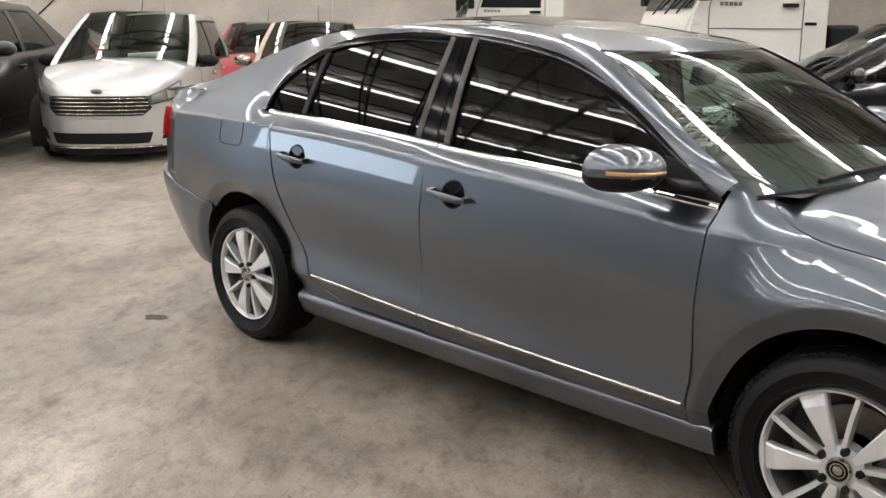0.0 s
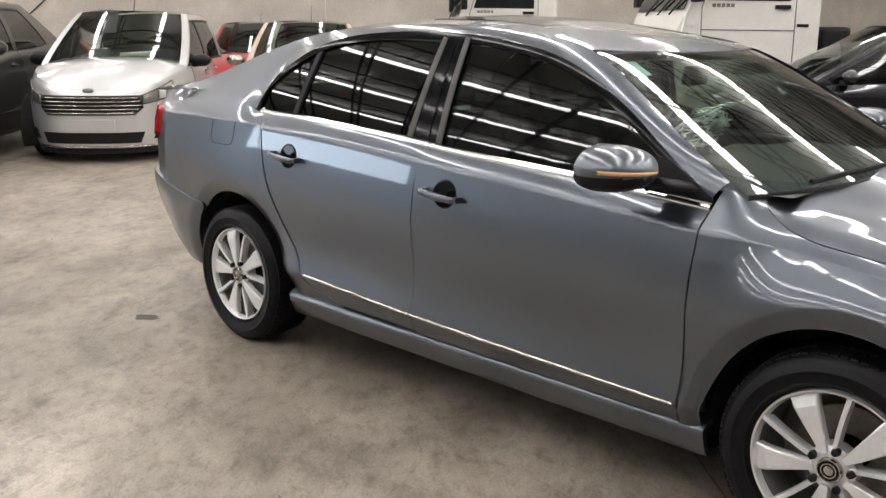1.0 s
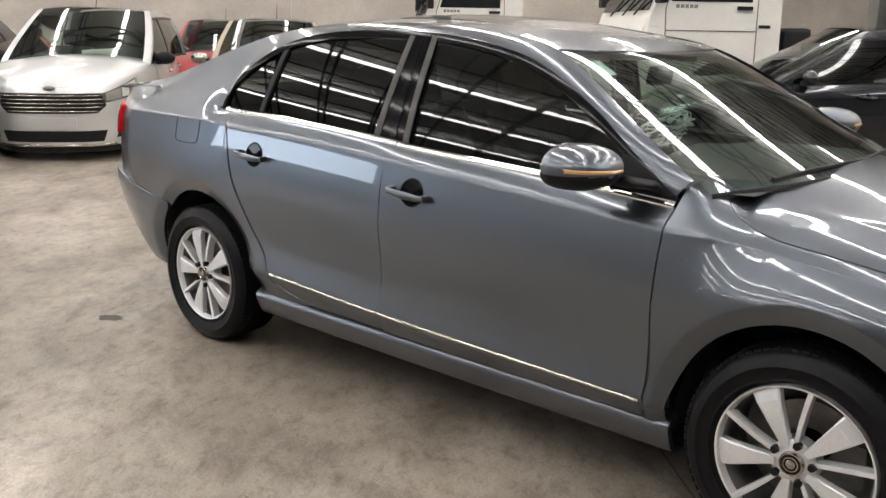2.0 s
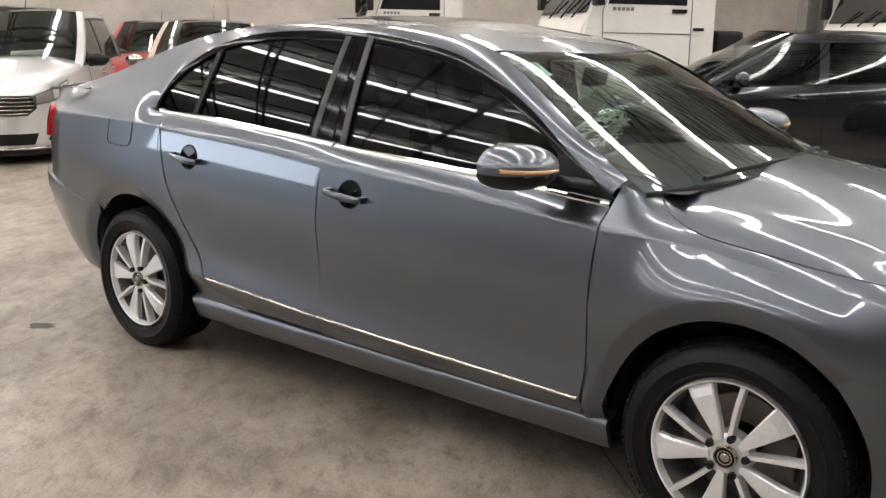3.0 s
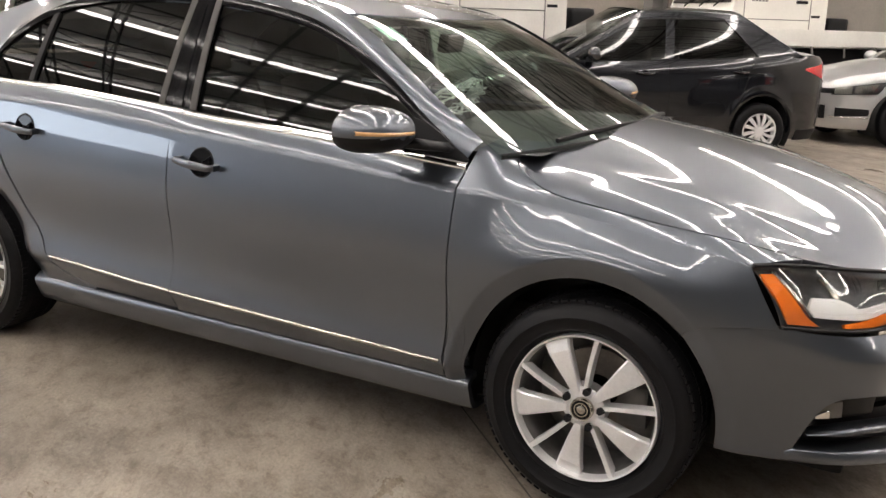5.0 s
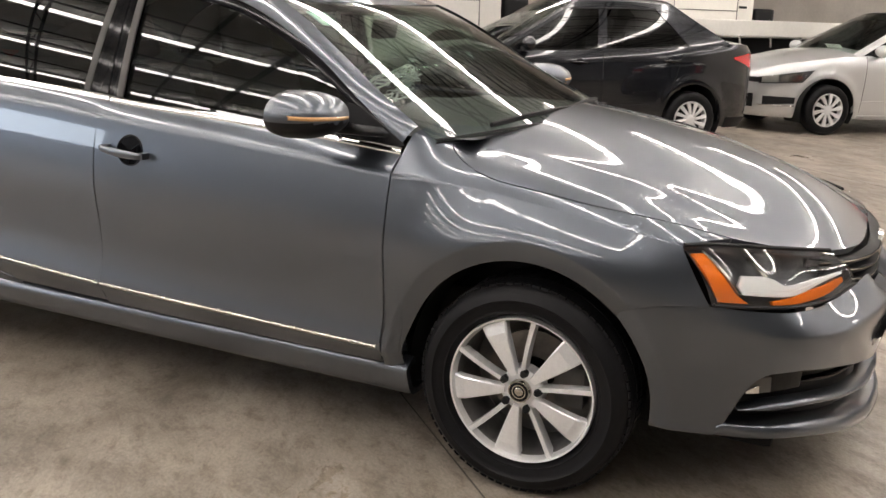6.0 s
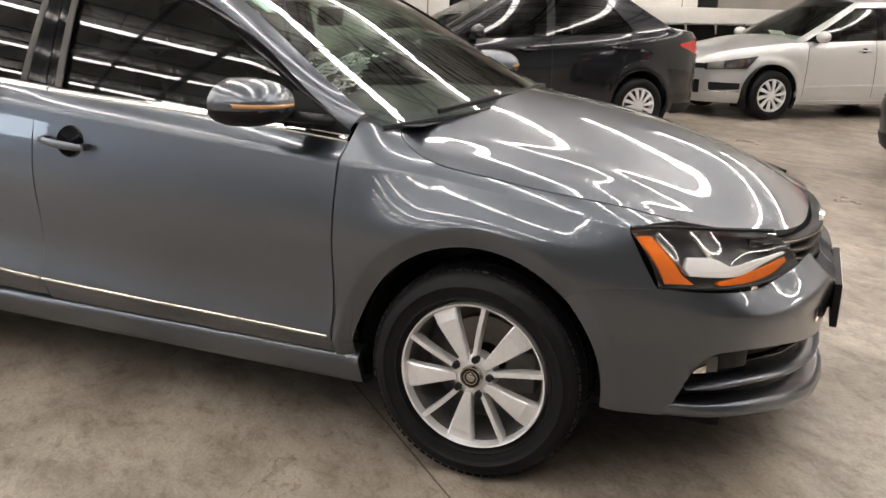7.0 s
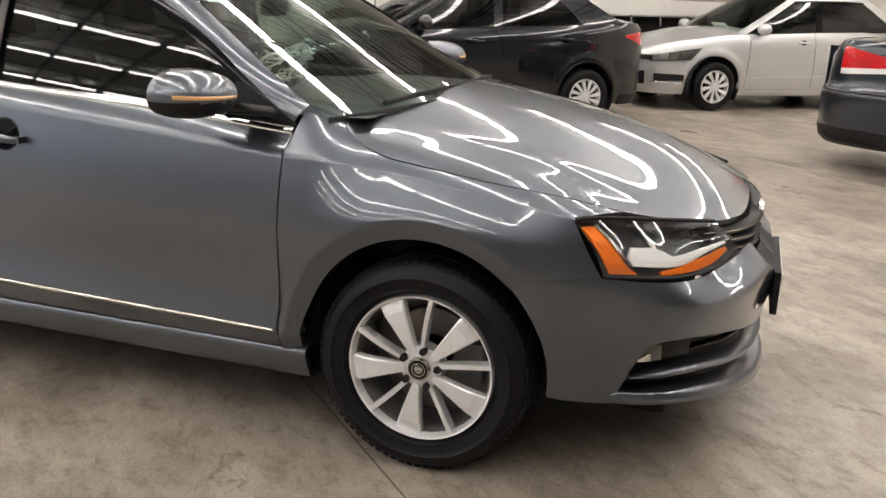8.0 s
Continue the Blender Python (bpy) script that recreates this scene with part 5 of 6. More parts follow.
def door_mirror(car, sign):
    """A rounded mirror shell with a lamp strip, on a short foot."""
    V, F = [], []
    nx, na = 32, 48
    for i in range(nx):
        t = i / (nx - 1)
        x = 1.992 + 0.165 * t
        fat = (1 - max(0, (t - 0.15) / 0.85) ** 2.6) ** 0.5 if t > 0.15 else 0.93 + 0.07 * (t / 0.15)
        fat = max(fat, 0.05)
        for k in range(na):
            a = k * math.tau / na
            c, s = math.cos(a), math.sin(a)
            hy = 0.126 * fat
            hz = 0.071 * fat
            y = 0.992 + hy * math.copysign(abs(c) ** 0.9, c)
            z = 1.028 + hz * math.copysign(abs(s) ** 0.9, s) * (0.92 if s > 0 else 0.86)
            V.append((x, sign * y, z))
    for i in range(nx - 1):
        for k in range(na):
            F.append((i * na + k, i * na + (k + 1) % na, (i + 1) * na + (k + 1) % na, (i + 1) * na + k))
    F.append(tuple(range(na)))
    F.append(tuple((nx - 1) * na + k for k in range(na)))
    m = raw("door_mirror", V, F, PAINT, car, "body-coloured door mirror with lamp strip", True, 60)
    # black lower half
    low = [f for f in F[:-2] if sum(V[k][2] for k in f) / len(f) < 1.018]
    used = sorted({k for f in low for k in f})
    remap = {k: i for i, k in enumerate(used)}
    c = np.array((2.057, sign * 0.992, 1.031))
    raw("mirror_base", [tuple(c + (np.array(V[k]) - c) * 1.012) for k in used], [tuple(remap[k] for k in f) for f in low], BLACK_TRIM, m, "black underside", True)
    # lamp strip along the outer and front face
    def front_x(y, z):
        best = 1.994
        for t in np.linspace(0.15, 0.999, 200):
            fat = max((1 - ((t - 0.15) / 0.85) ** 2.6) ** 0.5, 0.05)
            c, s = (y - 0.992) / (0.126 * fat), (z - 1.028) / (0.071 * fat * (0.92 if z > 1.028 else 0.86))
            if abs(c) <= 1 and abs(c) ** (2 / 0.9) + abs(s) ** (2 / 0.9) <= 1:
                best = 1.992 + 0.165 * t
        return best

    P = []
    for y in np.linspace(1.113, 0.95, 18):
        zc = 1.026 + 0.006 * (y - 0.945) / 0.15
        P.append([(front_x(y, zc + dz) + dx, sign * (y + 0.001), zc + dz) for dz, dx in ((-0.006, 0.001), (-0.003, 0.004), (0.002, 0.004), (0.0045, 0.001))])
    sheet("turn_strip", P, SIGNAL_LENS, m, "clear turn signal strip", 0.004, inward=(1.93, sign * 0.9, 1.018))
    # mirror glass on its rear face
    bm = bmesh.new()
    r = bmesh.ops.create_cone(bm, cap_ends=True, segments=32, radius1=0.1, radius2=0.1, depth=0.004,
                              matrix=Matrix.Translation((1.9905, sign * 0.992, 1.031)) @ Matrix.Diagonal((1, 1.0, 0.6, 1)) @ Matrix.Rotation(radians(90), 4, "Y"))
    part("mirror_glass", bm, CHROME, m)
    bm = bmesh.new()
    rows = []
    for t in np.linspace(0, 1, 6):
        y, z, x = 0.80 + 0.12 * t, 0.97 + 0.02 * t, 2.145 - 0.03 * t
        rows.append([bm.verts.new((x + dx, sign * y, z + dz)) for dx, dz in ((-0.05, -0.014), (0.045, -0.012), (0.05, 0.0), (0.03, 0.016), (-0.04, 0.018), (-0.055, 0.0))])
    for p, q in zip(rows, rows[1:]):
        for i in range(6):
            bm.faces.new((p[i], p[(i + 1) % 6], q[(i + 1) % 6], q[i]))
    bm.faces.new(rows[0])
    bm.faces.new(rows[-1])
    part("mirror_foot", bm, BLACK_TRIM, m, "", True)


def saloon_inside(car):
    for nm, b in (("floor_pan", (0.36, -0.78, 0.175, 2.26, 0.78, 0.36, 0.02)), ("fuel_tank", (-0.45, -0.62, 0.2, 0.36, 0.62, 0.45, 0.02)),
                  ("engine_tray", (2.26, -0.62, 0.18, 3.3, 0.62, 0.5, 0.03)), ("boot_tub", (-0.98, -0.6, 0.3, -0.45, 0.6, 0.7, 0.03))):
        bm = bmesh.new()
        box(bm, *b)
        part(nm, bm, LINER, car)
    P = []
    for t in np.linspace(-1, 1, 25):
        y = 0.70 * t
        P.append([(1.72, y, 0.62), (1.70, y, 0.86), (1.74, y, 0.93 + 0.02 * math.exp(-((t + 0.5) / 0.25) ** 2) * 0 + 0.03 * math.exp(-((t - 0.5) / 0.28) ** 2)), (1.86, y, 0.955), (2.25, y, 0.955), (2.42, y, 0.96)])
    sheet("dashboard", P, DASH, car, "dark plastic dashboard", 0.0, inward=(2.2, 0, 0.6))
    for y in (-0.37, 0.37):
        seat(car, 1.05, y, 0.5)
    bm = bmesh.new()
    box(bm, 0.05, -0.64, 0.42, 0.58, 0.64, 0.58, 0.05)
    box(bm, -0.10, -0.62, 0.5, 0.10, 0.62, 1.05, 0.05, Matrix.Translation((0, 0, 0)) @ Matrix.Rotation(radians(-12), 4, "Y"))
    part("rear_bench", bm, CLOTH, car, "dark cloth rear bench")
    V, F = [], []
    n, m = 36, 8
    for i in range(n):
        a = i * math.tau / n
        for j in range(m):
            b = j * math.tau / m
            r = 0.185 + 0.014 * math.cos(b)
            V.append((0.014 * math.sin(b), r * math.cos(a), r * math.sin(a)))
    for i in range(n):
        for j in range(m):
            F.append((i * m + j, ((i + 1) % n) * m + j, ((i + 1) % n) * m + (j + 1) % m, i * m + (j + 1) % m))
    wheel = raw("steering_wheel", V, F, DASH, car, "black steering wheel")
    wheel.matrix_basis = pose(1.53, 0.37, 0.90, 0, -25, 0)
    bm = bmesh.new()
    box(bm, -0.02, -0.11, -0.035, 0.02, 0.11, 0.035, 0.012)
    mir = part("inside_mirror", bm, BLACK_TRIM, car, "black inside mirror")
    mir.matrix_basis = pose(1.68, 0.10, 1.235, 0, 10, 12)
    rng = random.Random(4)
    bm = bmesh.new()
    for k in range(26):
        a0 = rng.uniform(0, 6.28)
        pts = []
        for i in range(9):
            a = a0 + i * rng.uniform(0.1, 0.22)
            r = 0.16 + rng.uniform(-0.05, 0.05)
            pts.append((1.55 + rng.uniform(-0.03, 0.05) + 0.06 * math.sin(a), 0.37 + r * math.cos(a), 0.99 + 0.42 * r * math.sin(a) + rng.uniform(-0.01, 0.01)))
        tube(bm, spline(pts, 16), rng.uniform(0.0012, 0.004), 4)
    film = part("wheel_film", bm, FILM, car, "crumpled clear film over the steering wheel", True)
    film["kind"] = "stuff"
    bm = bmesh.new()
    box(bm, 1.60, 0.21, 1.225, 1.62, 0.27, 1.262, 0.003)
    part("warning_tag", bm, TAG, car, "small red tag on the sun visor")
    for y in (-0.34, 0.36):
        bm = bmesh.new()
        box(bm, 1.44, y - 0.2, 1.285, 1.60, y + 0.2, 1.30, 0.006)
        part("sun_visor", bm, HEADLINER, car, "pale sun visor")
    bm = bmesh.new()
    box(bm, -0.04, -0.05, 0, 0.04, 0.05, 0.003)
    st = part("parking_sticker", bm, STICKER, car, "small pale green sticker")
    st.matrix_basis = pose(1.745, -0.44, 1.272, 0, 31, 0)
    # door cards close the cabin below the windows
    for s in (-1, 1):
        P = [[(x, s * 0.755, z) for z in (0.32, 0.6, 0.95)] for x in np.linspace(0.1, 2.2, 6)]
        sheet("door_card", P, DASH, car, "", 0.0, inward=(1.1, 0, 0.6))
    P = [[(x, y, 1.355 + 0.03 * (1 - (y / 0.55) ** 2) - 0.1 * max(0, (x - 1.2) / 0.45) ** 2 - 0.1 * max(0, (0.4 - x) / 0.4) ** 2) for y in np.linspace(-0.54, 0.54, 9)] for x in np.linspace(0.0, 1.62, 12)]
    sheet("headliner", P, HEADLINER, car, "pale grey headlining", 0.0, inward=(1.0, 0, 2.5))


def seat(car, x, y, z):
    bm = bmesh.new()
    box(bm, x - 0.02, y - 0.25, z - 0.1, x + 0.5, y + 0.25, z + 0.06, 0.05)
    box(bm, -0.07, -0.24, 0, 0.07, 0.24, 0.6, 0.06, Matrix.Translation((x - 0.02, y, z)) @ Matrix.Rotation(radians(-18), 4, "Y"))
    box(bm, -0.05, -0.13, 0.62, 0.05, 0.13, 0.8, 0.045, Matrix.Translation((x - 0.02, y, z)) @ Matrix.Rotation(radians(-18), 4, "Y"))
    part("front_seat", bm, CLOTH, car, "dark cloth front seat with headrest", True)


FILM = material("clear_film", (0.75, 0.85, 0.8), rough=0.15, coat=1.0)
TAG = material("red_tag", (0.35, 0.06, 0.03), rough=0.6)
STICKER = material("sticker_print", (0.45, 0.7, 0.62), rough=0.5)
HEADLINER = material("headlining", (0.4, 0.39, 0.37), rough=0.95, grain=0.05)


def build_saloon():
    car = empty("saloon_car")
    tagged(car, "graphite grey metallic four-door saloon parked in the hall", "car")
    for sign in (-1, 1):
        saloon_side(car, sign)
        door_mirror(car, sign)
        for x, turn in ((0.0, radians(34)), (2.651, radians(45))):
            big_wheel(car, "wheel", (x, sign * 0.862, 0.3095), turn, sign)
    saloon_top(car)
    saloon_front(car)
    saloon_rear(car)
    saloon_inside(car)


build_saloon()


# ---- the other cars ----
class Shell:
    """Lower body of a plainer car. x runs forward from the rear axle; s runs along the outline from the nose's middle, plus to its left."""

    def __init__(self, wb, front, rear, half, top, sill=0.2, wheel_r=0.29, corner=4.2):
        self.wb, self.half, self.sill, self.r = wb, half, sill, wheel_r + 0.055
        self.x0, self.x1 = -rear, wb + front
        self.top = pchip(top)
        self.off = pchip([(0, 0.06), (0.1, 0.025), (0.3, 0.006), (0.55, 0.0), (0.75, 0.004), (0.86, 0.014), (0.94, 0.03), (1, 0.06)])
        xm, a = (self.x0 + self.x1) / 2, (self.x1 - self.x0) / 2
        pts = []
        for th in np.linspace(0, math.pi, 1200):
            c, s = math.cos(th), math.sin(th)
            ex = 2 / corner
            pts.append((xm + a * math.copysign(abs(c) ** ex, c), half * abs(s) ** ex))
        p = np.array(pts)
        d = np.concatenate([[0], np.cumsum(np.linalg.norm(np.diff(p, axis=0), axis=1))])
        self.line, self.dist, self.len = p, d, d[-1]

    def xy(self, s):
        t = abs(s)
        x, y = np.interp(t, self.dist, self.line[:, 0]), np.interp(t, self.dist, self.line[:, 1])
        return float(x), float(math.copysign(y, s))

    def s_of_x(self, x):
        return float(np.interp(-x, -self.line[:, 0], self.dist))

    def place(self, s, z, lift=0.0):
        x, y = self.xy(s)
        x2, y2 = self.xy(s + (0.004 if s >= 0 else -0.004))
        t = np.array((x2 - x, y2 - y)) * (1 if s >= 0 else -1)
        n = np.array((t[1], -t[0]))
        n = n / max(np.linalg.norm(n), 1e-9)
        if np.dot(n, (x - (self.x0 + self.x1) / 2, y)) < 0:
            n = -n
        zt = float(self.top(x))
        h = (z - self.sill) / (zt - self.sill)
        d = lift - float(self.off(min(1, max(0, h))))
        for cx in (0, self.wb):
            q = math.hypot(x - cx, z - self.r * 0.9)
            d += 0.012 * math.exp(-((q - self.r - 0.03) / 0.05) ** 2)
        return (x + n[0] * d, y + n[1] * d, z)

    def foot(self, x):
        for cx in (0, self.wb):
            d = self.r ** 2 - (x - cx) ** 2
            if d > 0:
                return max(self.sill, self.r * 0.9 + math.sqrt(d))
        return self.sill

    def patch(self, name, s0, s1, z0, z1, mat, parent, label="", lift=0.004, n=10, slant0=0.0, slant1=0.0, flange=0.012):
        """A panel on the skin; z0, z1: heights at the two ends (pairs) or one height; slants move the upper edge along s."""
        za = z0 if isinstance(z0, tuple) else (z0, z0)
        zb = z1 if isinstance(z1, tuple) else (z1, z1)
        P = []
        for a in np.linspace(0, 1, n):
            lo, hi = za[0] + (za[1] - za[0]) * a, zb[0] + (zb[1] - zb[0]) * a
            P.append([self.place(s0 + (s1 - s0) * a + (slant0 * (1 - a) + slant1 * a) * b, lo + (hi - lo) * b, lift) for b in np.linspace(0, 1, 7)])
        return sheet(name, P, mat, parent, label, flange, inward=(self.wb / 2, 0, 0.5))

    def build(self, parent, mat, label):
        ss = set(np.linspace(0, self.len, 170))
        for cx in (0, self.wb):
            for a in np.linspace(0, math.pi, 30):
                ss.add(self.s_of_x(cx + self.r * math.cos(a) * 0.9995))
        ss = sorted(ss)
        full = [-s for s in ss[::-1]] + ss[1:]
        P = []
        for s in full:
            x, y = self.xy(s)
            z0, z1 = self.foot(x), float(self.top(x))
            P.append([self.place(s, z0 + (z1 - z0) * b) for b in np.linspace(0, 1, 22)])
        return sheet("body", P, mat, parent, label, 0.03, inward=(self.wb / 2, 0, 0.4))

    def deck(self, name, xa, xb, crown, mat, parent, label):
        """A lid between the two sides, from the end xa of the car to xb."""
        front = abs(xa - self.x1) < abs(xa - self.x0)
        end = 0.0 if front else self.len
        s1 = self.s_of_x(xb)
        P = []
        for k in np.linspace(0, 1, 30):
            s = end + (s1 - end) * (0.012 + 0.988 * k ** 1.3)
            x = self.xy(s)[0]
            a, b = np.array(self.place(s, float(self.top(x)))), np.array(self.place(-s, float(self.top(x))))
            rise = crown * min(1, abs(a[1]) / self.half * 1.05) ** 2
            P.append([a + (b - a) * (t + 1) / 2 + np.array((0, 0, 0.001 + rise * (1 - abs(t) ** 2.4))) for t in np.linspace(-1, 1, 19)])
        return sheet(name, P, mat, parent, label, 0.0, inward=(self.wb / 2, 0, 0.2))


class Cabin:
    """Pillars, roof and panes over a Shell."""

    def __init__(self, shell, foot_front, foot_rear, roof_front, roof_rear, roof_z, half_low, half_high, post=1.02, back=0.30):
        self.s = shell
        self.ends = ((foot_front, foot_rear), (roof_front, roof_rear))
        self.zr, self.w, self.post, self.back = roof_z, (half_low, half_high), post, back

    def end(self, i, t):
        a, b = self.ends[0][i], self.ends[1][i]
        return a + (b - a) * (0.9 * t + 0.1 * t * t)

    def height(self, x, t):
        zb = float(self.s.top(min(max(x, self.s.x0), self.s.x1))) - 0.005
        u = (x - self.ends[1][1]) / (self.ends[1][0] - self.ends[1][1])
        return zb + (self.zr - 0.055 * (min(1.4, max(-0.5, u)) - 0.5) ** 2 - zb) * t

    def side(self, x, t, sg, lift=0.0):
        """A place on the side at height t: 0 at the belt, 1 at the roof's edge."""
        xm = 0.5 * (self.ends[0][0] + self.ends[0][1])
        w = self.w[0] + (self.w[1] - self.w[0]) * (0.5 * t + 0.5 * t * t) - 0.03 * ((x - xm) / 1.3) ** 2
        return (x, sg * (w + lift), self.height(x, t) + 0.35 * lift)

    def screen(self, i, s, t, lift=0.0):
        """A place on the windscreen (i 0) or the back window (i 1); s runs across from -1 to 1."""
        x = self.end(i, t)
        p = self.side(x, t, 1)
        out = 1 if i == 0 else -1
        bow = (0.15 - 0.06 * t) * (1 if i == 0 else 0.7)
        return (x + out * (bow * (1 - s * s) + lift * 0.7), s * p[1], p[2] + 0.042 * t * (1 - abs(s) ** 2.5) + 0.03 * (1 - t) * (1 - s * s) + lift * 0.7)

    def build(self, parent, mat, label, glass_front, glass_side, clear=True, pillar=None):
        inner = (self.s.wb / 2, 0, 0.7)
        rows = []
        for u in np.linspace(0, 1, 26):
            row = []
            for sg in (-1, 1):
                edge = []
                for t in (0.86, 0.9, 0.94, 0.975):
                    x = self.end(1, t) + (self.end(0, t) - self.end(1, t)) * u
                    edge.append(self.side(x, t, sg, 0.0))
                row.append(edge)
            x = self.end(1, 1) + (self.end(0, 1) - self.end(1, 1)) * u
            crown = []
            for q in np.linspace(-0.99, 0.99, 17):
                bow = (0.09 * u ** 3 - 0.063 * (1 - u) ** 3) * (1 - q * q)
                p = self.side(x, 1.0, 1)
                crown.append((x + bow, q * p[1], p[2] + 0.042 * (1 - abs(q) ** 2.5)))
            rows.append(row[0] + crown + row[1][::-1])
        top = sheet("roof", np.array(rows), mat, parent, label, 0.0, inward=(self.s.wb / 2, 0, 0.4))

        def panel(name, xa, xb, t0, t1, m, lift, sg, lab="", n=12, flange=0.006):
            P = [[self.side(xa(t) + (xb(t) - xa(t)) * u, t, sg, lift) for t in np.linspace(t0, t1, 10)] for u in np.linspace(0, 1, n)]
            return sheet(name, P, m, parent, lab, flange, inward=inner)

        f, r = (lambda t: self.end(0, t)), (lambda t: self.end(1, t))
        b = lambda t: self.post - 0.05 * t
        c = lambda t: r(t) + self.back * (1 - 0.45 * t)
        for sg in (1, -1):
            panel("front_pillar", lambda t: f(t) - 0.075, f, -0.02, 0.9, mat, 0.0, sg)
            panel("centre_pillar", lambda t: b(t) - 0.045, lambda t: b(t) + 0.045, -0.02, 0.9, pillar or mat, 0.0, sg)
            panel("rear_pillar", r, c, -0.03, 0.9, mat, 0.0, sg)
            panel("front_side_window", lambda t: b(t) + 0.04, lambda t: f(t) - 0.07, 0.0, 0.87, glass_side, -0.006, sg, "dark side pane", 18)
            panel("rear_side_window", lambda t: c(t) - 0.005, lambda t: b(t) - 0.04, 0.0, 0.87, glass_side, -0.006, sg, "dark side pane", 18)
            panel("window_trim", lambda t: c(t) - 0.01, lambda t: f(t) - 0.05, -0.02, 0.03, BLACK_TRIM, 0.003, sg, "", 30)
            panel("frame_trim", lambda t: c(t) - 0.01, lambda t: f(t) - 0.065, 0.84, 0.872, BLACK_TRIM, 0.002, sg, "", 30)
            for i in (0, 1):
                P = [[self.screen(i, sg * q, t) for t in np.linspace(-0.02, 1.0, 10)] for q in np.linspace(0.90 if i == 0 else 0.84, 1.0, 5)]
                sheet("screen_pillar", P, mat, parent, "", 0.0, inward=inner)
        for i, name, m, lab in ((0, "windscreen", glass_front, "raked windscreen"), (1, "back_window", GLASS_TINT, "back window")):
            q = 0.91 if i == 0 else 0.85
            w = sheet(name, [[self.screen(i, a, t, -0.004) for t in np.linspace(0.0, 0.985, 12)] for a in np.linspace(-q, q, 30)], m, parent, lab, 0.004, inward=inner)
            if clear and i == 0:
                w.visible_shadow = False
        return top


def mirror_for(parent, x, y, z, mat, sign, label="door mirror"):
    bm = bmesh.new()
    bmesh.ops.create_uvsphere(bm, u_segments=18, v_segments=12, radius=1, matrix=Matrix.Translation((x, sign * (y + 0.09), z)) @ Matrix.Diagonal((0.075, 0.115, 0.072, 1)))
    for v in bm.verts:
        if v.co.x < x - 0.02:
            v.co.x = x - 0.02
    m = part("door_mirror", bm, mat, parent, label, True)
    bm = bmesh.new()
    box(bm, x - 0.02, sign * (y - 0.06), z - 0.075, x + 0.045, sign * (y + 0.06), z - 0.035, 0.012)
    part("mirror_foot", bm, BLACK_TRIM, m)
    return m


def shut_lines(shell, parent, xs, z0, lines=True):
    """Dark grooves of the doors on both sides."""
    for sign in (1, -1):
        for x, lean in xs:
            bm = bmesh.new()
            zt = float(shell.top(x))
            tube(bm, [shell.place(sign * shell.s_of_x(x + lean * (z - 0.6)), z, -0.0005) for z in np.linspace(z0, zt, 14)], 0.0035, 5)
            part("shut_line", bm, LINER, parent)


def pull(shell, parent, x, z, sign, mat):
    bm = bmesh.new()
    s = sign * shell.s_of_x(x)
    ds = -0.085 if sign > 0 else 0.085
    a, b, c = shell.place(s, z, 0.012), shell.place(s + ds, z + 0.004, 0.035), shell.place(s + 2 * ds, z + 0.006, 0.012)
    tube(bm, spline([a, b, c], 9), 0.014, 7)
    part("door_handle", bm, mat, parent, "door handle", True)
    q = shell.place(s + ds, z, 0.0)
    bm = bmesh.new()
    bmesh.ops.create_uvsphere(bm, u_segments=16, v_segments=8, radius=1, matrix=Matrix.Translation(q) @ Matrix.Diagonal((0.045, 0.006, 0.036, 1)))
    part("handle_recess", bm, BLACK_GLOSS, parent, "", True)


def seats_for(parent, x_front, z, half):
    for y in (-half, half):
        bm = bmesh.new()
        box(bm, -0.06, -0.22, 0, 0.06, 0.22, 0.56, 0.05, Matrix.Translation((x_front, y, z)) @ Matrix.Rotation(radians(-14), 4, "Y"))
        box(bm, -0.045, -0.12, 0.58, 0.045, 0.12, 0.76, 0.04, Matrix.Translation((x_front, y, z)) @ Matrix.Rotation(radians(-14), 4, "Y"))
        part("front_seat", bm, CLOTH, parent, "dark seat with headrest", True)
    bm = bmesh.new()
    box(bm, x_front - 1.0, -half - 0.25, z - 0.1, x_front - 0.85, half + 0.25, z + 0.6, 0.05)
    part("rear_bench", bm, CLOTH, parent)
    bm = bmesh.new()
    box(bm, x_front + 0.55, -half - 0.3, z - 0.1, x_front + 1.0, half + 0.3, z + 0.33, 0.06)
    part("dashboard", bm, DASH, parent)
    bm = bmesh.new()
    box(bm, x_front - 1.4, -half - 0.3, 0.22, x_front + 1.2, half + 0.3, 0.4, 0.03)
    part("floor_pan", bm, LINER, parent)


def liners(shell, parent):
    for cx in (0, shell.wb):
        for sign in (1, -1):
            V, F = [], []
            for i in range(25):
                a = math.radians(-30 + 240 * i / 24)
                for y in (shell.half - 0.03, shell.half - 0.4):
                    V.append((cx + (shell.r + 0.01) * math.cos(a), sign * y, shell.r * 0.9 + (shell.r + 0.01) * math.sin(a)))
            F = [(2 * i, 2 * i + 1, 2 * i + 3, 2 * i + 2) for i in range(24)]
            raw("arch_liner", V, F, LINER, parent)


def wheels_for(car, shell, r, rim, cap, label, spokes=10, width=0.05, inset=0.02):
    for x in (0, shell.wb):
        for sign in (1, -1):
            small_wheel(car, (x, sign * (shell.half - inset), r), sign, r, rim, 0.2, spokes, cap, label, width)


def at_pose(x, y, deg):
    return pose(x, y, 0, 0, 0, deg)


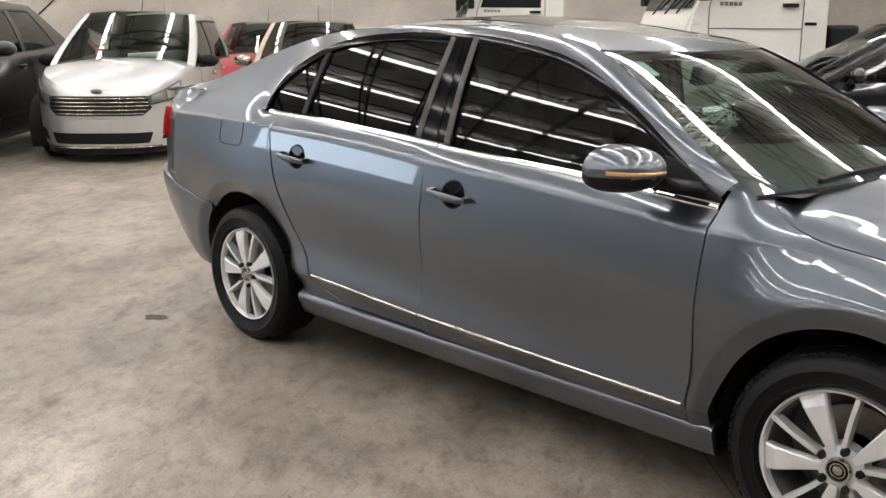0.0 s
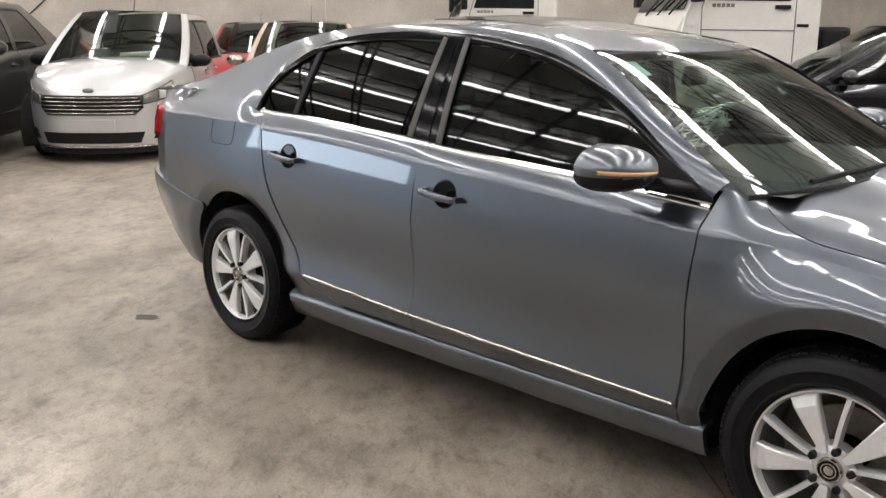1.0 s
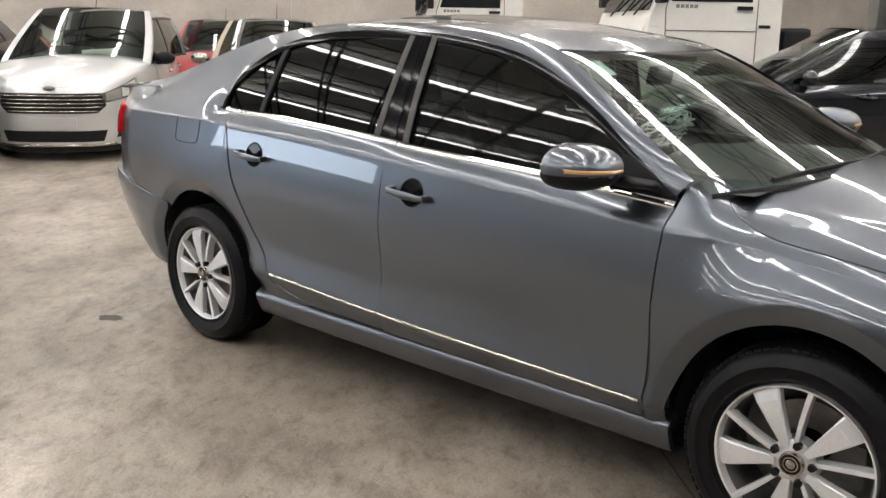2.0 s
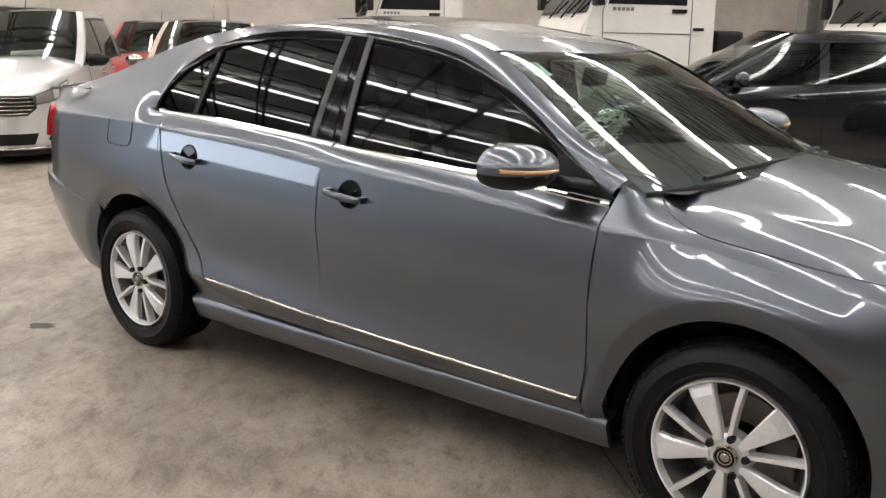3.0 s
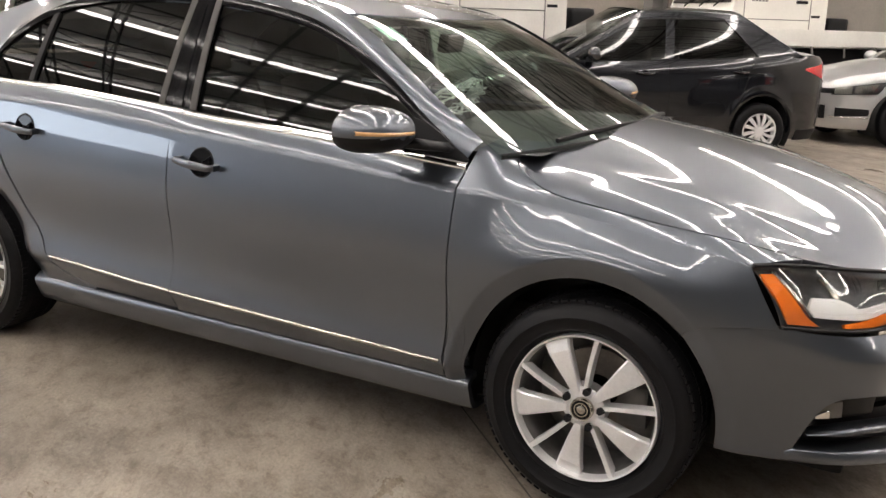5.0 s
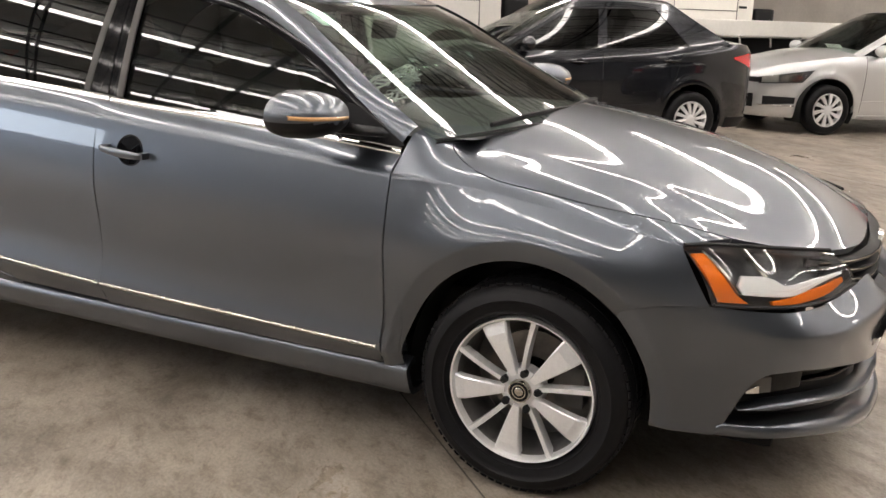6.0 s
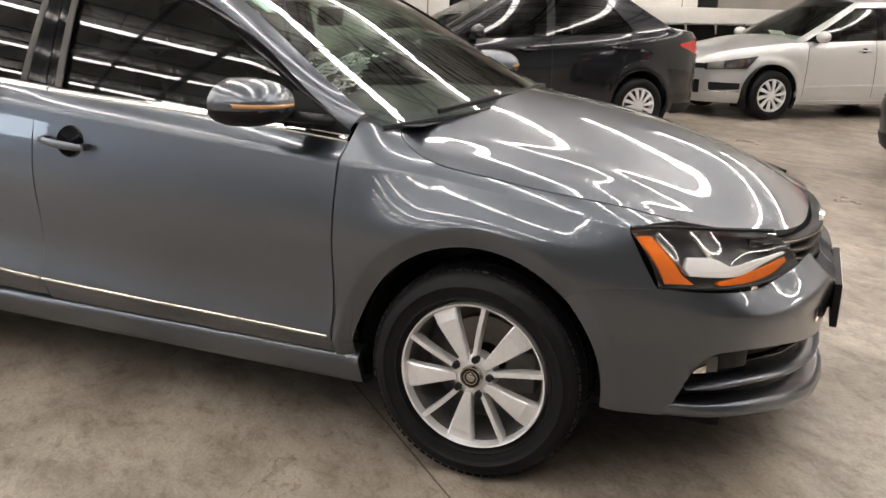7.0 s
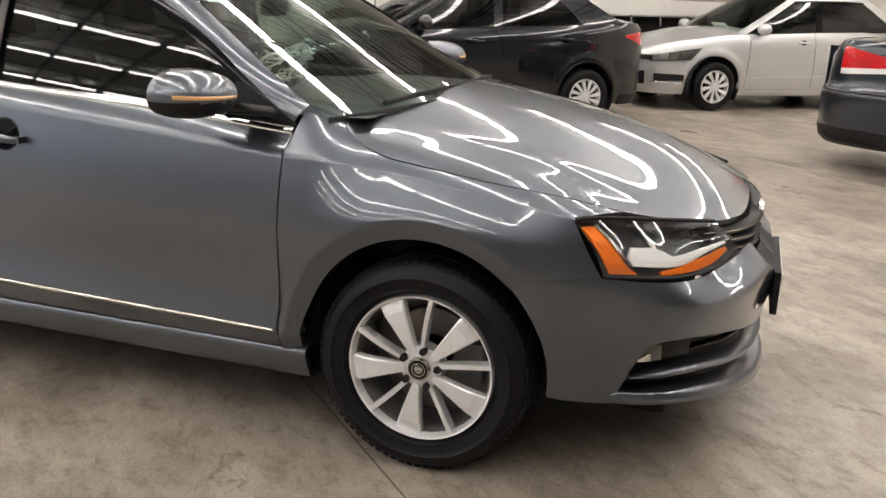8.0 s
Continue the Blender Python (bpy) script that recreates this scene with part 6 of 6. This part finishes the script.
def hatch_silver(m):
    """Silver hatchback seen from the front."""
    car = empty("hatchback_car", m)
    tagged(car, "silver hatchback with broad dark grille and paper on the dash", "car")
    sh = Shell(2.49, 0.76, 0.62, 0.848, [(-0.62, 0.98), (0, 1.0), (1.0, 0.985), (1.9, 0.96), (2.35, 0.945), (2.75, 0.895), (3.05, 0.835), (3.18, 0.785), (3.25, 0.74)], 0.14, 0.29, 3.0)
    sh.build(car, PAINT_SILVER, "silver body")
    sh.deck("hood", 3.235, 1.95, 0.085, PAINT_SILVER, car, "silver hood with two creases")
    cab = Cabin(sh, 2.16, -0.5, 1.18, -0.25, 1.53, 0.815, 0.635)
    cab.build(car, PAINT_SILVER, "silver roof", GLASS_CLEAR, GLASS_TINT, True, BLACK_GLOSS)
    seats_for(car, 1.0, 0.55, 0.34)
    liners(sh, car)
    wheels_for(car, sh, 0.29, 0.19, ALLOY, "silver wheel", inset=0.10)
    g = sh.patch("grille", -0.54, 0.54, 0.56, 0.685, BLACK_TRIM, car, "broad dark grille with chrome slats", 0.006, 24, 0.05, -0.05)
    sh.patch("grille_lower", -0.44, 0.44, 0.49, 0.562, BLACK_TRIM, g, "", 0.006, 24, -0.10, 0.10)
    for k in range(5):
        w = (0.45, 0.49, 0.52, 0.515, 0.49)[k]
        bm = bmesh.new()
        tube(bm, [sh.place(s, 0.51 + 0.038 * k, 0.012) for s in np.linspace(-w, w, 24)], 0.0065, 6)
        part("grille_slat", bm, SATIN, g, "", True)
    bm = bmesh.new()
    bmesh.ops.create_uvsphere(bm, u_segments=16, v_segments=8, radius=1, matrix=Matrix.Translation(sh.place(0, 0.735, 0.03)) @ Matrix.Diagonal((0.02, 0.058, 0.024, 1)))
    part("badge", bm, STEEL_GREY, car, "plain oval badge", True)
    lg = sh.patch("lower_grille", -0.5, 0.5, 0.205, 0.315, BLACK_TRIM, car, "dark lower grille", 0.006, 24, -0.04, 0.04)
    bm = bmesh.new()
    tube(bm, [sh.place(s, 0.168, 0.016) for s in np.linspace(-0.66, 0.66, 26)], 0.012, 6)
    part("bumper_strip", bm, SATIN, lg, "", True)
    sh.patch("bumper_skirt", -0.95, 0.95, 0.10, 0.155, BLACK_TRIM, car, "black bumper foot", 0.008, 30)
    sh.patch("number_plate", -0.24, 0.24, 0.335, 0.445, PAINT_SILVER, car, "blank plate panel", 0.012, 12)
    for sign in (1, -1):
        lamp = sh.patch("headlight", sign * 0.50, sign * 1.02, (0.585, 0.66), (0.68, 0.825), LAMP_GREY, car, "swept-back clear headlamp", 0.004, 14)
        sh.patch("lens", sign * 0.495, sign * 1.025, (0.58, 0.655), (0.685, 0.83), LENS_CLEAR, lamp, "clear lens", 0.018, 14)
        sh.patch("lamp_bowl", sign * 0.54, sign * 0.73, (0.605, 0.63), (0.685, 0.735), LAMP_PALE, lamp, "", 0.014, 8)
        sh.patch("lamp_bowl", sign * 0.75, sign * 0.99, (0.64, 0.675), (0.74, 0.805), WHITE_LENS, lamp, "", 0.012, 8)
        sh.patch("fog_recess", sign * 0.66, sign * 0.9, (0.235, 0.25), (0.335, 0.36), BLACK_TRIM, car, "dark fog lamp recess", 0.012, 10, 0.04 * sign, -0.03 * sign)
        mirror_for(car, 1.86, 0.80, 1.0, BLACK_TRIM, sign, "black door mirror")
        pull(sh, car, 1.15, 0.84, sign, PAINT_SILVER)
        pull(sh, car, 0.25, 0.86, sign, PAINT_SILVER)
    shut_lines(sh, car, [(2.0, -0.06), (1.05, 0.02), (0.25, -0.3)], 0.3)
    bm = bmesh.new()
    box(bm, -0.11, -0.19, -0.002, 0.11, 0.19, 0.002)
    p = part("dash_paper", bm, PAPER, car, "white paper on the dash")
    p.matrix_basis = pose(1.93, 0.20, 1.045, 4, -24, 18)
    bm = bmesh.new()
    tube(bm, [(1.12, 0.0, 1.53), (0.98, 0.0, 1.76)], [0.006, 0.003], 6)
    part("aerial", bm, BLACK_TRIM, car)
    for sign in (1, -1):
        bm = bmesh.new()
        tube(bm, [(2.12, sign * 0.1, 0.985), (2.2, sign * 0.55, 0.98)], 0.008, 5)
        part("wiper", bm, BLACK_TRIM, car)
    return car


def saloon_dark(m, label, paint, cover=True, lights=True, paper=False):
    """A dark compact saloon seen from its side."""
    car = empty("compact_saloon", m)
    tagged(car, label, "car")
    sh = Shell(2.49, 0.77, 0.90, 0.848, [(-0.90, 0.97), (-0.82, 1.045), (-0.5, 1.066), (0, 1.04), (0.6, 1.0), (1.0, 0.985), (1.9, 0.955), (2.35, 0.94), (2.75, 0.885), (3.05, 0.80), (3.2, 0.72), (3.26, 0.68)], 0.2, 0.29, 4.6)
    sh.build(car, paint, "dark metallic body")
    sh.deck("hood", 3.24, 1.95, 0.085, paint, car, "dark hood")
    sh.deck("boot_lid", -1.05, -0.12, 0.05, paint, car, "dark boot lid")
    cab = Cabin(sh, 2.19, -0.44, 1.25, 0.2, 1.465, 0.775, 0.565, 1.04, 0.50)
    cab.build(car, paint, "dark roof", GLASS_CLEAR, GLASS_TINT)
    seats_for(car, 1.0, 0.55, 0.34)
    liners(sh, car)
    wheels_for(car, sh, 0.288, 0.187, ALLOY, "silver multi-spoke wheel cover", 12, 0.042)
    for sign in (1, -1):
        lamp = sh.patch("tail_light", sign * (sh.len - 0.98), sign * (sh.len - 0.52), (0.915, 0.77), (0.935, 1.0), RED_LENS, car, "red wraparound tail lamp", 0.006, 12)
        sh.patch("headlight", sign * 0.62, sign * 1.16, (0.635, 0.74), (0.705, 0.835), CHROME, car, "clear headlamp", 0.004, 14)
        mirror_for(car, 1.86, 0.80, 1.03, paint, sign, "door mirror in body colour")
        pull(sh, car, 1.22, 0.855, sign, paint)
        pull(sh, car, 0.20, 0.885, sign, paint)
        s0, s1 = sign * sh.s_of_x(2.1), sign * sh.s_of_x(0.42)
        sh.patch("door_crease", s0, s1, (0.40, 0.425), (0.415, 0.445), paint, car, "", 0.006, 24)
    sh.patch("grille", -0.56, 0.56, 0.56, 0.71, BLACK_TRIM, car, "dark grille", 0.006, 20)
    sh.patch("bumper_skirt", sh.len - 1.0, sh.len, 0.19, 0.30, BLACK_TRIM, car, "", 0.006, 16)
    shut_lines(sh, car, [(2.02, -0.06), (1.04, 0.02), (0.26, -0.32)], 0.3)
    return car


def hatch_light(m):
    """Silver saloon seen from its front quarter."""
    car = empty("silver_saloon", m)
    tagged(car, "silver saloon with alloy wheels and paper on the dash", "car")
    sh = Shell(2.55, 0.86, 0.95, 0.845, [(-0.95, 0.98), (-0.85, 1.02), (-0.4, 1.02), (0.6, 0.99), (1.0, 0.98), (1.9, 0.945), (2.4, 0.925), (2.8, 0.87), (3.1, 0.82), (3.27, 0.765), (3.41, 0.70)], 0.19, 0.3, 3.2)
    sh.build(car, PAINT_SILVER, "silver body")
    sh.deck("hood", 3.39, 1.98, 0.085, PAINT_SILVER, car, "silver hood")
    sh.deck("boot_lid", -0.94, -0.1, 0.04, PAINT_SILVER, car, "silver boot lid")
    cab = Cabin(sh, 2.2, -0.55, 1.25, 0.15, 1.44, 0.77, 0.56)
    cab.build(car, PAINT_SILVER, "silver roof", GLASS_CLEAR, GLASS_TINT, True, BLACK_GLOSS)
    seats_for(car, 1.05, 0.55, 0.34)
    liners(sh, car)
    wheels_for(car, sh, 0.3, 0.2, ALLOY, "silver ten-spoke alloy wheel", 10, 0.05)
    for sign in (1, -1):
        lamp = sh.patch("headlight", sign * 0.50, sign * 1.0, (0.585, 0.615), (0.665, 0.765), LAMP_GREY, car, "dark headlamp with bright bowls", 0.004, 14, 0, 0.13 * sign)
        sh.patch("lamp_bowl", sign * 0.53, sign * 0.72, (0.60, 0.61), (0.672, 0.70), LAMP_PALE, lamp, "", 0.010, 8)
        sh.patch("lamp_bowl", sign * 0.74, sign * 0.93, (0.615, 0.625), (0.695, 0.735), SATIN, lamp, "", 0.010, 8, 0.02 * sign, 0.08 * sign)
        sh.patch("lens", sign * 0.495, sign * 1.005, (0.58, 0.61), (0.67, 0.77), LENS_CLEAR, lamp, "clear lens", 0.018, 14, 0, 0.13 * sign)
        sh.patch("side_grille", sign * 0.56, sign * 0.93, (0.34, 0.36), (0.44, 0.435), BLACK_TRIM, car, "black side grille", 0.006, 10)
        bm = bmesh.new()
        tube(bm, [sh.place(sign * s, 0.335, 0.014) for s in np.linspace(0.5, 0.93, 12)], 0.008, 6)
        part("grille_trim", bm, CHROME, car, "", True)
        mirror_for(car, 1.95, 0.79, 1.01, PAINT_SILVER, sign, "silver door mirror")
        pull(sh, car, 1.2, 0.85, sign, PAINT_SILVER)
        pull(sh, car, 0.25, 0.87, sign, PAINT_SILVER)
        s0, s1 = sign * sh.s_of_x(2.12), sign * sh.s_of_x(0.42)
        sh.patch("door_crease", s0, s1, (0.385, 0.42), (0.41, 0.45), PAINT_SILVER, car, "", 0.007, 24)
        sh.patch("sill_trim", s0, s1, 0.19, 0.235, PAINT_SILVER, car, "", 0.008, 24)
    sh.patch("grille", -0.53, 0.53, 0.60, 0.66, BLACK_TRIM, car, "slim dark grille", 0.006, 20)
    sh.patch("lower_grille", -0.44, 0.44, 0.3, 0.46, BLACK_TRIM, car, "dark lower grille", 0.006, 20)
    shut_lines(sh, car, [(2.1, -0.05), (1.1, 0.02), (0.3, -0.32)], 0.28)
    bm = bmesh.new()
    box(bm, -0.1, -0.15, -0.002, 0.1, 0.15, 0.002)
    p = part("dash_paper", bm, PAPER, car, "white paper on the dash")
    p.matrix_basis = pose(2.02, 0.1, 1.0, 0, -38, 0)
    return car


def saloon_navy(m):
    """Dark saloon seen from its rear corner."""
    car = empty("navy_saloon", m)
    tagged(car, "dark navy saloon showing its tail lamps", "car")
    sh = Shell(2.71, 0.85, 1.1, 0.89, [(-1.1, 0.99), (-1.0, 1.05), (-0.5, 1.06), (0, 1.04), (1.0, 1.0), (2.0, 0.96), (2.6, 0.93), (3.0, 0.86), (3.4, 0.75), (3.56, 0.68)], 0.22, 0.31, 3.2)
    sh.off = pchip([(0, 0.07), (0.1, 0.03), (0.3, 0.008), (0.48, 0.0), (0.54, 0.012), (0.585, 0.05), (0.9, 0.065), (1, 0.1)])
    sh.build(car, PAINT_NAVY, "dark navy body")
    sh.deck("boot_lid", -1.095, 0.0, 0.04, PAINT_NAVY, car, "dark boot lid with a lip")
    sh.deck("hood", 3.5, 2.1, 0.08, PAINT_NAVY, car, "dark hood")
    cab = Cabin(sh, 2.3, -0.6, 1.35, 0.2, 1.45, 0.79, 0.58)
    cab.build(car, PAINT_NAVY, "dark roof", GLASS_CLEAR, GLASS_TINT)
    seats_for(car, 1.1, 0.55, 0.35)
    liners(sh, car)
    wheels_for(car, sh, 0.31, 0.21, ALLOY, "silver alloy wheel")
    for sign in (1, -1):
        lamp = sh.patch("tail_light", sign * (sh.len - 1.10), sign * (sh.len - 0.58), (0.865, 0.835), (0.93, 1.015), RED_LENS, car, "red tail lamp", 0.008, 14)
        sh.patch("reverse_light", sign * (sh.len - 1.10), sign * (sh.len - 0.58), (0.825, 0.79), (0.863, 0.835), WHITE_LENS, lamp, "white lower lamp", 0.008, 14)
        mirror_for(car, 2.0, 0.83, 1.02, PAINT_NAVY, sign)
    bm = bmesh.new()
    tube(bm, [sh.place(s, 0.66, 0.004) for s in np.linspace(sh.len - 1.35, sh.len, 30)], 0.012, 6)
    tube(bm, [sh.place(-s, 0.66, 0.004) for s in np.linspace(sh.len - 1.35, sh.len, 30)], 0.012, 6)
    part("bumper_ridge", bm, PAINT_NAVY, car, "", True)
    sh.patch("bumper_trim", sh.len - 1.2, sh.len, 0.24, 0.36, BLACK_TRIM, car, "", 0.01, 20)
    sh.patch("bumper_trim", -sh.len, -sh.len + 1.2, 0.24, 0.36, BLACK_TRIM, car, "", 0.01, 20)
    shut_lines(sh, car, [(1.1, 0.02), (0.3, -0.3)], 0.3)
    return car


def hatch_plain(m, name, label, paint, roof=1.5):
    """A hatchback of which roof and windows show behind the others."""
    car = empty(name, m)
    tagged(car, label, "car")
    sh = Shell(2.47, 0.76, 0.6, 0.83, [(-0.6, 0.97), (0, 1.0), (1.0, 0.985), (1.9, 0.96), (2.35, 0.945), (2.75, 0.88), (3.05, 0.80), (3.23, 0.68)], 0.2, 0.29, 3.4)
    sh.build(car, paint, "painted body")
    sh.deck("hood", 3.2, 1.95, 0.085, paint, car, "hood")
    cab = Cabin(sh, 2.1, -0.5, 1.2, -0.2, roof, 0.765, 0.57)
    cab.build(car, paint, "roof", GLASS_CLEAR, GLASS_CLEAR)
    seats_for(car, 1.0, 0.55, 0.33)
    liners(sh, car)
    wheels_for(car, sh, 0.29, 0.19, ALLOY, "silver wheel")
    sh.patch("grille", -0.5, 0.5, 0.58, 0.68, BLACK_TRIM, car, "dark grille", 0.006, 20)
    for sign in (1, -1):
        sh.patch("headlight", sign * 0.6, sign * 1.1, (0.63, 0.72), (0.7, 0.82), WHITE_LENS, car, "headlamp", 0.004, 12)
        mirror_for(car, 1.86, 0.79, 1.02, SATIN, sign)
    bm = bmesh.new()
    tube(bm, [(0.2, 0.0, roof + 0.04), (0.05, 0.0, roof + 0.25)], [0.006, 0.003], 6)
    part("aerial", bm, BLACK_TRIM, car)
    return car


def build_cars():
    hatch_silver(at_pose(-8.306, 3.378, -41) @ Matrix.Scale(1.04, 4))
    saloon_dark(at_pose(-8.98, 1.27, -41) @ Matrix.Scale(1.15, 4), "dark grey saloon parked beside the silver hatchback", PAINT_BLACK, False)
    hatch_plain(at_pose(-7.39, 5.39, -41), "beige_hatchback", "beige hatchback with pale mirror, parked behind the saloon", PAINT_BEIGE)
    hatch_plain(at_pose(-11.5, 7.4, -41), "red_hatchback", "red hatchback behind the silver one", PAINT_RED, 1.52)
    saloon_dark(at_pose(1.22, 7.28, 220), "dark grey compact saloon with silver wheel covers", PAINT_DARK)
    hatch_light(at_pose(4.5, 10.97, 218))
    saloon_navy(at_pose(5.10, 5.33, -14))


build_cars()


# ---- white trucks ----
def cab_side(bm, profile, y0, y1):
    """A plate with the outline profile (x, z) between y0 and y1."""
    a = [bm.verts.new((x, y0, z)) for x, z in profile]
    b = [bm.verts.new((x, y1, z)) for x, z in profile]
    bm.faces.new(a)
    bm.faces.new(b[::-1])
    n = len(profile)
    for k in range(n):
        bm.faces.new((a[k], b[k], b[(k + 1) % n], a[(k + 1) % n]))


def truck(m, label, bed=5.0, window=True):
    """Cab-over truck: x forward, the cab's nose at x 0, ground at z 0."""
    t = empty("truck", m)
    tagged(t, label, "truck", "white trucks")
    w = 1.02
    prof = [(-0.02, 0.62), (0.0, 1.0), (-0.02, 1.45), (-0.10, 1.62), (-0.42, 2.45), (-0.56, 2.55), (-1.62, 2.58), (-1.70, 2.5), (-1.72, 1.2), (-1.62, 1.02),
            (-1.5, 0.98)] + [(-0.98 - 0.5 * math.cos(a), 0.62 + 0.53 * math.sin(a)) for a in np.linspace(0.5, math.pi - 0.5, 12)] + [(-0.40, 0.80), (-0.36, 0.62)]
    bm = bmesh.new()
    cab_side(bm, prof, -w, w)
    bmesh.ops.bevel(bm, geom=[e for e in bm.edges if abs(e.verts[0].co.y) == abs(e.verts[1].co.y) and e.verts[0].co.y == e.verts[1].co.y], offset=0.05, segments=3, affect="EDGES")
    cab = part("cab", bm, PAINT_WHITE, t, "white painted cab", True)
    cab.data.set_sharp_from_angle(angle=radians(38))
    # windscreen
    P = [[(-0.10 - 0.32 * b + 0.012, y, 1.64 + 0.8 * b + 0.01) for b in np.linspace(0.04, 0.94, 5)] for y in np.linspace(-w + 0.1, w - 0.1, 9)]
    ws = sheet("windscreen", P, GLASS_DARK, cab, "dark windscreen", 0.01, inward=(-1, 0, 1.5))
    for k in (-0.45, 0.05, 0.5):
        bm = bmesh.new()
        tube(bm, [(-0.07, k, 1.63), (-0.14, k + 0.4, 1.86)], 0.012, 5)
        part("wiper", bm, BLACK_TRIM, ws)
    for s in (1, -1):
        y = s * w
        P = [[(x, y + s * 0.006, z) for z in np.linspace(1.78, 2.38, 4)] for x in np.linspace(-0.47, -1.32, 6)]
        for row in P[:1]:
            for j in range(4):
                row[j] = (-0.34 - 0.2 * j / 3, row[j][1], row[j][2])
        sheet("side_window", P, GLASS_DARK, cab, "dark cab window", 0.012, inward=(-1, 0, 2))
        bm = bmesh.new()
        for a, b in (((-0.30, 1.0), (-0.28, 1.70)), ((-0.28, 1.70), (-0.5, 2.42)), ((-0.5, 2.42), (-1.38, 2.42)), ((-1.38, 2.42), (-1.40, 1.02)), ((-0.29, 1.45), (-1.40, 1.45))):
            tube(bm, [(a[0], y + s * 0.003, a[1]), (b[0], y + s * 0.003, b[1])], 0.007, 5)
        part("door_seam", bm, STEEL_GREY, cab)
        bm = bmesh.new()
        box(bm, -1.32, y - 0.01, 1.69, -1.14, y + s * 0.035, 1.735, 0.01)
        part("door_handle", bm, BLACK_TRIM, cab, "black door handle")
        bm = bmesh.new()
        for k in range(5):
            box(bm, -0.40 - 0.055 * k, y - 0.005, 1.705, -0.44 - 0.055 * k, y + s * 0.007, 1.745, 0.0)
        part("door_mark", bm, STEEL_GREY, cab)
        bm = bmesh.new()
        box(bm, -1.42, y - 0.005, 1.49, -1.56, y + s * 0.008, 1.525, 0.0)
        part("side_badge", bm, BLACK_TRIM, cab)
        bm = bmesh.new()
        box(bm, -0.09, y - 0.03, 1.49, -0.2, y + s * 0.012, 1.56, 0.01)
        part("corner_lamp", bm, WHITE_LENS, cab, "small clear side lamp")
        # arch lip
        bm = bmesh.new()
        tube(bm, [(-0.98 - 0.53 * math.cos(a), y + s * 0.004, 0.62 + 0.56 * math.sin(a)) for a in np.linspace(0.3, math.pi - 0.3, 20)], 0.022, 6)
        part("arch_lip", bm, PAINT_WHITE, cab, "", True)
        small_wheel(t, (-0.98, s * 0.98, 0.42), s, 0.42, 0.25, 0, 6, STEEL_GREY, "steel truck wheel")
        if bed:
            small_wheel(t, (-4.4, s * 0.98, 0.42), s, 0.42, 0.25, 0, 6, STEEL_GREY, "steel truck wheel")
        bm = bmesh.new()
        box(bm, -0.22, s * 1.06, 1.75, -0.12, s * 1.26, 2.15, 0.03)
        tube(bm, [(-0.2, s * 1.0, 2.2), (-0.15, s * 1.15, 2.16)], 0.015, 6)
        part("door_mirror", bm, BLACK_TRIM, cab, "tall black mirror")
    bm = bmesh.new()
    box(bm, -1.76, 0.6, 1.0, -2.1, 1.0, 1.5, 0.06)
    part("air_filter_box", bm, BLACK_TRIM, t, "black plastic box behind the cab", True)
    bm = bmesh.new()
    box(bm, -0.02, -w + 0.02, 0.42, 0.06, w - 0.02, 0.7, 0.03)
    part("bumper", bm, PAINT_WHITE, t, "white steel bumper")
    bm = bmesh.new()
    box(bm, -0.2, -0.4, 0.5, -1.75 - bed, 0.4, 0.85)
    part("chassis", bm, BLACK_TRIM, t)
    if bed:
        bm = bmesh.new()
        box(bm, -2.35, -1.1, 1.08, -2.35 - bed, 1.1, 1.2, 0.01)
        b = part("flat_bed", bm, PAINT_WHITE, t, "white steel flat bed")
        for s in (1, -1):
            bm = bmesh.new()
            box(bm, -2.35, s * 1.1, 1.1, -2.35 - bed, s * 1.14, 1.32, 0.012)
            part("side_rail", bm, PAINT_WHITE, b)
            for k in range(9):
                bm = bmesh.new()
                tube(bm, [(-2.6 - 0.55 * k, s * 1.15, 1.10), (-2.6 - 0.55 * k, s * 1.17, 1.0), (-2.62 - 0.55 * k, s * 1.15, 0.96)], 0.016, 6)
                part("tie_hook", bm, STEEL_GREY, b)
            bm = bmesh.new()
            box(bm, -2.4, s * 0.85, 0.72, -2.3 - bed, s * 0.9, 1.07, 0.01)
            part("under_rail", bm, BLACK_TRIM, b)
    return t


def build_trucks():
    truck(pose(-2.75, 7.1, 0, 0, 0, 228), "white cab-over truck with black side box and flat bed", 6.5)
    truck(pose(-0.32, 11.7, 0, 0, 0, 222), "white cab-over truck parked behind the flat bed", 0.0)
    truck(pose(-7.54, 8.44, 0, 0, 0, 228), "white cab-over truck standing by the wall", 0.0)
    # steel columns before the wall
    bm = bmesh.new()
    box(bm, -0.16, -0.16, 0, 0.16, -0.13, 5.6)
    box(bm, -0.16, 0.13, 0, 0.16, 0.16, 5.6)
    box(bm, -0.015, -0.14, 0, 0.015, 0.14, 5.6)
    first = part("steel_column", bm, STEEL_GREY)
    for k, (x, y) in enumerate(((-1.4, 13.3), (4.2, 19.5), (-7.4, 8.0 + 0.9), (-13.0, 2.0))):
        ob = first if k == 0 else new("steel_column", first.data)
        ob.matrix_basis = pose(x, y, 0, 0, 0, TURN_HALL)
        tagged(ob, "grey steel column standing before the wall", "column", "steel columns", "structure")


build_trucks()
